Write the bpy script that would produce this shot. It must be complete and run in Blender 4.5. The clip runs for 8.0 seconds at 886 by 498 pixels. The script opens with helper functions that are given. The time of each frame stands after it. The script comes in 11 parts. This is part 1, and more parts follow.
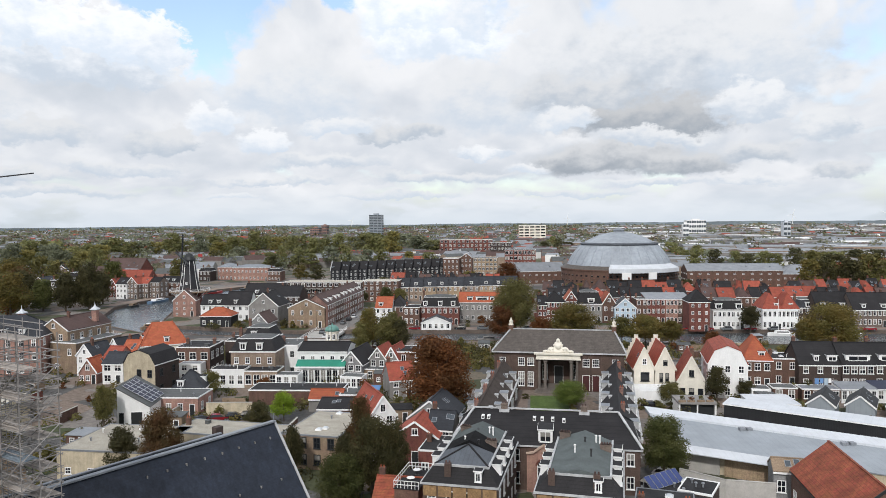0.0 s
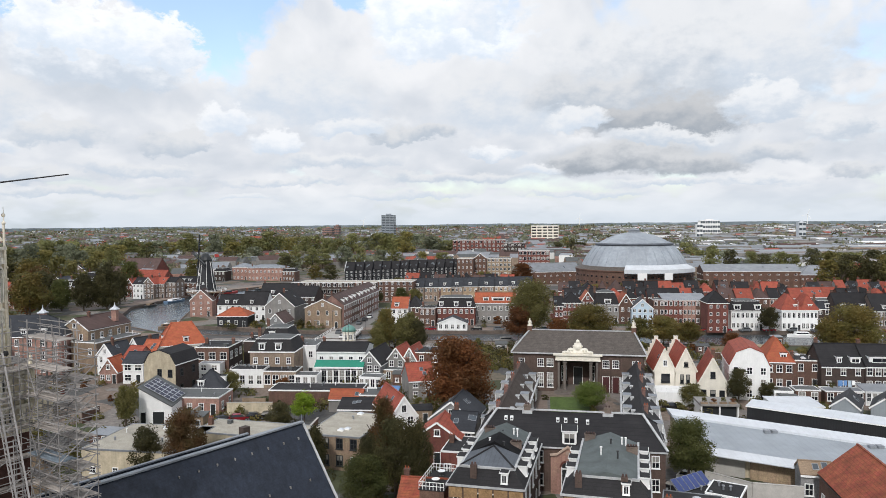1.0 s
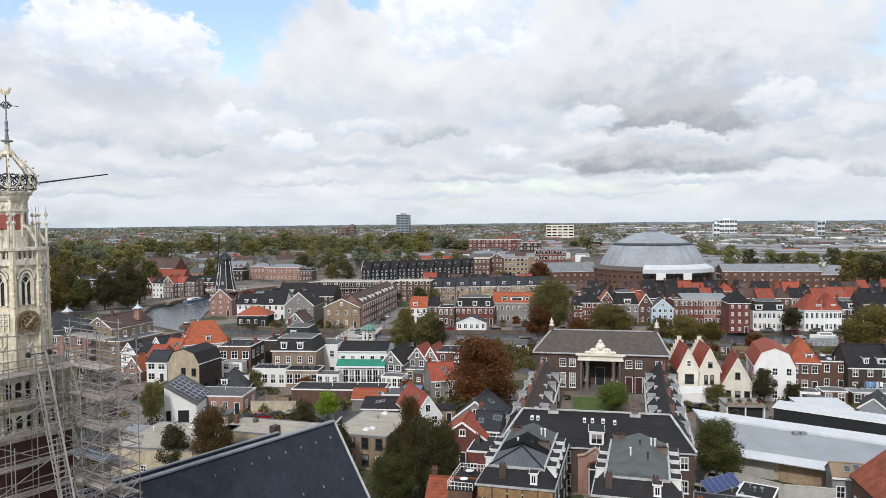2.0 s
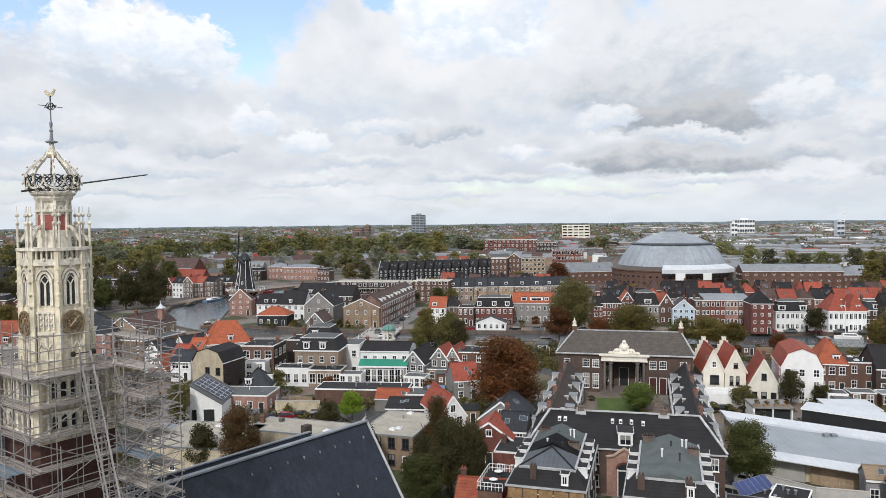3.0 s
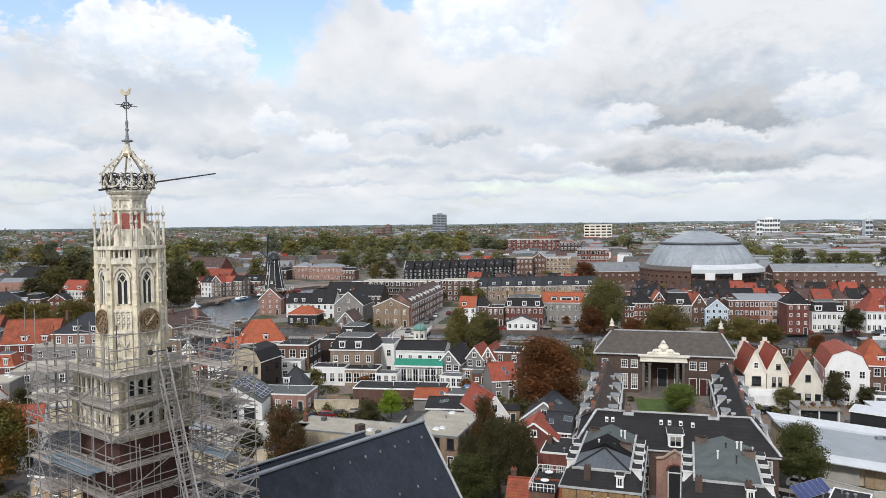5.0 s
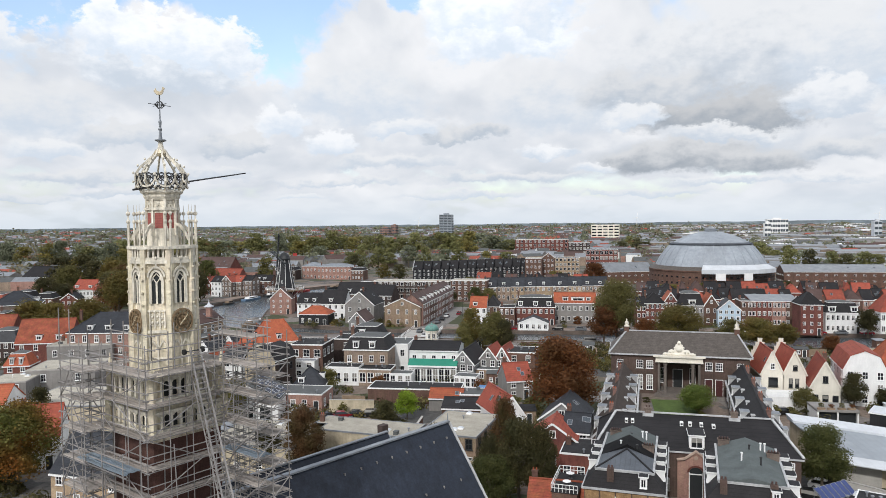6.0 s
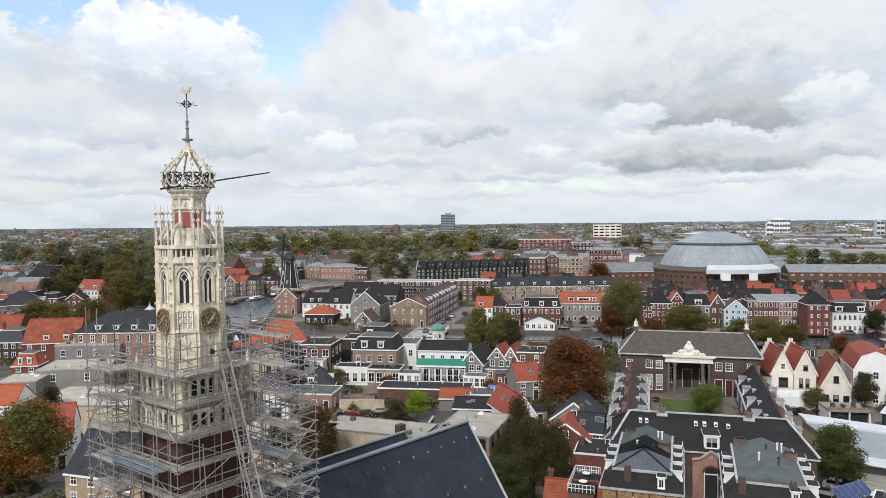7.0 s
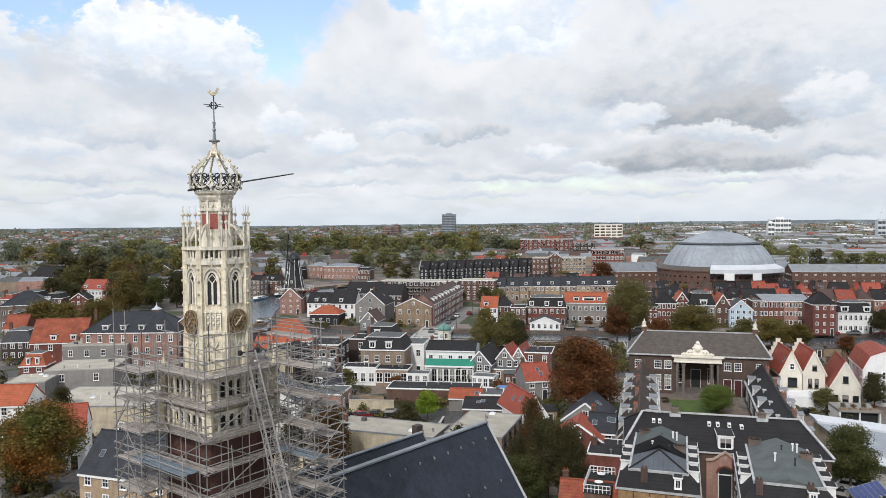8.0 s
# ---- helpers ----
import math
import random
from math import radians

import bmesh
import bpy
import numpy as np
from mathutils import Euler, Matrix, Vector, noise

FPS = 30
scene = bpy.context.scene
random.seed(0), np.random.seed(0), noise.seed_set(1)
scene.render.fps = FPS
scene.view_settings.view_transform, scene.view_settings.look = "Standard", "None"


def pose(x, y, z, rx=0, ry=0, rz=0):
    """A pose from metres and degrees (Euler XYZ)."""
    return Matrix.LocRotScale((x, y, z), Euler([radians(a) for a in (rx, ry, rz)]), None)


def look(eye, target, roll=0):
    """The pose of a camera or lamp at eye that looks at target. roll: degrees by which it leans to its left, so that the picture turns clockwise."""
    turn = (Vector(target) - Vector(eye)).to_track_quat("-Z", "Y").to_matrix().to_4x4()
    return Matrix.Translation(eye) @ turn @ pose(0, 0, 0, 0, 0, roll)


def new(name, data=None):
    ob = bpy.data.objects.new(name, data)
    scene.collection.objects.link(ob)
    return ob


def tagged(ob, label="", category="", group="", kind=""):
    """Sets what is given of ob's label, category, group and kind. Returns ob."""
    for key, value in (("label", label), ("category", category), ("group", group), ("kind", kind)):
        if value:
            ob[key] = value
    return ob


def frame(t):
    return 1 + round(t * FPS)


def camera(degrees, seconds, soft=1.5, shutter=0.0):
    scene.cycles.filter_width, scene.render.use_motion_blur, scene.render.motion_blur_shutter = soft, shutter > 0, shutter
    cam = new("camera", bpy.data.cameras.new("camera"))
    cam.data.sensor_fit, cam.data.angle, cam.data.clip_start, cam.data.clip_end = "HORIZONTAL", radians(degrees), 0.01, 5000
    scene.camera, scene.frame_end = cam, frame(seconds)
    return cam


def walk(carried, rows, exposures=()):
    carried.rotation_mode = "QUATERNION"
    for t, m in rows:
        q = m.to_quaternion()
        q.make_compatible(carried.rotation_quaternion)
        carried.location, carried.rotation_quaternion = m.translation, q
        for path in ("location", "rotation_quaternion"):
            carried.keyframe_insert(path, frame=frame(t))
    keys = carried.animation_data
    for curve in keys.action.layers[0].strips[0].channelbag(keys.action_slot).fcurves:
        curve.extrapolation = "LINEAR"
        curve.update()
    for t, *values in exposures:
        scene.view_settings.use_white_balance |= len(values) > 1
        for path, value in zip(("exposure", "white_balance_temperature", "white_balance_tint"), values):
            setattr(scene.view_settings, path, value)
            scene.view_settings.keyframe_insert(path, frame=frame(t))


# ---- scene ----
cam = camera(64.0, 8.0, 0.62)
PATH = [
    (0, (0.055, -0.205, 40.005), (0.045, 1.793, 39.927), -0.5),
    (0.5, (-0.824, -0.074, 40.032), (-0.843, 1.925, 39.954), -0.5),
    (1, (-1.753, 0.015, 40.07), (-1.795, 2.014, 39.993), -0.5),
    (1.5, (-2.669, 0.046, 40.082), (-2.73, 2.044, 40.004), -0.5),
    (3, (-5.623, 0.107, 40.065), (-5.744, 2.102, 39.988), -0.6),
    (3.5, (-6.582, 0.114, 40.052), (-6.718, 2.108, 39.975), -0.6),
    (4, (-7.655, 0.157, 40.031), (-7.806, 2.15, 39.955), -0.7),
    (4.5, (-8.708, 0.24, 40.002), (-8.871, 2.232, 39.925), -0.7),
    (6, (-11.86, 0.347, 40.022), (-12.051, 2.337, 39.945), -0.6),
    (6.5, (-12.817, 0.286, 39.982), (-13.009, 2.276, 39.905), -0.6),
    (7, (-13.854, 0.26, 39.994), (-14.047, 2.249, 39.917), -0.6),
    (7.5, (-14.844, 0.181, 40.069), (-15.036, 2.171, 39.992), -0.6),
    (8, (-15.849, 0.048, 40.15), (-16.042, 2.037, 40.072), -0.6),
]
walk(cam, [(t, look(eye, target, roll)) for t, eye, target, roll in PATH])

# ---- world, sun and exposure ----
def build_world():
    w = bpy.data.worlds.new("sky")
    scene.world = w
    w.use_nodes = True
    nt = w.node_tree
    nt.nodes.clear()
    N, L = nt.nodes.new, nt.links.new

    def math_node(op, a, b=0.0, clamp=False):
        n = N("ShaderNodeMath")
        n.operation, n.use_clamp = op, clamp
        for k, v in enumerate((a, b)):
            if isinstance(v, (int, float)):
                n.inputs[k].default_value = v
            else:
                L(v, n.inputs[k])
        return n.outputs[0]

    def ramp(fac, stops):
        n = N("ShaderNodeValToRGB")
        e = n.color_ramp.elements
        while len(e) < len(stops):
            e.new(0.5)
        for el, (p, c) in zip(e, stops):
            el.position, el.color = p, (*c, 1)
        L(fac, n.inputs[0])
        return n.outputs[0]

    def noise_at(vec, scale, detail, rough, dist=0.0):
        n = N("ShaderNodeTexNoise")
        n.inputs["Scale"].default_value, n.inputs["Detail"].default_value = scale, detail
        n.inputs["Roughness"].default_value, n.inputs["Distortion"].default_value = rough, dist
        L(vec, n.inputs["Vector"])
        return n.outputs[0]

    tc = N("ShaderNodeTexCoord").outputs["Generated"]
    sep = N("ShaderNodeSeparateXYZ")
    L(tc, sep.inputs[0])
    up = math_node("MAXIMUM", sep.outputs[2], 0.0)
    den = math_node("ADD", up, 0.11)
    turn = math_node("ARCTAN2", sep.outputs[0], sep.outputs[1])

    def combine(a, b):
        n = N("ShaderNodeCombineXYZ")
        L(a, n.inputs[0])
        L(b, n.inputs[1])
        return n.outputs[0]

    def moved(vec, by):
        n = N("ShaderNodeVectorMath")
        n.operation = "ADD"
        L(vec, n.inputs[0])
        n.inputs[1].default_value = by
        return n.outputs[0]
    # clouds lie flatter towards the horizon
    plane = combine(math_node("MULTIPLY", turn, 3.3), math_node("MULTIPLY", math_node("LOGARITHM", den, 2.718), 1.2))
    p = moved(plane, CLOUD_SHIFT)

    def puffs(vec, scale):
        n = N("ShaderNodeTexVoronoi")
        n.feature = "SMOOTH_F1"
        n.inputs["Scale"].default_value, n.inputs["Detail"].default_value = scale, 3.0
        n.inputs["Roughness"].default_value, n.inputs["Smoothness"].default_value = 0.55, 0.6
        L(vec, n.inputs["Vector"])
        return math_node("SUBTRACT", 0.62, n.outputs["Distance"])

    def density(vec):
        w = N("ShaderNodeTexNoise")
        w.inputs["Scale"].default_value, w.inputs["Detail"].default_value = 3.0, 6.0
        L(vec, w.inputs["Vector"])
        mixv = N("ShaderNodeVectorMath")
        mixv.operation = "MULTIPLY_ADD"
        L(w.outputs["Color"], mixv.inputs[0])
        mixv.inputs[1].default_value = (0.30, 0.30, 0.0)
        L(vec, mixv.inputs[2])
        wv = mixv.outputs[0]
        return math_node("ADD", math_node("ADD", math_node("MULTIPLY", noise_at(vec, 1.3, 2.0, 0.5), 0.48), math_node("MULTIPLY", puffs(wv, 2.0), 0.46)), math_node("MULTIPLY", noise_at(wv, 7.0, 8.0, 0.6), 0.14))
    dens, above = density(p), density(moved(p, (-0.02, 0.15, 0.0)))
    # the larger banks and openings: azimuth, height, half width, half height, amount
    wob = noise_at(p, 2.4, 6.0, 0.6)
    wob2 = noise_at(moved(p, (5.0, 3.0, 0.0)), 2.4, 6.0, 0.6)
    az = math_node("ADD", turn, math_node("MULTIPLY", math_node("SUBTRACT", wob, 0.5), 0.22))
    el = math_node("ADD", sep.outputs[2], math_node("MULTIPLY", math_node("SUBTRACT", wob2, 0.5), 0.14))

    def banks(rows):
        total = None
        for a0, e0, sa, se_, amount in rows:
            u = math_node("DIVIDE", math_node("SUBTRACT", az, a0), sa)
            v = math_node("DIVIDE", math_node("SUBTRACT", el, e0), se_)
            r2 = math_node("ADD", math_node("MULTIPLY", u, u), math_node("MULTIPLY", v, v))
            g = math_node("MULTIPLY", math_node("POWER", 2.718, math_node("MULTIPLY", r2, -1.0)), amount)
            total = g if total is None else math_node("ADD", total, g)
        return total
    thick = N("ShaderNodeMapRange")
    for k, v in zip(("From Min", "From Max", "To Min", "To Max"), (0.22, 0.40, 0.1, 1.0)):
        thick.inputs[k].default_value = v
    L(math_node("ADD", math_node("ADD", dens, 0.3), banks(CLOUD_GAPS)), thick.inputs[0])
    cover = thick.outputs[0]
    lit = math_node("ADD", math_node("ADD", math_node("MULTIPLY", math_node("SUBTRACT", dens, above), 1.9), 0.6), banks(CLOUD_BANKS), True)
    cloud = ramp(lit, [(0.0, (0.68, 0.735, 0.81)), (0.3, (0.755, 0.80, 0.87)), (0.52, (0.82, 0.855, 0.915)), (0.72, (0.90, 0.925, 0.97)), (1.0, (0.98, 0.995, 1.03))])
    sky = N("ShaderNodeTexSky")
    sky.sky_type = "NISHITA"
    sky.sun_disc = False
    sky.sun_elevation, sky.sun_rotation = radians(SUN_UP), radians(SUN_TURN)
    sky.dust_density = 2.0
    gain = N("ShaderNodeMix")
    gain.data_type, gain.blend_type = "RGBA", "MULTIPLY"
    gain.inputs["Factor"].default_value = 1.0
    L(sky.outputs[0], gain.inputs["A"])
    gain.inputs["B"].default_value = (SKY_GAIN, SKY_GAIN, SKY_GAIN, 1)
    mix = N("ShaderNodeMix")
    mix.data_type = "RGBA"
    L(cover, mix.inputs["Factor"])
    L(gain.outputs["Result"], mix.inputs["A"])
    L(cloud, mix.inputs["B"])
    # single clouds with lumpy edges, lit from above and flat below
    flat = combine(turn, math_node("MULTIPLY", sep.outputs[2], 1.5))
    big, small = N("ShaderNodeTexNoise"), N("ShaderNodeTexNoise")
    for n, size, det in ((big, 13.0, 5.0), (small, 46.0, 6.0)):
        n.inputs["Scale"].default_value, n.inputs["Detail"].default_value, n.inputs["Roughness"].default_value = size, det, 0.6
        L(flat, n.inputs["Vector"])
    reach = math_node("ADD", math_node("MULTIPLY", up, 0.30), 0.022)

    def vec_node(op, *args):
        n = N("ShaderNodeVectorMath")
        n.operation = op
        for k, v in enumerate(args):
            if isinstance(v, tuple):
                n.inputs[k].default_value = v
            else:
                L(v, n.inputs[k])
        return n
    shift = vec_node("SUBTRACT", big.outputs["Color"], (0.5, 0.5, 0.5)).outputs[0]
    fine_shift = vec_node("SUBTRACT", small.outputs["Color"], (0.5, 0.5, 0.5)).outputs[0]
    both = vec_node("MULTIPLY_ADD", fine_shift, (0.45, 0.45, 0.0), shift).outputs[0]
    place = N("ShaderNodeVectorMath")
    place.operation = "MULTIPLY_ADD"
    L(both, place.inputs[0])
    wide = combine(math_node("MULTIPLY", reach, 1.5), reach)
    L(wide, place.inputs[1])
    L(combine(turn, sep.outputs[2]), place.inputs[2])
    lump = math_node("MULTIPLY", math_node("SUBTRACT", small.outputs[0], 0.5), 1.1)
    swell = math_node("MULTIPLY", math_node("SUBTRACT", noise_at(flat, 24.0, 4.0, 0.55), 0.5), 1.9)
    tone = math_node("ADD", lump, swell)

    def map_to(v, a, b, c, d):
        n = N("ShaderNodeMapRange")
        n.interpolation_type = "SMOOTHSTEP"
        for k, q in zip(("From Min", "From Max", "To Min", "To Max"), (a, b, c, d)):
            n.inputs[k].default_value = q
        L(v, n.inputs[0])
        return n.outputs[0]
    air = mix.outputs["Result"]
    for a0, e0, sa, se_, top, base, soft in CLOUDS:
        # each cloud waits for the one behind it, which keeps the shader small
        spot = vec_node("MULTIPLY_ADD", air, (1e-5, 1e-5, 0.0), place.outputs[0]).outputs[0]
        q = vec_node("MULTIPLY_ADD", spot, (1 / sa, 1 / se_, 0.0), (-a0 / sa, -e0 / se_, 0.0)).outputs[0]
        dist = vec_node("LENGTH", q).outputs["Value"]
        part_up = N("ShaderNodeSeparateXYZ")
        L(q, part_up.inputs[0])
        body = map_to(math_node("ADD", dist, math_node("MULTIPLY", lump, 0.35)), 1.0 + soft * 0.5, 1.0 - soft, 0.0, 0.97)
        foot = map_to(part_up.outputs[1], -0.75 - soft * 0.5, -0.75 + soft * 0.7, 0.0, 1.0)
        light = map_to(math_node("ADD", part_up.outputs[1], tone), -0.85, 0.75, 0.0, 1.0)
        own = N("ShaderNodeMix")
        own.data_type = "RGBA"
        L(light, own.inputs["Factor"])
        own.inputs["A"].default_value = (base * 0.91, base * 1.02, base * 1.165, 1)
        own.inputs["B"].default_value = (top * 1.02, top * 1.045, top * 1.085, 1)
        over = N("ShaderNodeMix")
        over.data_type = "RGBA"
        L(math_node("MULTIPLY", body, foot), over.inputs["Factor"])
        L(air, over.inputs["A"])
        L(own.outputs["Result"], over.inputs["B"])
        air = over.outputs["Result"]
    # pale haze low over the horizon
    low = ramp(sep.outputs[2], [(0.0, (1, 1, 1)), (0.05, (0, 0, 0))])
    haze = N("ShaderNodeMix")
    haze.data_type = "RGBA"
    L(math_node("MULTIPLY", low, 0.75), haze.inputs["Factor"])
    L(air, haze.inputs["A"])
    haze.inputs["B"].default_value = (0.75, 0.835, 0.925, 1)
    bg = N("ShaderNodeBackground")
    bg.inputs["Strength"].default_value = SKY_STRENGTH
    L(haze.outputs["Result"], bg.inputs["Color"])
    L(bg.outputs[0], N("ShaderNodeOutputWorld").inputs[0])


SUN_UP, SUN_TURN = 40.0, 194.0
SKY_GAIN, SKY_STRENGTH = 0.26, 0.92
CLOUD_SHIFT = (3.1, 7.4, 0.0)
# single clouds, the far ones first: azimuth, height, half width, half height, light of the top and of the base, softness of the edge
CLOUDS = [(-0.21, 0.176, 0.118, 0.0554, 0.9, 0.78, 0.5), (0.074, 0.159, 0.116, 0.0471, 0.88, 0.76, 0.5), (-0.619, 0.14, 0.09, 0.0414, 0.86, 0.76, 0.5), (0.309, 0.204, 0.196, 0.0822, 0.9, 0.66, 0.55),
          (0.422, 0.196, 0.078, 0.0623, 0.9, 0.76, 0.45), (-0.471, 0.208, 0.123, 0.046, 1.04, 0.74, 0.22), (-0.528, 0.239, 0.05, 0.0347, 1.07, 0.88, 0.2), (-0.393, 0.229, 0.051, 0.035, 1.06, 0.86, 0.2),
          (-0.464, 0.229, 0.055, 0.0297, 1.07, 0.9, 0.2), (-0.637, 0.227, 0.035, 0.0307, 0.96, 0.82, 0.3), (-0.016, 0.25, 0.107, 0.0461, 1.13, 0.89, 0.28), (-0.06, 0.281, 0.076, 0.0358, 1.1, 0.93, 0.3),
          (0.043, 0.278, 0.063, 0.0316, 1.0, 0.89, 0.4), (0.273, 0.137, 0.132, 0.0307, 0.64, 0.45, 0.35), (0.188, 0.174, 0.088, 0.0306, 0.8, 0.62, 0.4), (0.407, 0.145, 0.052, 0.0265, 0.95, 0.74, 0.25),
          (0.165, 0.137, 0.045, 0.0169, 0.93, 0.8, 0.35), (0.224, 0.081, 0.118, 0.0261, 0.75, 0.44, 0.35), (0.318, 0.073, 0.07, 0.0201, 0.74, 0.46, 0.35), (0.41, 0.086, 0.055, 0.0181, 0.83, 0.62, 0.4),
          (0.287, 0.109, 0.082, 0.0133, 0.9, 0.72, 0.35), (-0.378, 0.109, 0.053, 0.023, 0.84, 0.66, 0.22), (-0.512, 0.111, 0.057, 0.0204, 0.84, 0.7, 0.25), (-0.25, 0.111, 0.043, 0.0205, 1.0, 0.82, 0.22),
          (-0.319, 0.138, 0.034, 0.0249, 1.0, 0.84, 0.25), (-0.595, 0.093, 0.049, 0.0154, 0.92, 0.78, 0.3), (-0.068, 0.122, 0.068, 0.0159, 0.8, 0.63, 0.3), (-0.147, 0.133, 0.064, 0.0159, 0.93, 0.8, 0.3),
          (0.047, 0.095, 0.037, 0.011, 0.98, 0.78, 0.25), (0.113, 0.071, 0.035, 0.0101, 0.93, 0.8, 0.35), (-0.171, 0.083, 0.087, 0.0127, 0.88, 0.72, 0.4), (-0.564, 0.057, 0.089, 0.01, 0.85, 0.7, 0.4),
          (-0.422, 0.07, 0.086, 0.0106, 0.87, 0.73, 0.4), (-0.288, 0.037, 0.037, 0.0055, 0.915, 0.8, 0.35), (-0.004, 0.059, 0.119, 0.0095, 0.86, 0.71, 0.4), (0.287, 0.048, 0.082, 0.0067, 0.895, 0.75, 0.4),
          (0.404, 0.049, 0.055, 0.007, 0.905, 0.74, 0.4), (-0.242, 0.056, 0.094, 0.0071, 0.88, 0.74, 0.4), (-0.498, 0.039, 0.101, 0.0059, 0.85, 0.72, 0.4), (-0.068, 0.037, 0.096, 0.0056, 0.88, 0.76, 0.4),
          (0.173, 0.037, 0.089, 0.0054, 0.87, 0.76, 0.4), (-0.631, 0.033, 0.053, 0.0055, 0.84, 0.7, 0.4), (0.491, 0.118, 0.039, 0.0232, 0.9, 0.7, 0.3), (0.502, 0.061, 0.033, 0.0105, 0.83, 0.62, 0.4)]
CLOUD_GAPS = [(-0.46, 0.315, 0.075, 0.04, -0.7), (-0.31, 0.295, 0.075, 0.05, -0.7), (-0.62, 0.265, 0.05, 0.05, -0.55), (-0.30, 0.20, 0.035, 0.04, -0.4), (-0.155, 0.318, 0.03, 0.022, -0.6), (0.44, 0.318, 0.035, 0.015, -0.5), (-0.22, 0.12, 0.12, 0.06, 0.3), (0.22, 0.125, 0.16, 0.06, 0.3), (-0.62, 0.16, 0.12, 0.08, 0.3)]
CLOUD_BANKS = [(-0.50, 0.255, 0.16, 0.05, 0.42), (-0.03, 0.255, 0.13, 0.055, 0.42), (0.32, 0.26, 0.2, 0.05, 0.22), (0.27, 0.165, 0.17, 0.035, -0.42), (0.26, 0.09, 0.22, 0.022, -0.42),
               (-0.47, 0.165, 0.12, 0.025, -0.25), (-0.07, 0.125, 0.1, 0.02, -0.2), (-0.26, 0.16, 0.05, 0.05, 0.22), (0.5, 0.09, 0.1, 0.02, -0.25), (-0.42, 0.115, 0.12, 0.02, -0.2)]
build_world()
sun = new("sun", bpy.data.lights.new("sun", "SUN"))
sun.data.energy, sun.data.angle, sun.data.color = 2.2, radians(3.0), (1.0, 0.975, 0.945)
sa, se = radians(SUN_TURN), radians(SUN_UP)
sun.matrix_world = look((0, 0, 0), (-math.sin(sa) * math.cos(se), -math.cos(sa) * math.cos(se), -math.sin(se)))
sun.location = (60, -60, 120)
scene.view_settings.exposure = 0.0



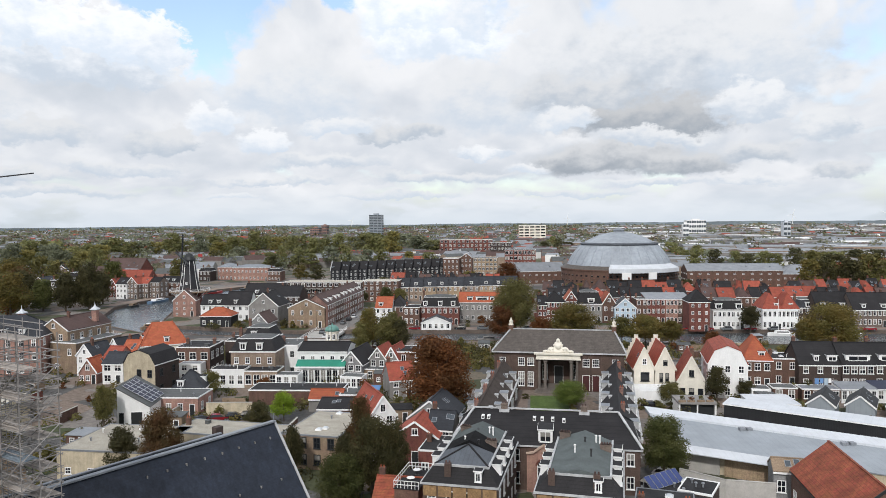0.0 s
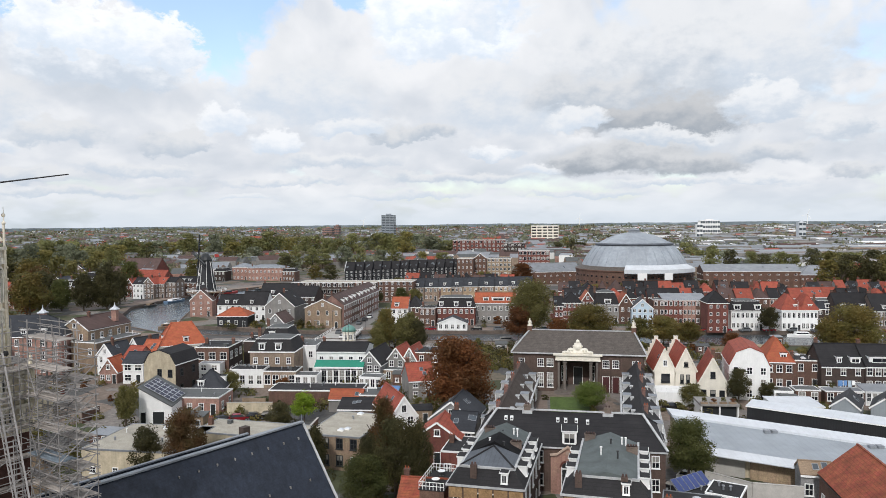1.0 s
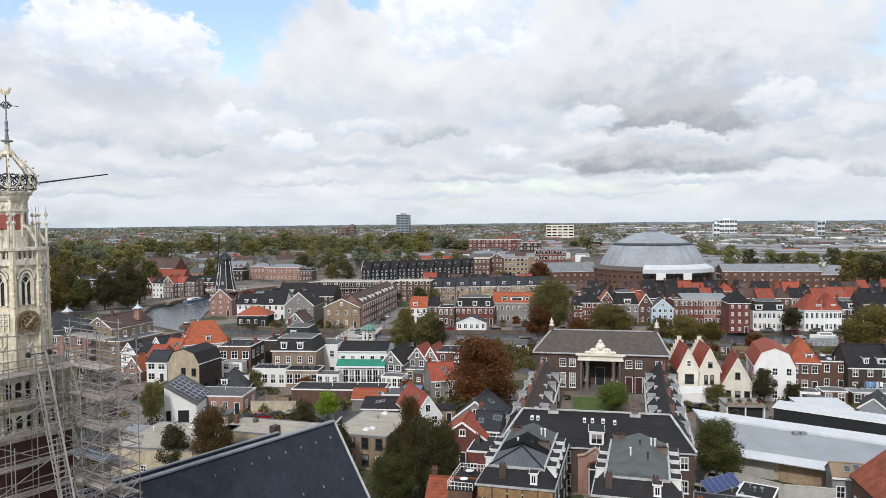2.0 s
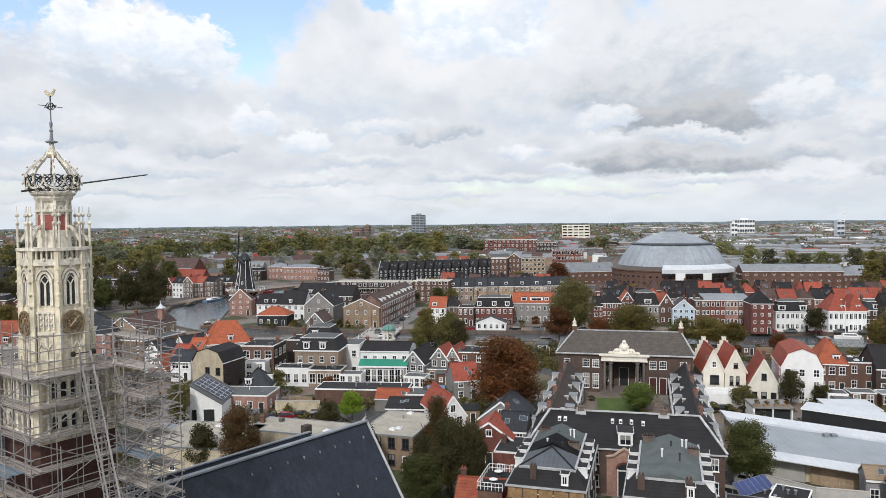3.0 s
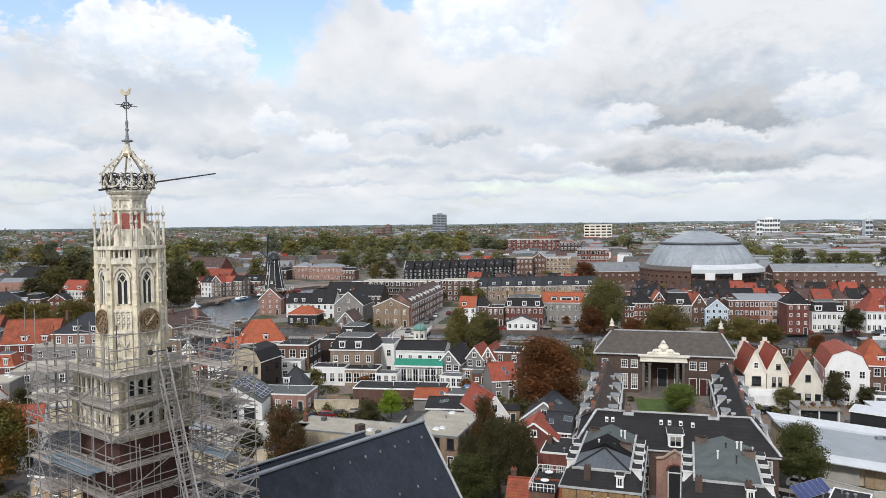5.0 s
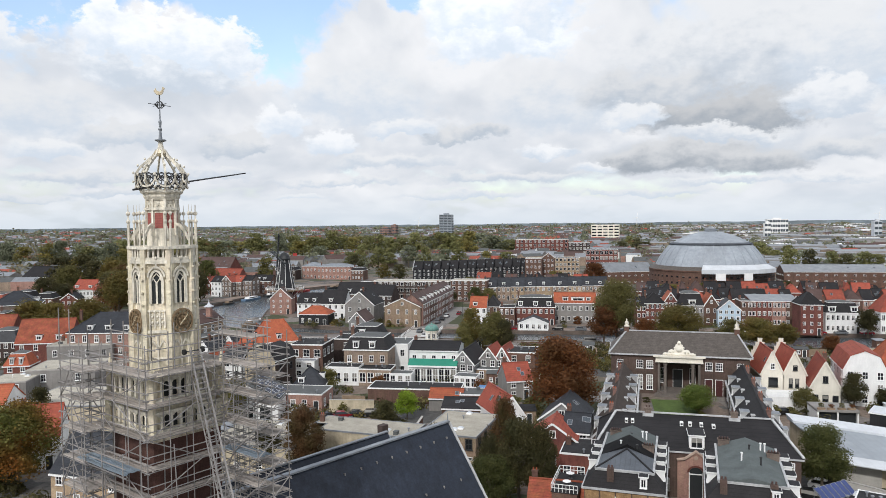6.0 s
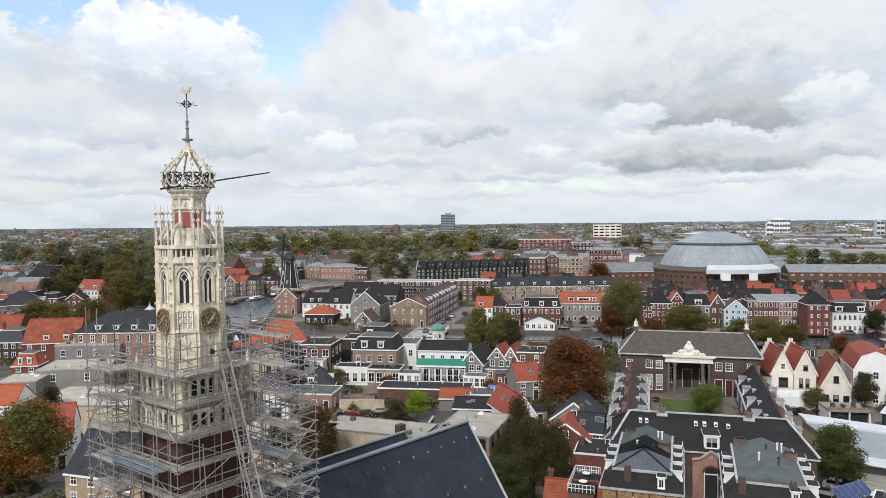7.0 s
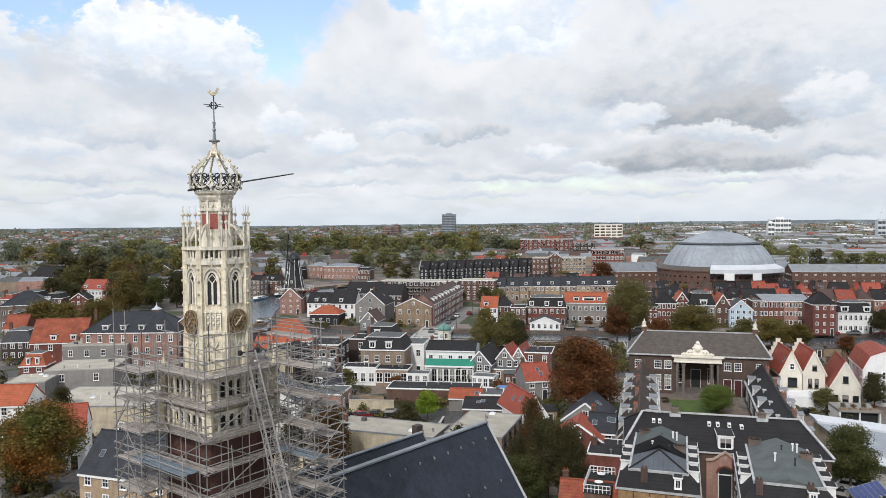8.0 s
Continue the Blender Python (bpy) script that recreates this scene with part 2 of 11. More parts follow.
# ---- materials ----
def material(name, base, rough=0.8, metal=0.0, vary=0.25, grain=6.0, stain=0.25, stain_size=0.35, bump=0.02, hue=0.0, bands=None,
             bricks=None, spec=0.4, island=0.0, random=0.12, joint=None, streak=0.0):
    """A procedural surface: grain and stains at two scales, bump, and a little difference from object to object.
    bands: (size in metres, axis, depth) of courses; bricks: (length, height) of a running bond."""
    m = bpy.data.materials.new(name)
    m.use_nodes = True
    nt = m.node_tree
    b = nt.nodes["Principled BSDF"]
    N, L = nt.nodes.new, nt.links.new
    b.inputs["Roughness"].default_value, b.inputs["Metallic"].default_value = rough, metal
    b.inputs["Specular IOR Level"].default_value = spec
    tc = N("ShaderNodeTexCoord")
    pos = tc.outputs["Object"]

    def noise_tex(scale, detail, vec=pos):
        n = N("ShaderNodeTexNoise")
        n.inputs["Scale"].default_value, n.inputs["Detail"].default_value, n.inputs["Roughness"].default_value = scale, detail, 0.65
        L(vec, n.inputs["Vector"])
        return n.outputs[0]

    def remap(v, a, c):
        n = N("ShaderNodeMapRange")
        n.inputs["From Min"].default_value, n.inputs["From Max"].default_value = 0.3, 0.7
        n.inputs["To Min"].default_value, n.inputs["To Max"].default_value = a, c
        L(v, n.inputs[0])
        return n.outputs[0]

    def times(a, c):
        n = N("ShaderNodeMath")
        n.operation = "MULTIPLY"
        for k, v in enumerate((a, c)):
            if isinstance(v, float):
                n.inputs[k].default_value = v
            else:
                L(v, n.inputs[k])
        return n.outputs[0]

    fine = noise_tex(grain, 6.0)
    broad = noise_tex(stain_size, 5.0)
    value = times(remap(fine, 1 - vary, 1 + vary), remap(broad, 1 - stain, 1 + stain))
    info = N("ShaderNodeObjectInfo")
    if random:
        n = N("ShaderNodeMapRange")
        n.inputs["To Min"].default_value, n.inputs["To Max"].default_value = 1 - random, 1 + random
        L(info.outputs["Random"], n.inputs[0])
        value = times(value, n.outputs[0])
    if island:
        geo = N("ShaderNodeNewGeometry")
        n = N("ShaderNodeMapRange")
        n.inputs["To Min"].default_value, n.inputs["To Max"].default_value = 1 - island, 1 + island
        L(geo.outputs["Random Per Island"], n.inputs[0])
        value = times(value, n.outputs[0])
    if streak:
        sc = N("ShaderNodeVectorMath")
        sc.operation = "MULTIPLY"
        sc.inputs[1].default_value = (2.6, 2.6, 0.22)
        L(pos, sc.inputs[0])
        value = times(value, remap(noise_tex(1.0, 4.0, sc.outputs[0]), 1 - streak, 1 + streak * 0.5))
    hsv = N("ShaderNodeHueSaturation")
    hsv.inputs["Color"].default_value = (*base, 1)
    L(value, hsv.inputs["Value"])
    if hue:
        n = N("ShaderNodeMapRange")
        n.inputs["From Min"].default_value, n.inputs["From Max"].default_value = 0.3, 0.7
        n.inputs["To Min"].default_value, n.inputs["To Max"].default_value = 0.5 - hue, 0.5 + hue
        L(noise_tex(stain_size * 2.3, 3.0), n.inputs[0])
        L(n.outputs[0], hsv.inputs["Hue"])
    colour = hsv.outputs[0]
    height = fine
    if bricks:
        geo = N("ShaderNodeNewGeometry")
        # courses run along the wall: the larger of the two level axes by the normal
        sepn, sepp = N("ShaderNodeSeparateXYZ"), N("ShaderNodeSeparateXYZ")
        vt = N("ShaderNodeVectorTransform")
        vt.vector_type, vt.convert_from, vt.convert_to = "NORMAL", "WORLD", "OBJECT"
        L(geo.outputs["True Normal"], vt.inputs[0])
        L(vt.outputs[0], sepn.inputs[0])
        L(pos, sepp.inputs[0])
        ab = N("ShaderNodeMath")
        ab.operation = "ABSOLUTE"
        L(sepn.outputs[1], ab.inputs[0])
        gt = N("ShaderNodeMath")
        gt.operation = "GREATER_THAN"
        gt.inputs[1].default_value = 0.7
        L(ab.outputs[0], gt.inputs[0])
        pick = N("ShaderNodeMix")
        L(gt.outputs[0], pick.inputs["Factor"])
        L(sepp.outputs[1], pick.inputs["A"])
        L(sepp.outputs[0], pick.inputs["B"])
        cb = N("ShaderNodeCombineXYZ")
        L(pick.outputs["Result"], cb.inputs[0])
        L(sepp.outputs[2], cb.inputs[1])
        bt = N("ShaderNodeTexBrick")
        bt.inputs["Scale"].default_value = 1.0
        bt.inputs["Brick Width"].default_value, bt.inputs["Row Height"].default_value = bricks
        bt.inputs["Mortar Size"].default_value, bt.inputs["Mortar Smooth"].default_value = bricks[1] * 0.12, 0.3
        bt.inputs["Color1"].default_value, bt.inputs["Color2"].default_value = (0.82, 0.82, 0.82, 1), (1.12, 1.1, 1.08, 1)
        bt.inputs["Mortar"].default_value = (1.24, 1.2, 1.18, 1) if joint is None else (*joint, 1)
        L(cb.outputs[0], bt.inputs["Vector"])
        mx = N("ShaderNodeMix")
        mx.data_type, mx.blend_type = "RGBA", "MULTIPLY"
        mx.inputs["Factor"].default_value = 0.8
        L(colour, mx.inputs["A"])
        L(bt.outputs["Color"], mx.inputs["B"])
        colour = mx.outputs["Result"]
    if bands:
        size, axis, depth = bands
        sepb = N("ShaderNodeSeparateXYZ")
        L(pos, sepb.inputs[0])
        fr = N("ShaderNodeMath")
        fr.operation = "PINGPONG"
        fr.inputs[1].default_value = size / 2
        L(sepb.outputs[axis], fr.inputs[0])
        mr = N("ShaderNodeMapRange")
        mr.inputs["From Max"].default_value = size * 0.12
        mr.inputs["To Min"].default_value, mr.inputs["To Max"].default_value = 1 - depth, 1.0
        L(fr.outputs[0], mr.inputs[0])
        mx = N("ShaderNodeMix")
        mx.data_type, mx.blend_type = "RGBA", "MULTIPLY"
        mx.inputs["Factor"].default_value = 1.0
        L(colour, mx.inputs["A"])
        L(mr.outputs[0], mx.inputs["B"])
        colour = mx.outputs["Result"]
        ad = N("ShaderNodeMath")
        ad.operation = "ADD"
        L(height, ad.inputs[0])
        L(mr.outputs[0], ad.inputs[1])
        height = ad.outputs[0]
    L(colour, b.inputs["Base Color"])
    bp = N("ShaderNodeBump")
    bp.inputs["Strength"].default_value, bp.inputs["Distance"].default_value = 0.6, bump
    L(height, bp.inputs["Height"])
    L(bp.outputs[0], b.inputs["Normal"])
    return m


def leaf_material(name, base, other, through_light=0.35, patch=3.2):
    m = bpy.data.materials.new(name)
    m.use_nodes = True
    nt = m.node_tree
    N, L = nt.nodes.new, nt.links.new
    b = nt.nodes["Principled BSDF"]
    b.inputs["Roughness"].default_value = 0.6
    b.inputs["Specular IOR Level"].default_value = 0.2
    geo, info, tc, ns = N("ShaderNodeNewGeometry"), N("ShaderNodeObjectInfo"), N("ShaderNodeTexCoord"), N("ShaderNodeTexNoise")
    ns.inputs["Scale"].default_value = patch
    L(tc.outputs["Object"], ns.inputs["Vector"])
    mr = N("ShaderNodeMapRange")
    mr.inputs["From Min"].default_value, mr.inputs["From Max"].default_value = 0.35, 0.65
    L(ns.outputs[0], mr.inputs[0])
    mx = N("ShaderNodeMix")
    mx.data_type = "RGBA"
    L(mr.outputs[0], mx.inputs["Factor"])
    mx.inputs["A"].default_value, mx.inputs["B"].default_value = (*base, 1), (*other, 1)
    hs = N("ShaderNodeHueSaturation")
    L(mx.outputs["Result"], hs.inputs["Color"])
    v1, h1, mul = N("ShaderNodeMapRange"), N("ShaderNodeMapRange"), N("ShaderNodeMath")
    v1.inputs["To Min"].default_value, v1.inputs["To Max"].default_value = 0.72, 1.28
    L(geo.outputs["Random Per Island"], v1.inputs[0])
    h1.inputs["To Min"].default_value, h1.inputs["To Max"].default_value = 0.8, 1.2
    L(info.outputs["Random"], h1.inputs[0])
    mul.operation = "MULTIPLY"
    L(v1.outputs[0], mul.inputs[0])
    L(h1.outputs[0], mul.inputs[1])
    L(mul.outputs[0], hs.inputs["Value"])
    L(hs.outputs[0], b.inputs["Base Color"])
    tr, ms = N("ShaderNodeBsdfTranslucent"), N("ShaderNodeMixShader")
    L(hs.outputs[0], tr.inputs["Color"])
    ms.inputs[0].default_value = through_light
    L(b.outputs[0], ms.inputs[1])
    L(tr.outputs[0], ms.inputs[2])
    L(ms.outputs[0], nt.nodes["Material Output"].inputs[0])
    return m


BR = (0.44, 0.13)
M = {
    "brick_red": material("brick_red", (0.16, 0.058, 0.046), 0.85, bricks=BR, hue=0.012, streak=0.2),
    "brick_brown": material("brick_brown", (0.128, 0.074, 0.056), 0.85, bricks=BR, hue=0.014, streak=0.2),
    "brick_court": material("brick_court", (0.092, 0.063, 0.052), 0.85, bricks=BR, hue=0.012, streak=0.25, stain=0.3),
    "brick_dark": material("brick_dark", (0.055, 0.04, 0.035), 0.85, bricks=BR),
    "brick_rose": material("brick_rose", (0.32, 0.19, 0.155), 0.85, bricks=BR, hue=0.012, streak=0.2),
    "brick_pink": material("brick_pink", (0.21, 0.125, 0.105), 0.85, bricks=BR, hue=0.012, streak=0.3, stain=0.3),
    "brick_umber": material("brick_umber", (0.25, 0.185, 0.13), 0.88, bricks=BR, hue=0.016, streak=0.22, stain=0.28, stain_size=0.22),
    "brick_tan": material("brick_tan", (0.36, 0.27, 0.18), 0.85, bricks=BR, hue=0.012, streak=0.2),
    "brick_grey": material("brick_grey", (0.165, 0.13, 0.11), 0.85, bricks=BR, hue=0.012, streak=0.2),
    "brick_buff": material("brick_buff", (0.28, 0.215, 0.165), 0.85, bricks=BR, hue=0.012, streak=0.2),
    "plaster_white": material("plaster_white", (0.80, 0.80, 0.79), 0.8, vary=0.06, stain=0.09, stain_size=0.5, random=0.05, streak=0.05),
    "plaster_cream": material("plaster_cream", (0.74, 0.70, 0.61), 0.8, vary=0.06, stain=0.12, stain_size=0.5, random=0.05, streak=0.06),
    "plaster_grey": material("plaster_grey", (0.23, 0.22, 0.208), 0.85, vary=0.1, stain=0.2, streak=0.1),
    "plaster_ochre": material("plaster_ochre", (0.47, 0.405, 0.295), 0.85, vary=0.1, stain=0.25, stain_size=0.6, streak=0.14),
    "board_black": material("board_black", (0.02, 0.021, 0.024), 0.6, bands=(0.25, 0, 0.5)),
    "board_grey": material("board_grey", (0.25, 0.25, 0.25), 0.7, bands=(0.2, 2, 0.35)),
    "tile_orange": material("tile_orange", (0.34, 0.088, 0.04), 0.75, vary=0.2, stain=0.22, stain_size=0.8, bands=(0.34, 2, 0.3), hue=0.008),
    "tile_red": material("tile_red", (0.29, 0.066, 0.04), 0.75, vary=0.2, stain=0.25, stain_size=0.8, bands=(0.34, 2, 0.3), hue=0.008),
    "tile_brown": material("tile_brown", (0.085, 0.052, 0.046), 0.75, vary=0.2, stain=0.22, bands=(0.34, 2, 0.3)),
    "tile_dark": material("tile_dark", (0.0225, 0.0215, 0.023), 0.7, spec=0.2, vary=0.2, stain=0.25, bands=(0.34, 2, 0.3)),
    "slate": material("slate", (0.034, 0.037, 0.044), 0.55, spec=0.25, vary=0.2, stain=0.25, stain_size=0.7, bands=(0.3, 2, 0.25)),
    "slate_brown": material("slate_brown", (0.088, 0.074, 0.064), 0.6, vary=0.3, grain=3.0, stain=0.3, stain_size=0.9, bands=(0.3, 2, 0.3)),
    "bitumen": material("bitumen", (0.034, 0.034, 0.036), 0.85, spec=0.15, vary=0.2, stain=0.35, stain_size=0.4),
    "felt_black": material("felt_black", (0.014, 0.014, 0.015), 0.9, spec=0.1, vary=0.2, stain=0.3, stain_size=0.4),
    "roof_felt_grey": material("roof_felt_grey", (0.095, 0.10, 0.10), 0.8, vary=0.12, stain=0.2, stain_size=0.5),
    "roof_gravel": material("roof_gravel", (0.40, 0.37, 0.31), 0.9, vary=0.25, grain=9.0, stain=0.2),
    "zinc": material("zinc", (0.27, 0.285, 0.305), 0.45, 0.4, vary=0.1, stain=0.18, bands=(0.6, 0, 0.12)),
    "lead": material("lead", (0.24, 0.26, 0.285), 0.5, 0.3, vary=0.12, stain=0.25),
    "dome_zinc": material("dome_zinc", (0.29, 0.32, 0.355), 0.62, 0.0, vary=0.12, grain=0.6, stain=0.22, stain_size=0.09),
    "metal_white": material("metal_white", (0.54, 0.565, 0.595), 0.45, 0.0, vary=0.05, stain=0.1, stain_size=0.3, bands=(1.0, 0, 0.06)),
    "sheet_grey": material("sheet_grey", (0.31, 0.34, 0.37), 0.5, 0.1, vary=0.05, stain=0.12, stain_size=0.25, bands=(1.0, 0, 0.08), random=0.0),
    "tile_rust": material("tile_rust", (0.25, 0.066, 0.034), 0.8, vary=0.25, grain=3.0, stain=0.35, stain_size=0.5, bands=(0.3, 2, 0.35), hue=0.012),
    "paint_white": material("paint_white", (0.84, 0.84, 0.83), 0.5, vary=0.05, stain=0.06, random=0.05),
    # dark paint; also colours the shade in the tower's voids and open garage
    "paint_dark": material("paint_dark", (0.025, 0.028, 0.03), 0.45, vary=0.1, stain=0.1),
    "paint_green": material("paint_green", (0.02, 0.20, 0.135), 0.5, vary=0.08, stain=0.15),
    "paint_blue": material("paint_blue", (0.10, 0.16, 0.24), 0.5, vary=0.08, stain=0.1),
    "paint_red": material("paint_red", (0.36, 0.035, 0.03), 0.5, vary=0.1, stain=0.15),
    "paint_pale_blue": material("paint_pale_blue", (0.42, 0.52, 0.60), 0.5, vary=0.06, stain=0.1),
    "copper_green": material("copper_green", (0.14, 0.30, 0.26), 0.6, vary=0.1, stain=0.2),
    "timber": material("timber", (0.26, 0.19, 0.13), 0.8, vary=0.25, stain=0.2, bands=(0.14, 2, 0.35)),
    "timber_orange": material("timber_orange", (0.36, 0.20, 0.09), 0.75, vary=0.2, stain=0.15, bands=(0.14, 2, 0.3)),
    "concrete": material("concrete", (0.40, 0.385, 0.36), 0.85, vary=0.1, stain=0.2),
    "stone": material("stone", (0.70, 0.63, 0.485), 0.85, vary=0.2, grain=2.2, stain=0.26, stain_size=0.45, bump=0.05, bands=(0.38, 2, 0.1), hue=0.014, random=0.0, streak=0.4),
    "stone_pale": material("stone_pale", (0.70, 0.655, 0.555), 0.8, vary=0.2, grain=3.0, stain=0.24, stain_size=0.6, bump=0.04, random=0.08, streak=0.3),
    "tower_brick": material("tower_brick", (0.085, 0.042, 0.034), 0.9, bricks=(0.24, 0.07), stain=0.35, random=0.0),
    "louvre_red": material("louvre_red", (0.33, 0.10, 0.085), 0.8, vary=0.15, stain=0.25, bands=(0.12, 2, 0.5)),
    "gilt": material("gilt", (0.58, 0.50, 0.36), 0.5, 0.3, vary=0.25, stain=0.3, stain_size=1.5),
    "bronze": material("bronze", (0.25, 0.175, 0.10), 0.75, 0.1, vary=0.3, grain=5.0, stain=0.35, stain_size=2.0),
    "iron": material("iron", (0.06, 0.06, 0.062), 0.55, 0.5, vary=0.15),
    "steel": material("steel", (0.30, 0.285, 0.275), 0.6, 0.25, vary=0.2, stain=0.25, random=0.2),
    "plank": material("plank", (0.35, 0.315, 0.285), 0.85, vary=0.2, stain=0.3, stain_size=0.8, random=0.25),
    "deck_blue": material("deck_blue", (0.19, 0.235, 0.275), 0.6, vary=0.15, stain=0.3, random=0.2),
    "grass": material("grass", (0.075, 0.115, 0.028), 0.95, vary=0.35, grain=8.0, stain=0.3, stain_size=0.5, bump=0.05),
    "paving": material("paving", (0.21, 0.165, 0.138), 0.9, vary=0.15, stain=0.25, stain_size=0.25, bricks=(0.4, 0.2)),
    "asphalt": material("asphalt", (0.23, 0.22, 0.21), 0.9, vary=0.15, stain=0.2, stain_size=0.2),
    "quay_brick": material("quay_brick", (0.12, 0.095, 0.08), 0.9, bricks=BR, stain=0.35),
    "hedge_soil": material("hedge_soil", (0.07, 0.06, 0.04), 0.95, vary=0.3),
    "bark": material("bark", (0.10, 0.08, 0.06), 0.9, vary=0.3, grain=4.0),
    "rubber": material("rubber", (0.02, 0.02, 0.02), 0.8),
    "solar": material("solar", (0.010, 0.014, 0.040), 0.3, 0.0, vary=0.1, spec=0.2),
    "solar_blue": material("solar_blue", (0.03, 0.05, 0.17), 0.25, 0.0, vary=0.08, spec=0.5),
    "tile_almshouse": material("tile_almshouse", (0.068, 0.054, 0.047), 0.8, vary=0.25, stain=0.3, stain_size=0.8, bands=(0.3, 2, 0.3), spec=0.2),
    "roof_felt_green": material("roof_felt_green", (0.10, 0.115, 0.115), 0.85, vary=0.12, stain=0.2, stain_size=0.5, spec=0.2),
    "canvas_blue": material("canvas_blue", (0.12, 0.24, 0.46), 0.8, vary=0.1, stain=0.15),
    # horizon woods with the blue of haze put into their colour
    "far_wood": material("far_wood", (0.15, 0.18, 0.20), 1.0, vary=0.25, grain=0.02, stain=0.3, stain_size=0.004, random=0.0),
    "carpaint_black": material("carpaint_black", (0.015, 0.016, 0.018), 0.2, vary=0.02, stain=0.05, spec=0.6),
    "carpaint_red": material("carpaint_red", (0.22, 0.012, 0.02), 0.2, vary=0.02, stain=0.05, spec=0.6),
    "carpaint_white": material("carpaint_white", (0.7, 0.7, 0.7), 0.2, vary=0.02, stain=0.05, spec=0.6),
    "carpaint_grey": material("carpaint_grey", (0.13, 0.14, 0.15), 0.2, vary=0.02, stain=0.05, spec=0.6),
}
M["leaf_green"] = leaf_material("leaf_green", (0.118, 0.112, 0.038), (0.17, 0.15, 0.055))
M["leaf_dark"] = leaf_material("leaf_dark", (0.056, 0.055, 0.024), (0.086, 0.076, 0.032))
M["leaf_olive"] = leaf_material("leaf_olive", (0.135, 0.122, 0.038), (0.17, 0.122, 0.036))
M["leaf_rust"] = leaf_material("leaf_rust", (0.17, 0.066, 0.025), (0.105, 0.05, 0.02))
M["leaf_mid"] = leaf_material("leaf_mid", (0.068, 0.078, 0.026), (0.10, 0.103, 0.034))
M["leaf_fresh"] = leaf_material("leaf_fresh", (0.115, 0.16, 0.034), (0.155, 0.19, 0.048))
M["leaf_bronze"] = leaf_material("leaf_bronze", (0.155, 0.08, 0.038), (0.10, 0.078, 0.03))
# leaves of distant trees: haze is put into these five paler colours
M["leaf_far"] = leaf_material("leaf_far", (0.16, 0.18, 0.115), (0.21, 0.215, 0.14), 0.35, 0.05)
M["leaf_brown_hazed"] = leaf_material("leaf_brown_hazed", (0.20, 0.168, 0.105), (0.16, 0.15, 0.10), 0.35, 0.05)
M["leaf_green_hazed"] = leaf_material("leaf_green_hazed", (0.17, 0.18, 0.075), (0.23, 0.215, 0.085), 0.4)
M["leaf_olive_hazed"] = leaf_material("leaf_olive_hazed", (0.27, 0.225, 0.07), (0.20, 0.19, 0.07), 0.4)
M["leaf_dark_hazed"] = leaf_material("leaf_dark_hazed", (0.085, 0.088, 0.045), (0.12, 0.11, 0.05), 0.4)
M["leaf_lime"] = leaf_material("leaf_lime", (0.22, 0.30, 0.03), (0.16, 0.24, 0.025), 0.4)
M["leaf_autumn"] = leaf_material("leaf_autumn", (0.105, 0.112, 0.03), (0.24, 0.095, 0.022), 0.35, 2.0)


def glass_material(name, base, rough, blind=None):
    """Dark glass; behind some panes hangs a pale blind or curtain."""
    m = bpy.data.materials.new(name)
    m.use_nodes = True
    nt = m.node_tree
    b = nt.nodes["Principled BSDF"]
    b.inputs["Base Color"].default_value = (*base, 1)
    b.inputs["Roughness"].default_value, b.inputs["Specular IOR Level"].default_value = rough, 0.45
    if blind:
        info, tc, sep = nt.nodes.new("ShaderNodeObjectInfo"), nt.nodes.new("ShaderNodeTexCoord"), nt.nodes.new("ShaderNodeSeparateXYZ")
        ramp, drop, mul, mix = nt.nodes.new("ShaderNodeValToRGB"), nt.nodes.new("ShaderNodeMath"), nt.nodes.new("ShaderNodeMath"), nt.nodes.new("ShaderNodeMix")
        ramp.color_ramp.interpolation = "CONSTANT"
        ramp.color_ramp.elements[0].color = (0, 0, 0, 1)
        ramp.color_ramp.elements[1].position, ramp.color_ramp.elements[1].color = 0.62, (1, 1, 1, 1)
        nt.links.new(info.outputs["Random"], ramp.inputs[0])
        # a blind hangs down from the pane's upper part
        nt.links.new(tc.outputs["Object"], sep.inputs[0])
        drop.operation, drop.inputs[1].default_value = "GREATER_THAN", 0.75
        nt.links.new(sep.outputs[2], drop.inputs[0])
        mul.operation = "MULTIPLY"
        nt.links.new(ramp.outputs[0], mul.inputs[0])
        nt.links.new(drop.outputs[0], mul.inputs[1])
        mix.data_type = "RGBA"
        nt.links.new(mul.outputs[0], mix.inputs["Factor"])
        mix.inputs["A"].default_value, mix.inputs["B"].default_value = (*base, 1), (*blind, 1)
        nt.links.new(mix.outputs["Result"], b.inputs["Base Color"])
    return m


M["glass"] = glass_material("glass", (0.018, 0.020, 0.024), 0.06, (0.26, 0.25, 0.23))
M["glass_sky"] = glass_material("glass_sky", (0.07, 0.085, 0.10), 0.08)


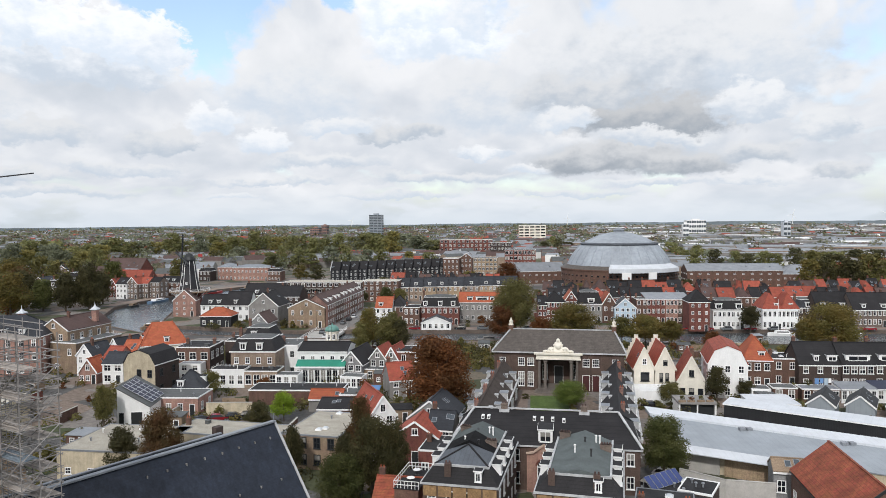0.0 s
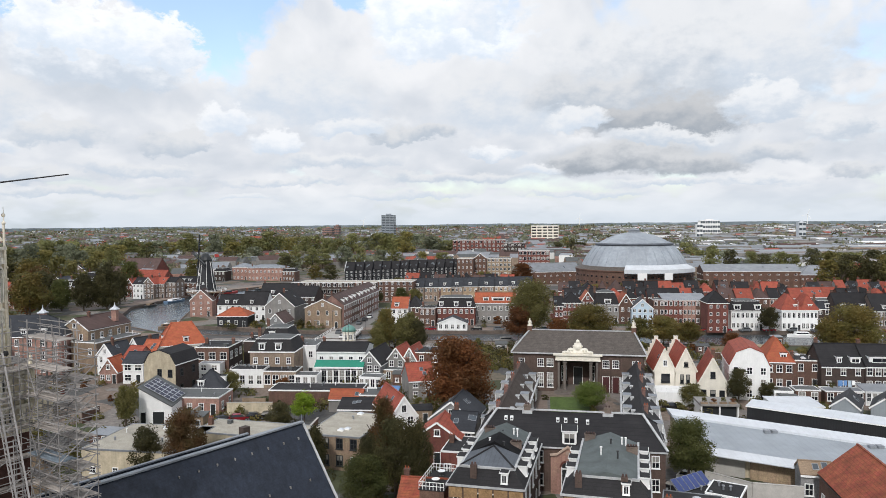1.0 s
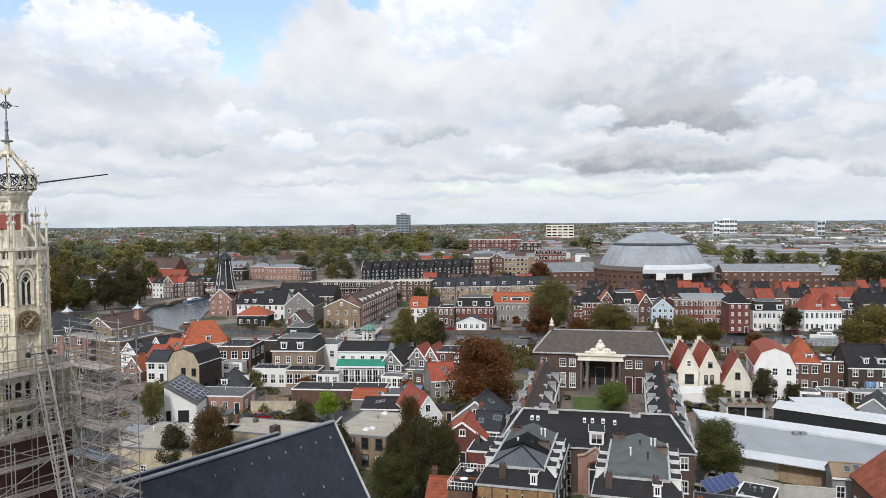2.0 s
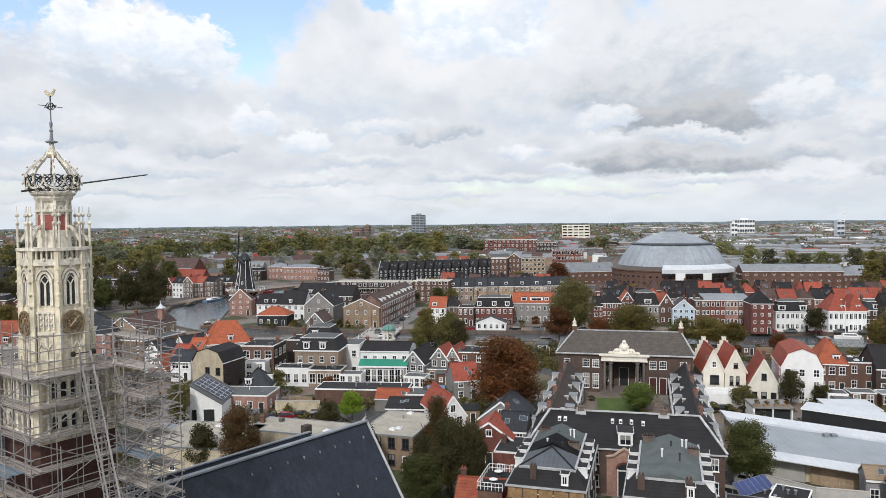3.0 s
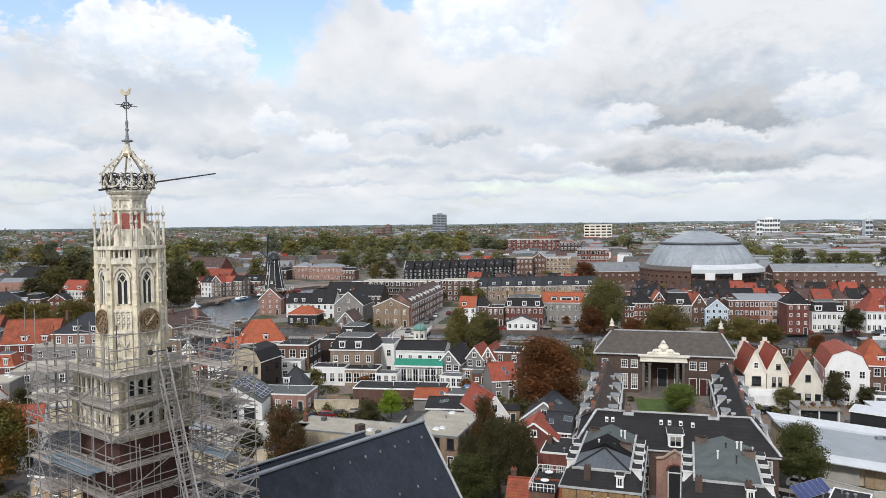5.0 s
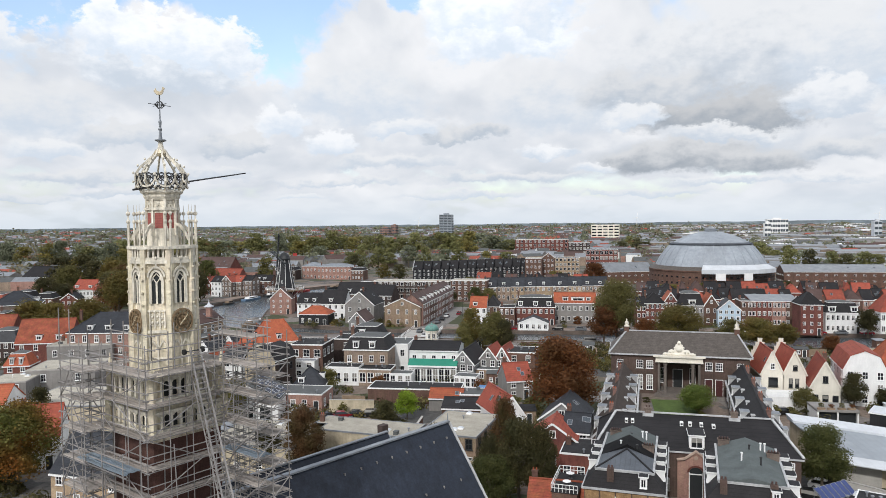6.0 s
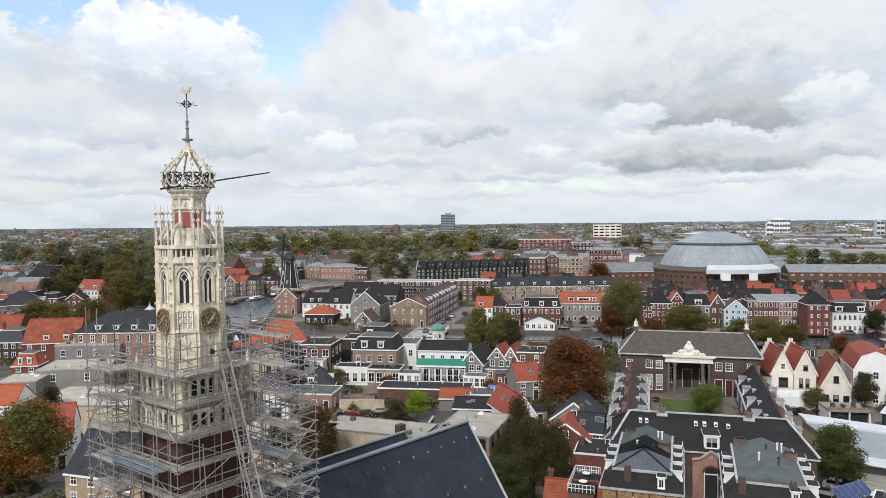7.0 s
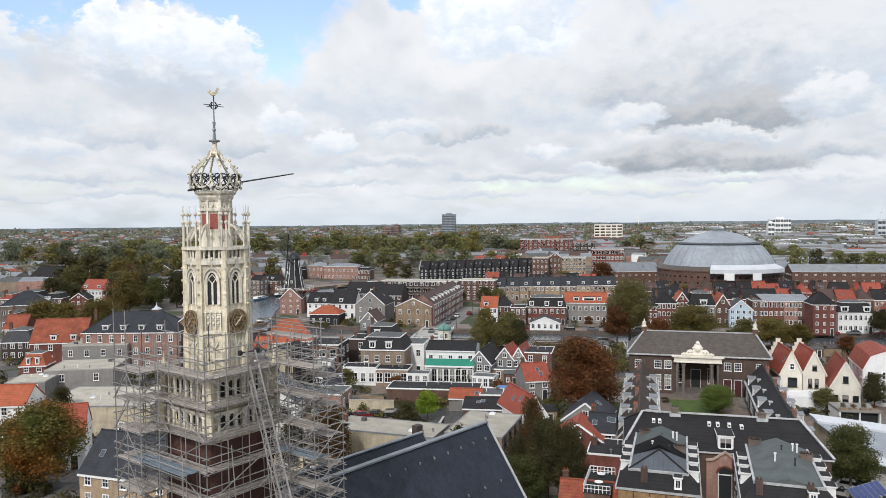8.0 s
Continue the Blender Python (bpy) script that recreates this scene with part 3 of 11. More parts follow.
def water_material():
    m = bpy.data.materials.new("water")
    m.use_nodes = True
    nt = m.node_tree
    b = nt.nodes["Principled BSDF"]
    b.inputs["Base Color"].default_value = (0.07, 0.085, 0.095, 1)
    b.inputs["Roughness"].default_value = 0.22
    b.inputs["Specular IOR Level"].default_value = 0.9
    tc, ns, bp = nt.nodes.new("ShaderNodeTexCoord"), nt.nodes.new("ShaderNodeTexNoise"), nt.nodes.new("ShaderNodeBump")
    ns.inputs["Scale"].default_value, ns.inputs["Detail"].default_value = 0.8, 5.0
    bp.inputs["Strength"].default_value, bp.inputs["Distance"].default_value = 0.8, 0.11
    nt.links.new(tc.outputs["Object"], ns.inputs["Vector"])
    nt.links.new(ns.outputs[0], bp.inputs["Height"])
    nt.links.new(bp.outputs[0], b.inputs["Normal"])
    return m


M["water"] = water_material()
M["facade_grey"] = material("facade_grey", (0.27, 0.30, 0.33), 0.6, vary=0.08, stain=0.1)
M["lead_white"] = material("lead_white", (0.43, 0.435, 0.44), 0.6, 0.0, vary=0.15, grain=2.0, stain=0.3, stain_size=0.6, random=0.12)
M["slate_light"] = material("slate_light", (0.085, 0.095, 0.11), 0.6, vary=0.15, stain=0.25, bands=(0.6, 0, 0.2), spec=0.3)


# ---- building blocks ----
def mesh_of(bm, mats, name="mesh", smooth=False):
    me = bpy.data.meshes.new(name)
    bm.normal_update()
    bm.to_mesh(me)
    bm.free()
    for k in ([mats] if isinstance(mats, str) else mats):
        me.materials.append(M[k])
    if smooth:
        me.shade_smooth()
    return me


def part(name, bm, mats, parent=None, label="", at=None, smooth=False):
    """Links a bmesh, or a mesh that is shared, as one object under a thing or a part."""
    me = bm if isinstance(bm, bpy.types.Mesh) else mesh_of(bm, mats, name, smooth)
    ob = new(name, me)
    if parent:
        ob.parent = parent
    if at is not None:
        ob.matrix_local = at
    if label:
        ob["label"] = label
    return ob


def thing(name, m, label, category, group="", kind=""):
    """An Empty at a thing's base, which parents its parts."""
    ob = tagged(new(name), label, category, group, kind)
    ob.empty_display_size = 0.5
    ob.matrix_world = m
    return ob


def hexa(bm, low, high, mi=0):
    """A closed body between two loops of as many points."""
    a, b = [bm.verts.new(p) for p in low], [bm.verts.new(p) for p in high]
    n = len(a)
    fs = [bm.faces.new(a[::-1]), bm.faces.new(b)]
    fs += [bm.faces.new((a[i], a[(i + 1) % n], b[(i + 1) % n], b[i])) for i in range(n)]
    for f in fs:
        f.material_index = mi


def box(bm, x0, x1, y0, y1, z0, z1, mi=0):
    ring = ((x0, y0), (x1, y0), (x1, y1), (x0, y1))
    hexa(bm, [(x, y, z0) for x, y in ring], [(x, y, z1) for x, y in ring], mi)


def slab(bm, pts, thick, mi=0):
    """A flat plate with the given upper outline."""
    v = [Vector(p) for p in pts]
    n = (v[1] - v[0]).cross(v[2] - v[0]).normalized() * thick
    if n.z < 0 or (abs(n.z) < 1e-6 and n.y > 0):
        v.reverse()
        n = -n
    hexa(bm, [p - n for p in v], v, mi)


def beam(bm, a, b, w, h=None, mi=0):
    """A square bar from a to b."""
    a, b = Vector(a), Vector(b)
    d = (b - a).normalized()
    s = d.cross(Vector((0, 0, 1)))
    s = Vector((1, 0, 0)) if s.length < 1e-4 else s.normalized()
    u = s.cross(d)
    h = w if h is None else h
    ring = [s * w / 2 + u * h / 2, -s * w / 2 + u * h / 2, -s * w / 2 - u * h / 2, s * w / 2 - u * h / 2]
    hexa(bm, [a + r for r in ring], [b + r for r in ring], mi)


def tube(bm, a, b, r0, r1=None, n=6, mi=0):
    a, b = Vector(a), Vector(b)
    d = (b - a).normalized()
    s = d.cross(Vector((0, 0, 1)))
    s = Vector((1, 0, 0)) if s.length < 1e-4 else s.normalized()
    u = s.cross(d)
    r1 = r0 if r1 is None else r1
    ring = [(math.cos(2 * math.pi * k / n), math.sin(2 * math.pi * k / n)) for k in range(n)]
    hexa(bm, [a + (s * c + u * e) * r0 for c, e in ring], [b + (s * c + u * e) * max(r1, 0.003) for c, e in ring], mi)


def lathe(bm, rows, n=24, mi=0, turn=0.0):
    """A closed round body from (radius, height) rows."""
    loops = []
    for r, z in rows:
        loops.append([bm.verts.new((r * math.cos(turn + 2 * math.pi * k / n), r * math.sin(turn + 2 * math.pi * k / n), z)) for k in range(n)])
    for a, b in zip(loops, loops[1:]):
        for k in range(n):
            bm.faces.new((a[k], a[(k + 1) % n], b[(k + 1) % n], b[k])).material_index = mi
    bm.faces.new(loops[0][::-1]).material_index = mi
    bm.faces.new(loops[-1]).material_index = mi


def ball(bm, c, r, n=8, mi=0):
    rows = [(max(0.01, r * math.sin(math.pi * k / 6)), -r * math.cos(math.pi * k / 6)) for k in range(7)]
    start = len(bm.verts)
    lathe(bm, rows, n, mi)
    bm.verts.ensure_lookup_table()
    for v in bm.verts[start:]:
        v.co += Vector(c)


SHARED = {}


def shared(key, make):
    """One mesh for all pieces that are alike."""
    if key not in SHARED:
        SHARED[key] = make()
    return SHARED[key]


def lattice(bm, xs, zs, y0, y1):
    """One connected frame: every second row and column is a bar, the fields between are open."""
    front = [[bm.verts.new((x, y0, z)) for x in xs] for z in zs]
    back = [[bm.verts.new((x, y1, z)) for x in xs] for z in zs]
    solid = lambda i, j: i % 2 == 0 or j % 2 == 0
    for j in range(len(zs) - 1):
        for i in range(len(xs) - 1):
            f = (front[j][i], front[j][i + 1], front[j + 1][i + 1], front[j + 1][i])
            b = (back[j][i], back[j][i + 1], back[j + 1][i + 1], back[j + 1][i])
            if solid(i, j):
                bm.faces.new(f)
            else:
                for k in range(4):
                    bm.faces.new((f[k], f[(k + 1) % 4], b[(k + 1) % 4], b[k]))
    for row_f, row_b in ((front[0], back[0]), (front[-1], back[-1])):
        for i in range(len(xs) - 1):
            bm.faces.new((row_f[i], row_f[i + 1], row_b[i + 1], row_b[i]))
    for i in (0, len(xs) - 1):
        for j in range(len(zs) - 1):
            bm.faces.new((front[j][i], front[j + 1][i], back[j + 1][i], back[j][i]))


def window_meshes(w, h, bars, frame_mat):
    def make_frame():
        nx, nz = bars
        t, bar = 0.10, 0.032
        xs, zs = [-w / 2 - 0.02, -w / 2 + t], [-0.05, t * 0.6]
        for k in range(1, nx):
            xs += [-w / 2 + w * k / nx - bar, -w / 2 + w * k / nx + bar]
        for k in range(1, nz):
            zs += [h * k / nz - bar, h * k / nz + bar]
        xs += [w / 2 - t, w / 2 + 0.02]
        zs += [h - t, h]
        bm = bmesh.new()
        lattice(bm, xs, zs, -0.10, 0.03)
        box(bm, -w / 2 - 0.12, w / 2 + 0.12, -0.19, 0.02, -0.14, -0.055)
        return mesh_of(bm, frame_mat, "window")

    def make_pane():
        bm = bmesh.new()
        box(bm, -w / 2 + 0.1, w / 2 - 0.1, -0.035, 0.02, 0.03, h - 0.1)
        return mesh_of(bm, "glass", "pane")
    key = (round(w, 2), round(h, 2), bars, frame_mat)
    return shared(("frame", *key), make_frame), shared(("pane", key[0], key[1]), make_pane)


FAR = [False]


def add_window(parent, at, w, h, bars=(2, 2), frame_mat="paint_white", name="window"):
    if FAR[0]:
        def make():
            bm = bmesh.new()
            nx, nz = bars
            t = 0.12
            lattice(bm, [-w / 2, -w / 2 + t, -0.05, 0.05, w / 2 - t, w / 2] if nx > 1 else [-w / 2, -w / 2 + t, w / 2 - t, w / 2], [0, t, h - t, h], -0.09, 0.02)
            for f in bm.faces:
                f.material_index = 0
            bm.faces.new([bm.verts.new(p) for p in ((-w / 2, -0.03, 0), (w / 2, -0.03, 0), (w / 2, -0.03, h), (-w / 2, -0.03, h))]).material_index = 1
            return mesh_of(bm, [frame_mat, "glass"], "window")
        return part(name, shared(("far_window", round(w, 2), round(h, 2), bars[0] > 1, frame_mat), make), None, parent, at=at)
    fm, pm = window_meshes(w, h, bars, frame_mat)
    ob = part(name, fm, None, parent, at=at)
    part("pane", pm, None, ob)
    return ob


def add_door(parent, at, w=1.0, h=2.3, mat="paint_dark"):
    def make():
        bm = bmesh.new()
        box(bm, -w / 2, w / 2, -0.05, 0.03, 0, h, 0)
        box(bm, -w / 2 - 0.1, -w / 2, -0.1, 0.03, 0, h + 0.1, 1)
        box(bm, w / 2, w / 2 + 0.1, -0.1, 0.03, 0, h + 0.1, 1)
        box(bm, -w / 2, w / 2, -0.1, 0.03, h, h + 0.1, 1)
        for z in (0.25, 1.2):
            box(bm, -w / 2 + 0.15, w / 2 - 0.15, -0.075, 0, z, z + 0.75, 0)
        return mesh_of(bm, [mat, "paint_white"], "door")
    return part("door", shared(("door", round(w, 2), round(h, 2), mat), make), None, parent, at=at)


def add_chimney(parent, x, y, z, h=1.3, mat="brick_brown", w=0.75):
    def make():
        bm = bmesh.new()
        box(bm, -w / 2, w / 2, -0.3, 0.3, -1.4, h, 0)
        box(bm, -w / 2 - 0.07, w / 2 + 0.07, -0.37, 0.37, h - 0.22, h - 0.05, 0)
        for dx in (-0.2, 0.2):
            tube(bm, (dx * w / 0.75, 0, h - 0.06), (dx * w / 0.75, 0, h + 0.32), 0.11, 0.09, 8, 1)
        return mesh_of(bm, [mat, "tile_orange"], "chimney")
    return part("chimney", shared(("chimney", round(h, 2), mat, w), make), None, parent, at=Matrix.Translation((x, y, z)))


def add_dormer(parent, at, w=1.5, h=1.5, deep=2.2, cheeks="paint_white", kind="flat", roof="bitumen"):
    """A roof dormer; its front faces -y, its sill is at z = 0."""
    def make():
        bm = bmesh.new()
        box(bm, -w / 2, w / 2, 0, deep, -0.4, h, 0)
        if kind == "flat":
            box(bm, -w / 2 - 0.16, w / 2 + 0.16, -0.2, deep, h, h + 0.16, 0)
            box(bm, -w / 2 - 0.1, w / 2 + 0.1, -0.14, deep, h + 0.16, h + 0.2, 1)
        else:
            pk = h + w * 0.42
            hexa(bm, [(-w / 2 - 0.14, -0.15, h), (w / 2 + 0.14, -0.15, h), (0, -0.15, pk)], [(-w / 2 - 0.14, deep, h), (w / 2 + 0.14, deep, h), (0, deep, pk)], 0)
            slab(bm, [(-w / 2 - 0.2, -0.2, h), (0, -0.2, pk + 0.1), (0, deep, pk + 0.1), (-w / 2 - 0.2, deep, h)], 0.06, 1)
            slab(bm, [(w / 2 + 0.2, -0.2, h), (0, -0.2, pk + 0.1), (0, deep, pk + 0.1), (w / 2 + 0.2, deep, h)], 0.06, 1)
        return mesh_of(bm, [cheeks, roof], "dormer")
    ob = part("dormer", shared(("dormer", round(w, 2), round(h, 2), round(deep, 2), cheeks, kind, roof), make), None, parent, at=at)
    fm, pm = window_meshes(round(w * 0.78, 2), round(h * 0.8, 2), (2, 1), "paint_white")
    part("window", fm, None, ob, at=Matrix.Translation((0, 0, h * 0.1)))
    part("window_pane", pm, None, ob, at=Matrix.Translation((0, -0.004, h * 0.1)))
    return ob


def side_pose(side, along, z, w, d):
    """Pose of a piece on one wall of a house: f, b, l, r; along runs from that wall's middle to its right as seen from outside."""
    if side == "f":
        return pose(along, 0, z)
    if side == "b":
        return pose(-along, d, z, 0, 0, 180)
    if side == "l":
        return pose(-w / 2, d / 2 - along, z, 0, 0, -90)
    return pose(w / 2, d / 2 + along, z, 0, 0, 90)


PLOTS = []


def skylight_mesh():
    bm = bmesh.new()
    box(bm, -0.42, 0.42, -0.55, 0.55, -0.02, 0.07, 0)
    bm.faces.new([bm.verts.new(p) for p in ((-0.34, -0.47, 0.075), (0.34, -0.47, 0.075), (0.34, 0.47, 0.075), (-0.34, 0.47, 0.075))]).material_index = 1
    return mesh_of(bm, ["zinc", "glass_sky"], "skylight")


def roof_top_mesh(pick):
    """Small things on flat roofs: a capped vent, a domed skylight, a bent pipe, a service box."""
    bm = bmesh.new()
    if pick == "vent":
        tube(bm, (0, 0, -0.05), (0, 0, 0.5), 0.12, 0.12, 8)
        tube(bm, (0, 0, 0.5), (0, 0, 0.62), 0.24, 0.2, 8)
        return mesh_of(bm, "zinc", pick)
    if pick == "dome":
        box(bm, -0.5, 0.5, -0.5, 0.5, -0.05, 0.22, 0)
        hexa(bm, [(-0.44, -0.44, 0.22), (0.44, -0.44, 0.22), (0.44, 0.44, 0.22), (-0.44, 0.44, 0.22)], [(-0.2, -0.2, 0.42), (0.2, -0.2, 0.42), (0.2, 0.2, 0.42), (-0.2, 0.2, 0.42)], 1)
        return mesh_of(bm, ["paint_white", "metal_white"], pick)
    if pick == "pipe":
        tube(bm, (0, 0, -0.05), (0, 0, 0.8), 0.07, 0.07, 7)
        tube(bm, (0, 0, 0.76), (0.25, 0, 0.76), 0.07, 0.07, 7)
        return mesh_of(bm, "paint_white", pick)
    box(bm, -0.45, 0.45, -0.35, 0.35, -0.05, 0.55, 0)
    box(bm, -0.5, 0.5, -0.4, 0.4, 0.55, 0.6, 0)
    return mesh_of(bm, "roof_felt_grey", pick)


def house(x, y, turn, w, d, eave, ridge, roof="side", wall="brick_brown", tiles="tile_dark", floors=2, cols=2, label="", win=(1.15, 1.7),
          dormers=(), chimneys=1, sides="", trim="paint_white", base=0.0, name="house", category="house", group="", frame_mat="paint_white",
          bars=(2, 2), door=True, peak_window=True, skip=(), hip_in=0.0, fins=False, balconies=False, side_wall=""):
    """A house whose front wall's foot has its middle at (x, y); turn: degrees by which the front is turned from facing -y."""
    if not label:
        label = "town house of " + LABELS[wall] + " under " + LABELS[tiles]
    h = thing(name, pose(x, y, base, 0, 0, turn), label, category, group)
    PLOTS.append((x, y, radians(turn), w, d))
    FAR[0] = y > 215 or abs(x) > 150
    ov, th = 0.28, 0.2
    bm = bmesh.new()
    up = ridge - eave
    if roof == "side":
        hexa(bm, [(-w / 2, 0, 0), (-w / 2, d, 0), (-w / 2, d, eave), (-w / 2, d / 2, ridge - 0.02), (-w / 2, 0, eave)],
             [(w / 2, 0, 0), (w / 2, d, 0), (w / 2, d, eave), (w / 2, d / 2, ridge - 0.02), (w / 2, 0, eave)])
    elif roof == "front":
        hexa(bm, [(-w / 2, 0, 0), (w / 2, 0, 0), (w / 2, 0, eave), (0, 0, ridge - 0.02), (-w / 2, 0, eave)],
             [(-w / 2, d, 0), (w / 2, d, 0), (w / 2, d, eave), (0, d, ridge - 0.02), (-w / 2, d, eave)])
    elif roof == "gambrel":
        prof = [(w / 2, eave), (w * 0.33, eave + up * 0.72), (0, ridge), (-w * 0.33, eave + up * 0.72), (-w / 2, eave)]
        hexa(bm, [(-w / 2, 0, 0), (w / 2, 0, 0)] + [(a, 0, b - 0.02) for a, b in prof], [(-w / 2, d, 0), (w / 2, d, 0)] + [(a, d, b - 0.02) for a, b in prof])
    elif roof == "shed":
        hexa(bm, [(-w / 2, 0, 0), (-w / 2, d, 0), (-w / 2, d, ridge), (-w / 2, 0, eave)], [(w / 2, 0, 0), (w / 2, d, 0), (w / 2, d, ridge), (w / 2, 0, eave)])
    else:
        box(bm, -w / 2, w / 2, 0, d, 0, eave)
    part("wall", bm, wall, h)
    bm, tm = bmesh.new(), bmesh.new()
    if roof == "side":
        k = up / (d / 2)
        for sgn in (0, 1):
            ye, yr = (-ov, d / 2) if not sgn else (d + ov, d / 2)
            slab(bm, [(-w / 2 - 0.12, ye, eave - ov * k + th), (w / 2 + 0.12, ye, eave - ov * k + th), (w / 2 + 0.12, yr, ridge + th), (-w / 2 - 0.12, yr, ridge + th)], th)
            box(tm, -w / 2 - 0.1, w / 2 + 0.1, min(ye, ye + (0.14 if not sgn else -0.14)) - 0.06, max(ye, ye + (0.14 if not sgn else -0.14)) + 0.02, eave - ov * k - 0.2, eave - ov * k + 0.06)
        beam(bm, (-w / 2 - 0.12, d / 2, ridge + th), (w / 2 + 0.12, d / 2, ridge + th), 0.3, 0.16)
    elif roof == "front":
        k = up / (w / 2)
        for sgn in (-1, 1):
            xe = sgn * (w / 2 + ov)
            slab(bm, [(xe, -0.15, eave - ov * k + th), (0, -0.15, ridge + th), (0, d + 0.15, ridge + th), (xe, d + 0.15, eave - ov * k + th)], th)
            beam(tm, (xe, -0.22, eave - ov * k + 0.06), (0, -0.22, ridge + 0.06), 0.12, 0.3)
            box(tm, min(xe, xe - sgn * 0.12), max(xe, xe - sgn * 0.12), -0.1, d + 0.1, eave - ov * k - 0.16, eave - ov * k + 0.02)
        beam(bm, (0, -0.15, ridge + th), (0, d + 0.15, ridge + th), 0.3, 0.16)
    elif roof == "gambrel":
        for (xa, za), (xb, zb) in zip(prof, prof[1:]):
            slab(bm, [(xa * 1.04, -0.12, za + 0.16), (xb * 1.04, -0.12, zb + 0.16), (xb * 1.04, d + 0.12, zb + 0.16), (xa * 1.04, d + 0.12, za + 0.16)], 0.16)
        for sgn in (-1, 1):
            box(tm, min(sgn * w / 2, sgn * (w / 2 + 0.25)), max(sgn * w / 2, sgn * (w / 2 + 0.25)), -0.1, d + 0.1, eave - 0.1, eave + 0.1)
    elif roof == "hip":
        o, i = ov, hip_in or min(w, d) / 2 * 0.98
        low = [(-w / 2 - o, -o, eave), (w / 2 + o, -o, eave), (w / 2 + o, d + o, eave), (-w / 2 - o, d + o, eave)]
        if w >= d:
            high = [(-w / 2 + i, d / 2 - 0.05, ridge), (w / 2 - i, d / 2 - 0.05, ridge), (w / 2 - i, d / 2 + 0.05, ridge), (-w / 2 + i, d / 2 + 0.05, ridge)]
        else:
            high = [(-0.05, i, ridge), (0.05, i, ridge), (0.05, d - i, ridge), (-0.05, d - i, ridge)]
        hexa(bm, low, high)
        for a, b in zip(low, high):
            roll = bmesh.new()
            beam(roll, (a[0], a[1], a[2] + 0.04), (b[0], b[1], b[2] + 0.05), 0.25, 0.14)
            part("hip_roll", roll, tiles, h)
        box(tm, -w / 2 - o - 0.06, w / 2 + o + 0.06, -o - 0.06, d + o + 0.06, eave - 0.24, eave - 0.004)
    elif roof == "mansard":
        i = min(1.3, w * 0.2)
        mid = eave + up * 0.8
        low = [(-w / 2 - 0.15, -0.15, eave), (w / 2 + 0.15, -0.15, eave), (w / 2 + 0.15, d + 0.15, eave), (-w / 2 - 0.15, d + 0.15, eave)]
        high = [(-w / 2 + i, i, mid), (w / 2 - i, i, mid), (w / 2 - i, d - i, mid), (-w / 2 + i, d - i, mid)]
        hexa(bm, low, high)
        low = [(p[0] + (0.12 if p[0] > 0 else -0.12), p[1] + (0.12 if p[1] > d / 2 else -0.12), mid + 0.004) for p in high]
        hexa(tm, low, [(p[0], p[1], mid + 0.14) for p in low])
        tb = bmesh.new()
        hexa(tb, [(p[0] * 0.99, p[1], mid + 0.144) for p in high], [(p[0] * 0.3, d / 2 + (p[1] - d / 2) * 0.3, mid + 0.3 + (ridge - mid) * 0.6) for p in high])
        part("flat_top", tb, "roof_felt_grey", h, "grey felt roof top")
        box(tm, -w / 2 - 0.3, w / 2 + 0.3, -0.3, d + 0.3, eave - 0.26, eave - 0.004)
    elif roof == "shed":
        slab(bm, [(-w / 2 - 0.2, -0.2, eave + 0.16), (w / 2 + 0.2, -0.2, eave + 0.16), (w / 2 + 0.2, d + 0.2, ridge + 0.16), (-w / 2 - 0.2, d + 0.2, ridge + 0.16)], 0.16)
        box(tm, -w / 2 - 0.2, w / 2 + 0.2, -0.3, -0.2, eave - 0.1, eave + 0.1)
    else:
        box(bm, -w / 2 + 0.1, w / 2 - 0.1, 0.1, d - 0.1, eave, eave + 0.12)
        for a in ((-w / 2 - 0.06, w / 2 + 0.06, -0.06, 0.1), (-w / 2 - 0.06, w / 2 + 0.06, d - 0.1, d + 0.06), (-w / 2 - 0.06, -w / 2 + 0.1, 0.1, d - 0.1), (w / 2 - 0.1, w / 2 + 0.06, 0.1, d - 0.1)):
            box(tm, *a, eave - 0.08, eave + 0.2)
    part("roof", bm, tiles, h)
    part("fascia", tm, trim, h)
    ww, wh = win
    fh = eave / floors
    if side_wall:
        bm = bmesh.new()
        box(bm, w / 2 + 0.004, w / 2 + 0.02, 0, d, 0, eave)
        part("side_wall", bm, side_wall, h)
    if fins:
        # a raised party wall runs over the roof at one end
        bm = bmesh.new()
        e = w / 2
        hexa(bm, [(-e - 0.2, -0.5, eave - 0.8), (-e - 0.2, d / 2, ridge - 0.6), (-e - 0.2, d / 2, ridge + 1.0), (-e - 0.2, -0.5, eave + 0.7)],
             [(-e + 0.2, -0.5, eave - 0.8), (-e + 0.2, d / 2, ridge - 0.6), (-e + 0.2, d / 2, ridge + 1.0), (-e + 0.2, -0.5, eave + 0.7)])
        part("party_wall", bm, "lead_white", h, "pale-capped raised party wall")
    if balconies:
        for f in range(1, floors + 1):
            z = fh * f - (0.0 if f < floors else 0.9)
            if f == floors:
                break
            bm = bmesh.new()
            box(bm, -w / 2, w / 2, -1.5, -0.003, z - 0.18, z)
            part("balcony", bm, "concrete", h, "concrete balcony slab")
            bm = bmesh.new()
            n = int(w / 1.2)
            for k in range(n + 1):
                beam(bm, (-w / 2 + w * k / n, -1.46, z), (-w / 2 + w * k / n, -1.46, z + 1.0), 0.08)
            beam(bm, (-w / 2, -1.46, z + 1.0), (w / 2, -1.46, z + 1.0), 0.1)
            beam(bm, (-w / 2, -1.46, z + 0.5), (w / 2, -1.46, z + 0.5), 0.06)
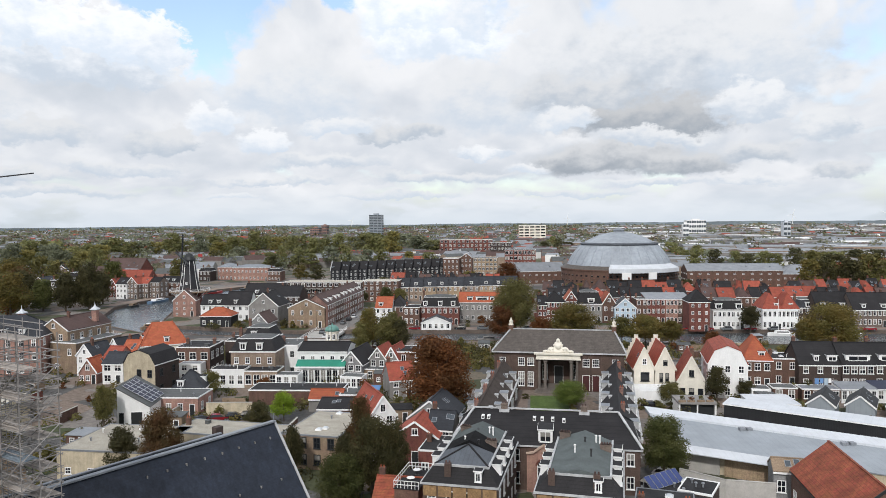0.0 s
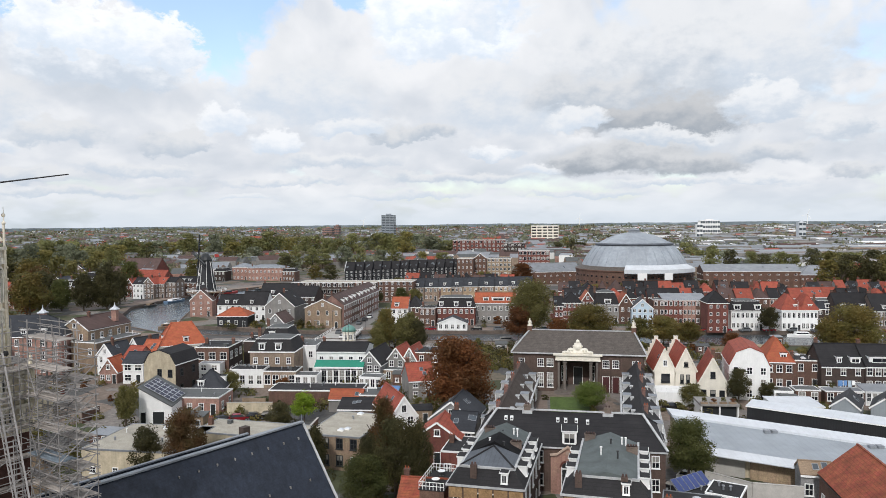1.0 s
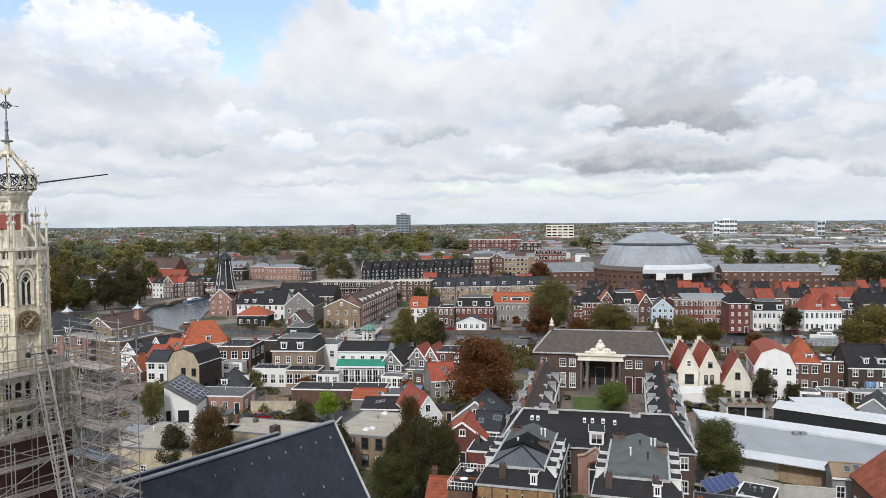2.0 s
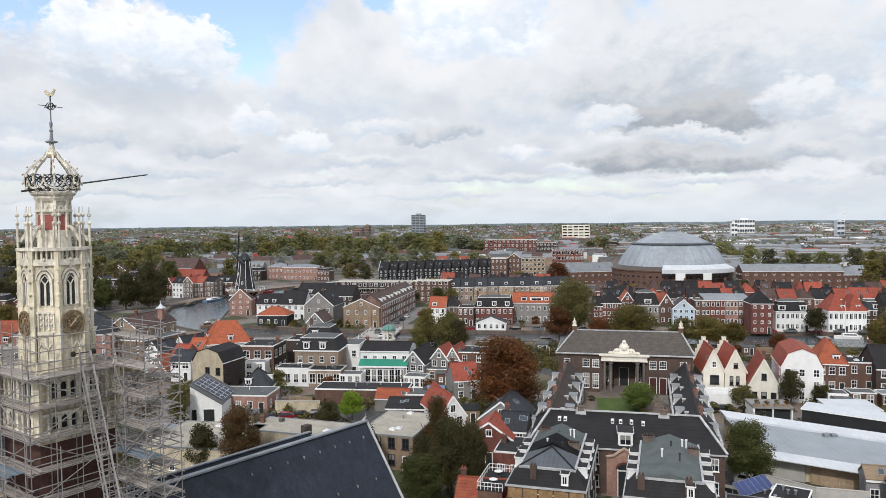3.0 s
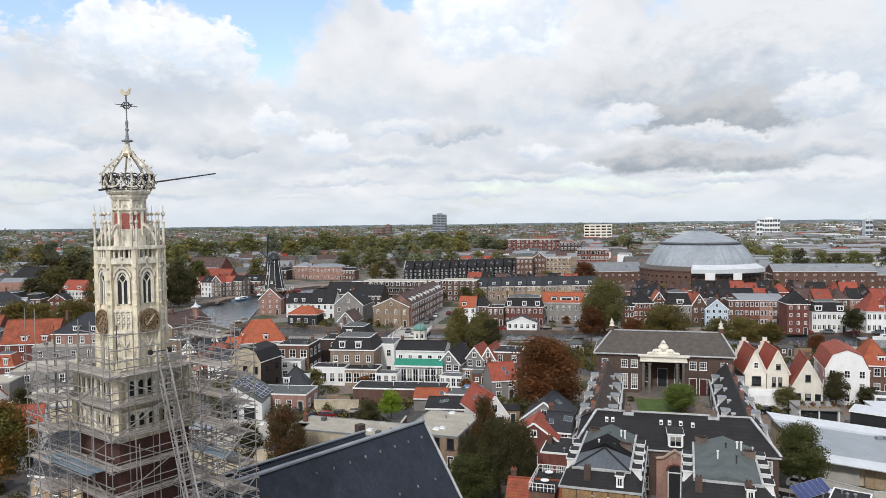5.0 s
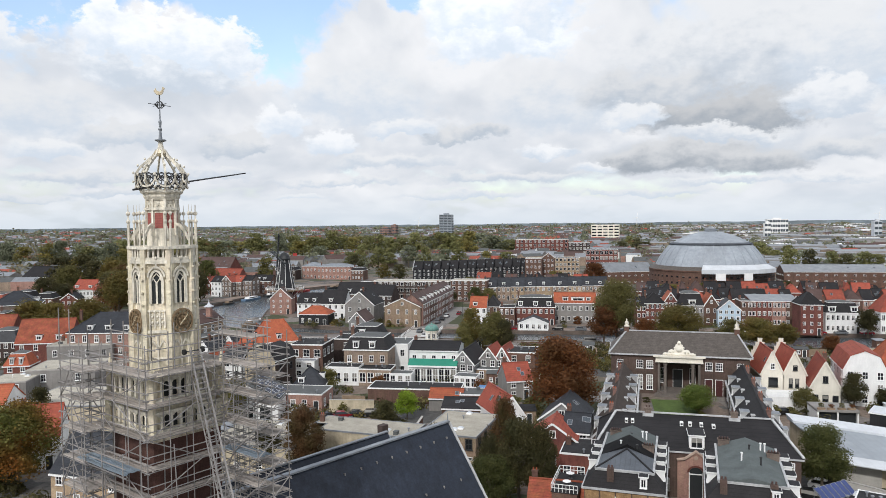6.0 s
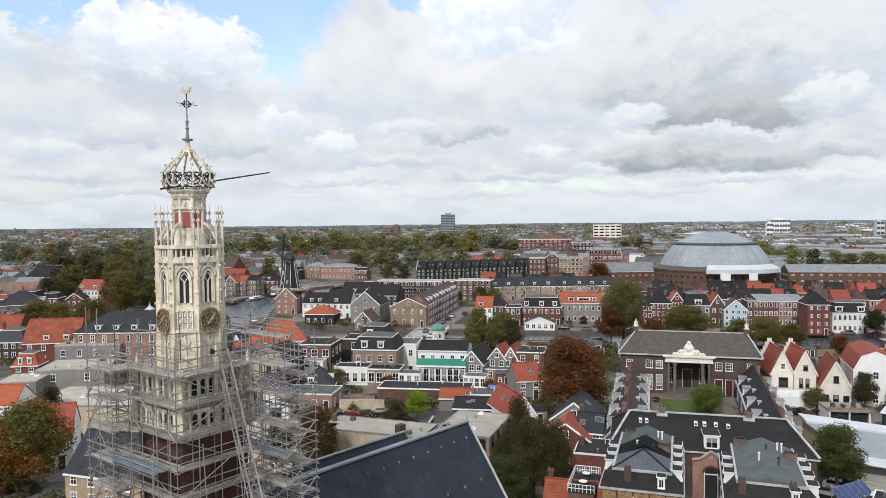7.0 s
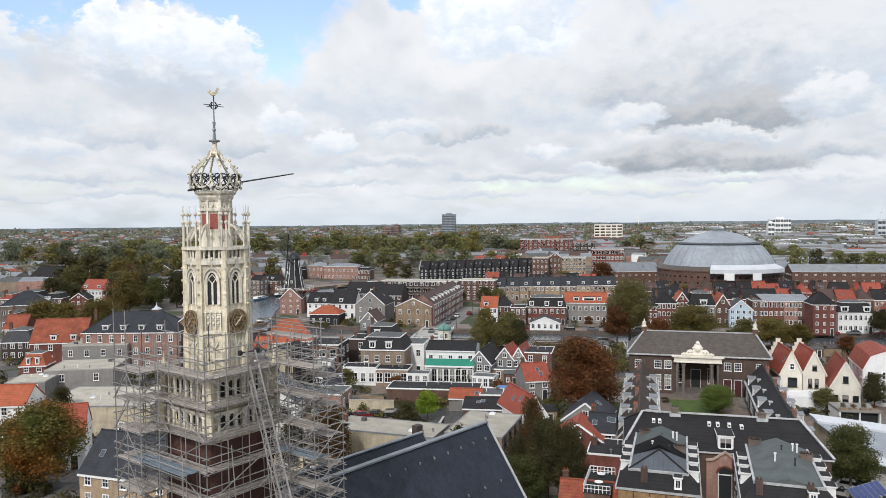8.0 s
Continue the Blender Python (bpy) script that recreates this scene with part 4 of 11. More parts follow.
            part("railing", bm, "paint_dark", h, "dark metal railing")
    for side, n in [("f", cols)] + [(s, max(1, int((d if s in "lr" else w) / 3.4))) for s in sides]:
        run = w if side in "fb" else d
        for f in range(floors):
            for c in range(n):
                if (side, f, c) in skip:
                    continue
                a = -run / 2 + run * (c + 0.5) / n
                if side == "f" and f == 0 and door and c == n - 1:
                    add_door(h, side_pose(side, a, 0, w, d), min(1.0, run / n * 0.6))
                else:
                    add_window(h, side_pose(side, a, fh * f + min(0.95, fh * 0.3), w, d), min(ww, run / n * 0.78), min(wh, fh * 0.62), bars, frame_mat)
    if roof == "front" and up > 2.2 and peak_window:
        add_window(h, side_pose("f", 0, eave + up * 0.18, w, d), min(1.0, w * 0.22), min(1.4, up * 0.42), (2, 1), frame_mat)
    for dm in dormers:
        a, dw = dm[0], dm[1]
        side = dm[2] if len(dm) > 2 else "f"
        if roof == "mansard":
            m = side_pose(side, a, eave + 0.35, w, d) @ pose(0, 0.12, 0)
            add_dormer(h, m, dw, min(1.7, up * 0.62), 1.6)
        elif roof == "front":
            k = up / (w / 2)
            m = side_pose(side, a, eave + 0.6, w, d) @ pose(0, 0.6 / k, 0)
            add_dormer(h, m, dw, 1.25, 1.25 / k + 0.3)
        else:
            run = d if side in "fb" else w
            k = up / (run / 2)
            m = side_pose(side, a, eave + 0.6, w, d) @ pose(0, 0.6 / k, 0)
            add_dormer(h, m, dw, 1.3, 1.3 / k + 0.3)
    rs = random.Random(int(x * 13 + y * 7))
    if roof in ("side", "front") and not dormers:
        run = (d if roof == "side" else w) / 2
        k = up / run
        for q in range(rs.choice((0, 1, 2, 2, 3))):
            side = "f" if roof == "side" else rs.choice("lr")
            span = w if roof == "side" else d
            a, f = rs.uniform(-span * 0.4, span * 0.4), rs.uniform(0.3, 0.65)
            m = side_pose(side, a, eave + up * f + 0.21, w, d) @ pose(0, run * f, 0, math.degrees(math.atan(k)))
            part("skylight", shared("skylight", skylight_mesh), None, h, at=m)
    if roof == "flat" and not FAR[0] and min(w, d) > 4:
        for q in range(rs.choice((2, 3, 3, 4)) + int(w * d / 90)):
            px, py = rs.uniform(-w / 2 + 0.9, w / 2 - 0.9), rs.uniform(0.9, d - 0.9)
            pick = rs.choice(("vent", "vent", "dome", "pipe", "box"))
            part("roof_" + pick, shared(("roof_top", pick), lambda: roof_top_mesh(pick)), None, h, at=pose(px, py, eave + 0.12, 0, 0, rs.choice((0, 0, 90))))
    for c in range(chimneys):
        if roof in ("side", "hip"):
            add_chimney(h, (-w / 2 + 0.6) if c == 0 else (w / 2 - 0.6), d / 2 + 0.3, ridge - (0.9 if roof == "hip" else 0.1))
        elif roof == "front":
            add_chimney(h, 0.35, d * 0.3 + c * d * 0.4, ridge)
        else:
            add_chimney(h, (-w / 2 + 0.8) if c == 0 else (w / 2 - 0.8), d * 0.55, ridge if roof == "mansard" else eave + 0.1)
    return h


LABELS = {"brick_red": "red brick", "brick_brown": "brown brick", "brick_dark": "dark brick", "brick_court": "weathered dark brown brick", "brick_rose": "pale rose brick", "brick_tan": "tan brick", "brick_umber": "weathered umber brick", "brick_pink": "pinkish brick",
          "brick_grey": "grey-brown brick", "brick_buff": "pale buff brick", "plaster_white": "white plaster", "plaster_cream": "cream plaster", "plaster_grey": "grey plaster",
          "plaster_ochre": "weathered ochre plaster", "board_black": "black boards", "board_grey": "grey weatherboards", "tile_orange": "bright orange tiles", "tile_rust": "weathered rust-red tiles",
          "tile_red": "red roof tiles", "tile_brown": "brown roof tiles", "tile_dark": "dark grey tiles", "slate": "blue-grey slates",
          "slate_brown": "mottled brown slates", "bitumen": "a flat black felt roof", "roof_felt_grey": "a flat grey felt roof", "roof_gravel": "a flat gravel roof",
          "zinc": "a grey zinc roof", "metal_white": "white sheet metal", "lead": "lead sheets", "paint_white": "white painted boards", "timber": "brown timber",
          "concrete": "pale concrete", "paint_pale_blue": "pale blue boards", "paint_red": "red paint", "paint_dark": "black paint"}


# ---- trees ----
def crown_mesh(seed, lobes, leaf, per_lobe, mat, spread=0.5, tall=1.0):
    """A crown one unit wide and high, of many small leaf clumps on uneven lobes."""
    rng = random.Random(seed)
    verts, faces = [], []
    for k in range(lobes):
        z = rng.uniform(0.1, 0.95)
        wide = spread * (1.05 - abs(z - 0.42) * 1.1)
        a, rr = rng.uniform(0, 6.283), wide * math.sqrt(rng.uniform(0.05, 1)) * 0.72
        c = Vector((rr * math.cos(a), rr * math.sin(a), z * tall * 0.86 + 0.02))
        r = rng.uniform(0.11, 0.2)
        for q in range(per_lobe):
            d = Vector((rng.gauss(0, 1), rng.gauss(0, 1), rng.gauss(0.25, 1))).normalized()
            p = c + Vector((d.x, d.y, d.z * 0.8)) * r * rng.uniform(0.55, 1.12)
            if p.z < 0.02:
                continue
            s = leaf * rng.uniform(0.6, 1.35)
            n = (d + Vector((rng.uniform(-0.8, 0.8), rng.uniform(-0.8, 0.8), rng.uniform(-0.4, 0.9)))).normalized()
            u = n.cross(Vector((0.3, 0.2, 1))).normalized()
            v = n.cross(u)
            i = len(verts)
            e = rng.uniform(0.5, 1.0)
            verts += [p - u * s, p - v * s * e + n * s * 0.25, p + u * s, p + v * s * e - n * s * 0.2]
            faces += [(i, i + 1, i + 2, i + 3)]
    me = bpy.data.meshes.new("crown")
    me.from_pydata(verts, [], faces)
    me.materials.append(M[mat])
    return me


def trunk_mesh(seed):
    rng = random.Random(seed)
    bm = bmesh.new()
    tube(bm, (0, 0, -0.05), (0, 0, 0.25), 0.03, 0.024, 8)
    tube(bm, (0, 0, 0.24), (0.01, 0, 0.6), 0.024, 0.012, 7)
    for k in range(7):
        a, z = rng.uniform(0, 6.283), rng.uniform(0.22, 0.5)
        e = Vector((math.cos(a) * rng.uniform(0.16, 0.3), math.sin(a) * rng.uniform(0.16, 0.3), z + rng.uniform(0.15, 0.38)))
        tube(bm, (0, 0, z), e, 0.013, 0.004, 5)
    return mesh_of(bm, "bark", "trunk")


def tree(x, y, high, wide, mat, seed=0, fine=1, clear=0.18, label="", base=0.0, name="tree"):
    """fine: 0 far, 1 middle, 2 near. clear: the share of the height below the crown."""
    v = seed % 3
    crown = shared(("crown", mat, v, fine), lambda: crown_mesh(v * 7 + fine + 1, (34, 64, 90)[fine], (0.034, 0.019, 0.0125)[fine], (44, 125, 230)[fine], mat))
    stem = shared(("trunk", v), lambda: trunk_mesh(v))
    t = thing(name, pose(x, y, base, 0, 0, seed * 77 % 360), label or TREE_LABELS[mat], "tree")
    s = part("trunk", stem, None, t)
    s.scale = (high * 0.8, high * 0.8, high)
    c = part("crown", crown, None, t)
    c.location = (0, 0, high * clear)
    c.scale = (wide * 1.12, wide * 1.12, high * (1 - clear) * 1.06)
    return t


TREE_LABELS = {"leaf_green_hazed": "tall green park tree beyond the river, paled for haze", "leaf_olive_hazed": "park tree turning yellow beyond the river, paled for haze", "leaf_dark_hazed": "dark green tree in a far belt, paled for haze", "leaf_fresh": "low fresh green tree on a court lawn", "leaf_mid": "bushy deep green tree beside brick houses", "leaf_bronze": "small tree with dull bronze-green autumn leaves", "leaf_green": "broad leafy green tree", "leaf_dark": "dense dark green tree", "leaf_olive": "olive-yellow tree turning to autumn colour",
               "leaf_rust": "large tree with rust-brown autumn leaves", "leaf_far": "broad green tree in a belt of trees, paled for haze", "leaf_lime": "small bright lime-green tree", "leaf_autumn": "green tree with orange autumn patches"}



# ---- ground and river ----
NEAR_BANK = [(420, 196), (250, 208), (130, 221), (75, 227), (20, 234), (-34, 240), (-51, 243), (-72, 249), (-92, 252), (-110, 256), (-132, 275), (-150, 306), (-160, 338), (-157, 362), (-150, 392), (-138, 424),
             (-118, 456), (-90, 482), (-20, 505), (60, 530)]
FAR_BANK = [(60, 505), (-20, 480), (-62, 448), (-96, 425), (-122, 392), (-129, 355), (-124, 318), (-117, 290), (-109, 276), (-98, 272), (-77, 265), (-54, 259.5), (-45, 259.5), (2, 258), (60, 256), (132, 252), (250, 243), (420, 232)]


def build_ground():
    ring = NEAR_BANK + FAR_BANK
    outer = [(4880 * math.cos(2 * math.pi * k / 48), 4880 * math.sin(2 * math.pi * k / 48)) for k in range(48)]
    bm = bmesh.new()
    loops = []
    for pts in (outer, ring):
        vs = [bm.verts.new((x, y, 0)) for x, y in pts]
        loops.append([bm.edges.new((a, b)) for a, b in zip(vs, vs[1:] + vs[:1])])
    bmesh.ops.triangle_fill(bm, use_beauty=True, use_dissolve=False, edges=loops[0] + loops[1])
    for f in bm.faces:
        if f.normal.z < 0:
            f.normal_flip()
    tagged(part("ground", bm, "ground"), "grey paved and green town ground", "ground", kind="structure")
    bm = bmesh.new()
    n = len(ring)
    for k in range(n):
        a, b = ring[k], ring[(k + 1) % n]
        d = Vector((b[0] - a[0], b[1] - a[1], 0)).normalized() * 0.02
        beam(bm, (a[0] - d.x, a[1] - d.y, -0.7), (b[0] + d.x, b[1] + d.y, -0.7), 0.5, 1.9)
    tagged(part("quay_wall", bm, "quay_brick"), "dark brick quay walls along the river", "quay wall", kind="structure")
    bm = bmesh.new()
    bm.faces.new([bm.verts.new(p) for p in ((-420, 150, -1.1), (440, 150, -1.1), (440, 560, -1.1), (-420, 560, -1.1))])
    tagged(part("water", bm, "water"), "grey rippled river water reflecting the sky", "water", kind="structure")


def ground_material():
    m = bpy.data.materials.new("ground")
    m.use_nodes = True
    nt = m.node_tree
    N, L = nt.nodes.new, nt.links.new
    b = nt.nodes["Principled BSDF"]
    b.inputs["Roughness"].default_value = 0.95
    tc = N("ShaderNodeTexCoord")
    ramps = []
    warp, vor = N("ShaderNodeTexNoise"), N("ShaderNodeTexVoronoi")
    warp.inputs["Scale"].default_value = 0.05
    L(tc.outputs["Object"], warp.inputs["Vector"])
    vm = N("ShaderNodeVectorMath")
    vm.operation = "MULTIPLY_ADD"
    L(warp.outputs["Color"], vm.inputs[0])
    vm.inputs[1].default_value = (9, 9, 0)
    L(tc.outputs["Object"], vm.inputs[2])
    vor.distance, vor.inputs["Scale"].default_value, vor.inputs["Randomness"].default_value = "CHEBYCHEV", 0.11, 0.9
    L(vm.outputs[0], vor.inputs["Vector"])
    pick = N("ShaderNodeSeparateColor")
    L(vor.outputs["Color"], pick.inputs[0])
    for source, stops in ((pick.outputs[0], ((0.0, (0.055, 0.06, 0.028)), (0.22, (0.05, 0.062, 0.024)), (0.25, (0.19, 0.145, 0.115)), (0.48, (0.15, 0.12, 0.10)), (0.52, (0.17, 0.152, 0.138)), (0.74, (0.205, 0.185, 0.168)), (0.78, (0.09, 0.088, 0.085)), (1.0, (0.07, 0.068, 0.066)))),
                          (None, ((0.35, (0.07, 0.085, 0.035)), (0.65, (0.14, 0.14, 0.075))))):
        rp = N("ShaderNodeValToRGB")
        if source is None:
            ns = N("ShaderNodeTexNoise")
            ns.inputs["Scale"].default_value, ns.inputs["Detail"].default_value = 0.0016, 7.0
            L(tc.outputs["Object"], ns.inputs["Vector"])
            source = ns.outputs[0]
        while len(rp.color_ramp.elements) < len(stops):
            rp.color_ramp.elements.new(0.5)
        for el, (p, c) in zip(rp.color_ramp.elements, stops):
            el.position, el.color = p, (*c, 1)
        L(source, rp.inputs[0])
        ramps.append(rp.outputs[0])
    grain, gm, gx = N("ShaderNodeTexNoise"), N("ShaderNodeMapRange"), N("ShaderNodeMix")
    grain.inputs["Scale"].default_value, grain.inputs["Detail"].default_value, grain.inputs["Roughness"].default_value = 0.9, 9.0, 0.7
    L(tc.outputs["Object"], grain.inputs["Vector"])
    gm.inputs["From Min"].default_value, gm.inputs["From Max"].default_value, gm.inputs["To Min"].default_value, gm.inputs["To Max"].default_value = 0.3, 0.7, 0.55, 1.45
    L(grain.outputs[0], gm.inputs[0])
    gx.data_type, gx.blend_type, gx.inputs["Factor"].default_value = "RGBA", "MULTIPLY", 1.0
    L(ramps[0], gx.inputs["A"])
    L(gm.outputs[0], gx.inputs["B"])
    ramps[0] = gx.outputs["Result"]
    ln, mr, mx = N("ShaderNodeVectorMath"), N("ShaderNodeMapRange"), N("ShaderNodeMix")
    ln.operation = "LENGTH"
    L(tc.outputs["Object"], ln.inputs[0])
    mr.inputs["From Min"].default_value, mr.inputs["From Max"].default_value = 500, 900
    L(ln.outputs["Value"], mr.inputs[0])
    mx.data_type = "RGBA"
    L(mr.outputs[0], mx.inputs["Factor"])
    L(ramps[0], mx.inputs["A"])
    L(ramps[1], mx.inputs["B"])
    L(mx.outputs["Result"], b.inputs["Base Color"])
    return m


M["ground"] = ground_material()
build_ground()


def strip(name, pts, width, z, mat, label, category):
    """A road or path of one width along a line of points."""
    bm = bmesh.new()
    rows = []
    for k, p in enumerate(pts):
        a, b = Vector(pts[max(0, k - 1)]), Vector(pts[min(len(pts) - 1, k + 1)])
        n = Vector((-(b - a).y, (b - a).x)).normalized() * width / 2
        rows.append((Vector(p) + n, Vector(p) - n))
    for (a, b), (c, d) in zip(rows, rows[1:]):
        hexa(bm, [(q.x, q.y, z - 0.15) for q in (a, b, d, c)], [(q.x, q.y, z) for q in (a, b, d, c)])
    return tagged(part(name, bm, mat), label, category, kind="structure")


strip("road", [(-40, 205), (-44, 228), (-44.6, 240), (-43.3, 258), (-35.2, 330)], 9.0, 0.05, "asphalt", "grey asphalt street leading over the bridge", "road")
strip("road_quay", [(-40, 266), (0, 263.5), (60, 261.5), (132, 257.5), (250, 249)], 5.0, 0.02, "paving", "brick-paved quay street along the far bank", "road")
strip("road_left_quay", [(-166, 345), (-162, 366), (-155, 394), (-143, 427), (-124, 458)], 7.0, 0.02, "paving", "brick-paved quay street on the left bank", "road")


# ---- church roof ----
def church():
    # two parallel slate roofs; the ridge runs from the east gable back towards the tower
    axis = Vector((11.8, 16.3, 0)).normalized()
    ang = math.degrees(math.atan2(axis.y, axis.x))
    c = thing("church", pose(-18.8, 75.2, 0, 0, 0, ang), "brick church with two steep blue-grey slate roofs", "church")
    ridge, eave, half, long = 18.6, 8.0, 7.6, 26.5
    bm = bmesh.new()
    hexa(bm, [(-long, -half, 0), (-long, half, 0), (-long, half, eave), (-long, 0, ridge - 0.3), (-long, -half, eave)],
         [(0, -half, 0), (0, half, 0), (0, half, eave), (0, 0, ridge - 0.3), (0, -half, eave)])
    part("wall", bm, "brick_brown", c)
    k = (ridge - eave) / half
    for s in (-1, 1):
        bm = bmesh.new()
        slab(bm, [(-long, s * (half + 0.4), eave - 0.4 * k), (0.12, s * (half + 0.4), eave - 0.4 * k), (0.12, 0, ridge), (-long, 0, ridge)], 0.22)
        ro = part("roof", bm, "church_slate", c, "blue-grey slate roof slope")
        hook = bmesh.new()
        box(hook, -0.05, 0.05, -0.05, 0.14, 0.0, 0.22)
        hk = mesh_of(hook, "steel", "roof_hook")
        if s < 0:
            rows = ((1.0, 2.0, 0), (3.6, 2.6, 1), (6.1, 2.6, 0), (8.4, 2.4, 2))
            for dist, step, off in rows:
                x = -1.2 - off * 0.8
                while x > -16:
                    y = -dist
                    part("roof_hook", hk, None, ro, at=pose(x, y, ridge + y * k + 0.02))
                    x -= step
    bm = bmesh.new()
    beam(bm, (-long, 0, ridge + 0.06), (0.15, 0, ridge + 0.06), 0.55, 0.16)
    part("ridge_cap", bm, "lead", c, "pale lead ridge capping")
    bm = bmesh.new()
    for s in (-1, 1):
        beam(bm, (0.2, s * (half + 0.45), eave - 0.45 * k + 0.1), (0.2, 0, ridge + 0.1), 0.2, 0.18)
    part("gable_coping", bm, "lead_white", c, "pale lead gable coping")
    bm = bmesh.new()
    tube(bm, (0.1, 0, ridge), (0.1, 0, ridge + 0.9), 0.07, 0.03)
    part("finial", bm, "lead", c)
    # the lower roof beside it
    r2, y2, e2, x2 = 15.6, 9.6, 10.0, 0.3
    bm = bmesh.new()
    slab(bm, [(-long, y2 - 4.5, r2 - 5.2), (x2, y2 - 4.5, r2 - 5.2), (x2, y2, r2), (-long, y2, r2)], 0.2)
    slab(bm, [(-long, y2 + 5.5, r2 - 6.4), (x2, y2 + 5.5, r2 - 6.4), (x2, y2, r2), (-long, y2, r2)], 0.2)
    part("aisle_roof", bm, "church_slate", c)
    bm = bmesh.new()
    beam(bm, (-long, y2, r2 + 0.06), (x2 + 0.1, y2, r2 + 0.06), 0.42, 0.14)
    beam(bm, (-20, y2 - 0.9, r2 - 0.85), (x2 - 1.5, y2 - 0.9, r2 - 0.85), 0.1, 0.1)
    part("aisle_ridge_cap", bm, "lead", c)
    bm = bmesh.new()
    hexa(bm, [(x2, y2 - 4.5, 0), (x2, y2 + 5.3, 0), (x2, y2 + 5.3, r2 - 6.6), (x2, y2, r2 - 0.25), (x2, y2 - 4.5, r2 - 5.4)],
         [(x2 + 0.3, y2 - 4.5, 0), (x2 + 0.3, y2 + 5.3, 0), (x2 + 0.3, y2 + 5.3, r2 - 6.6), (x2 + 0.3, y2, r2 - 0.25), (x2 + 0.3, y2 - 4.5, r2 - 5.4)])
    part("aisle_gable", bm, "lead", c)
    bm = bmesh.new()
    box(bm, x2 + 0.1, x2 + 1.1, y2 + 0.9, y2 + 1.7, 10, r2 + 0.5)
    part("chimney", bm, "brick_dark", c)


M["church_slate"] = material("church_slate", (0.020, 0.026, 0.040), 0.5, vary=0.18, grain=5.0, stain=0.3, stain_size=0.5, bump=0.03, bands=(0.22, 2, 0.14), random=0.03, spec=0.3, streak=0.3)
church()



# ---- prison dome, mill, court ----
def dome_prison():
    p = thing("prison_dome", pose(101.6, 418, 0), "round brick prison under a huge grey zinc dome", "prison")
    n = 64
    bm = bmesh.new()
    lathe(bm, [(33.5, 0), (33.5, 11.5), (33.9, 11.6), (33.9, 12.3), (33.0, 12.4)], n)
    part("wall", bm, "brick_brown", p, "curved brown brick drum wall")
    rows = [(33.6, 12.3), (30.6, 14.2)]
    bm = bmesh.new()
    lathe(bm, rows, n)
    part("skirt_roof", bm, "slate_brown", p, "brown sloping roof ring")
    bm = bmesh.new()
    lathe(bm, [(30.0, 14.0), (29.7, 14.8), (27.9, 18.2), (25.6, 21.6), (23.4, 24.2), (21.2, 26.0)], n)
    part("lower_dome", bm, "dome_zinc", p, "blue-grey zinc dome surface", smooth=False)
    # overhanging ring; its dark slate colour paints the shadow line below the edge
    bm = bmesh.new()
    lathe(bm, [(21.4, 25.3), (22.4, 25.9), (22.4, 26.3), (20.6, 26.9)], n)
    part("dome_ring", bm, "slate_light", p, "overhanging ring between the two dome surfaces, darkened for its shadow")
    bm = bmesh.new()
    lathe(bm, [(20.6, 26.8), (16.0, 29.2), (11.5, 31.1), (6.5, 32.4), (3.2, 32.8)], n)
    part("upper_dome", bm, "dome_zinc", p)
    bm = bmesh.new()
    lathe(bm, [(3.2, 32.7), (3.2, 33.9), (3.5, 34.0), (2.2, 34.8), (0.3, 35.3), (0.1, 36.3)], 24)
    part("lantern", bm, "lead", p, "small lantern at the dome's crown")
    rib = bmesh.new()
    prof = [(29.8, 14.8), (28.0, 18.2), (25.7, 21.6), (23.5, 24.2), (21.3, 26.0)]
    for a, b in zip(prof, prof[1:]):
        beam(rib, (a[0], 0, a[1]), (b[0], 0, b[1]), 0.22, 0.16)
    rm = mesh_of(rib, "dome_zinc", "rib")
    for k in range(32):
        part("rib", rm, None, p, at=pose(0, 0, 0, 0, 0, k * 11.25))
    def small_window():
        bm = bmesh.new()
        box(bm, -0.6, 0.6, -0.12, 0.2, 0, 0.9)
        return mesh_of(bm, "glass", "window")
    for f in range(3):
        for k in range(30):
            a = 180 + k * 6 + 3
            part("window", shared("prison_window", small_window), None, p,
                 at=pose(33.5 * math.cos(radians(a)), 33.5 * math.sin(radians(a)), 2.0 + 3.2 * f, 0, 0, a + 90))
    # white sheeting and scaffold on the sunny side of the drum
    s = thing("white_sheeting", pose(101.6, 418, 0), "white protective sheeting on scaffold round the dome's foot", "sheeting")
    bm = bmesh.new()
    a0, a1, st = 248, 322, 24
    for k in range(st):
        u, v = radians(a0 + (a1 - a0) * k / st), radians(a0 + (a1 - a0) * (k + 1) / st)
        r0, r1 = 36.0, 31.2
        hexa(bm, [(r0 * math.cos(q), r0 * math.sin(q), 10.9) for q in (u, v)] + [(r1 * math.cos(q), r1 * math.sin(q), 14.4) for q in (v, u)],
             [(r0 * math.cos(q), r0 * math.sin(q), 13.2) for q in (u, v)] + [(r1 * math.cos(q), r1 * math.sin(q), 15.4) for q in (v, u)])
    part("sheet", bm, "metal_white", s, "white sheet")
    for a, wd in ((263, 5.0), (286, 5.0)):
        bm = bmesh.new()
        box(bm, -wd / 2, wd / 2, -0.05, 0.05, 7.6, 11.4)
        part("banner", bm, "paint_white", s, at=pose(36.2 * math.cos(radians(a)), 36.2 * math.sin(radians(a)), 0, 0, 0, a + 90))
    bm = bmesh.new()
    for k in range(st + 1):
        q = radians(a0 + (a1 - a0) * k / st)
        for r in (34.3, 36.0):
            tube(bm, (r * math.cos(q), r * math.sin(q), 0), (r * math.cos(q), r * math.sin(q), 11.2), 0.07, n=4)
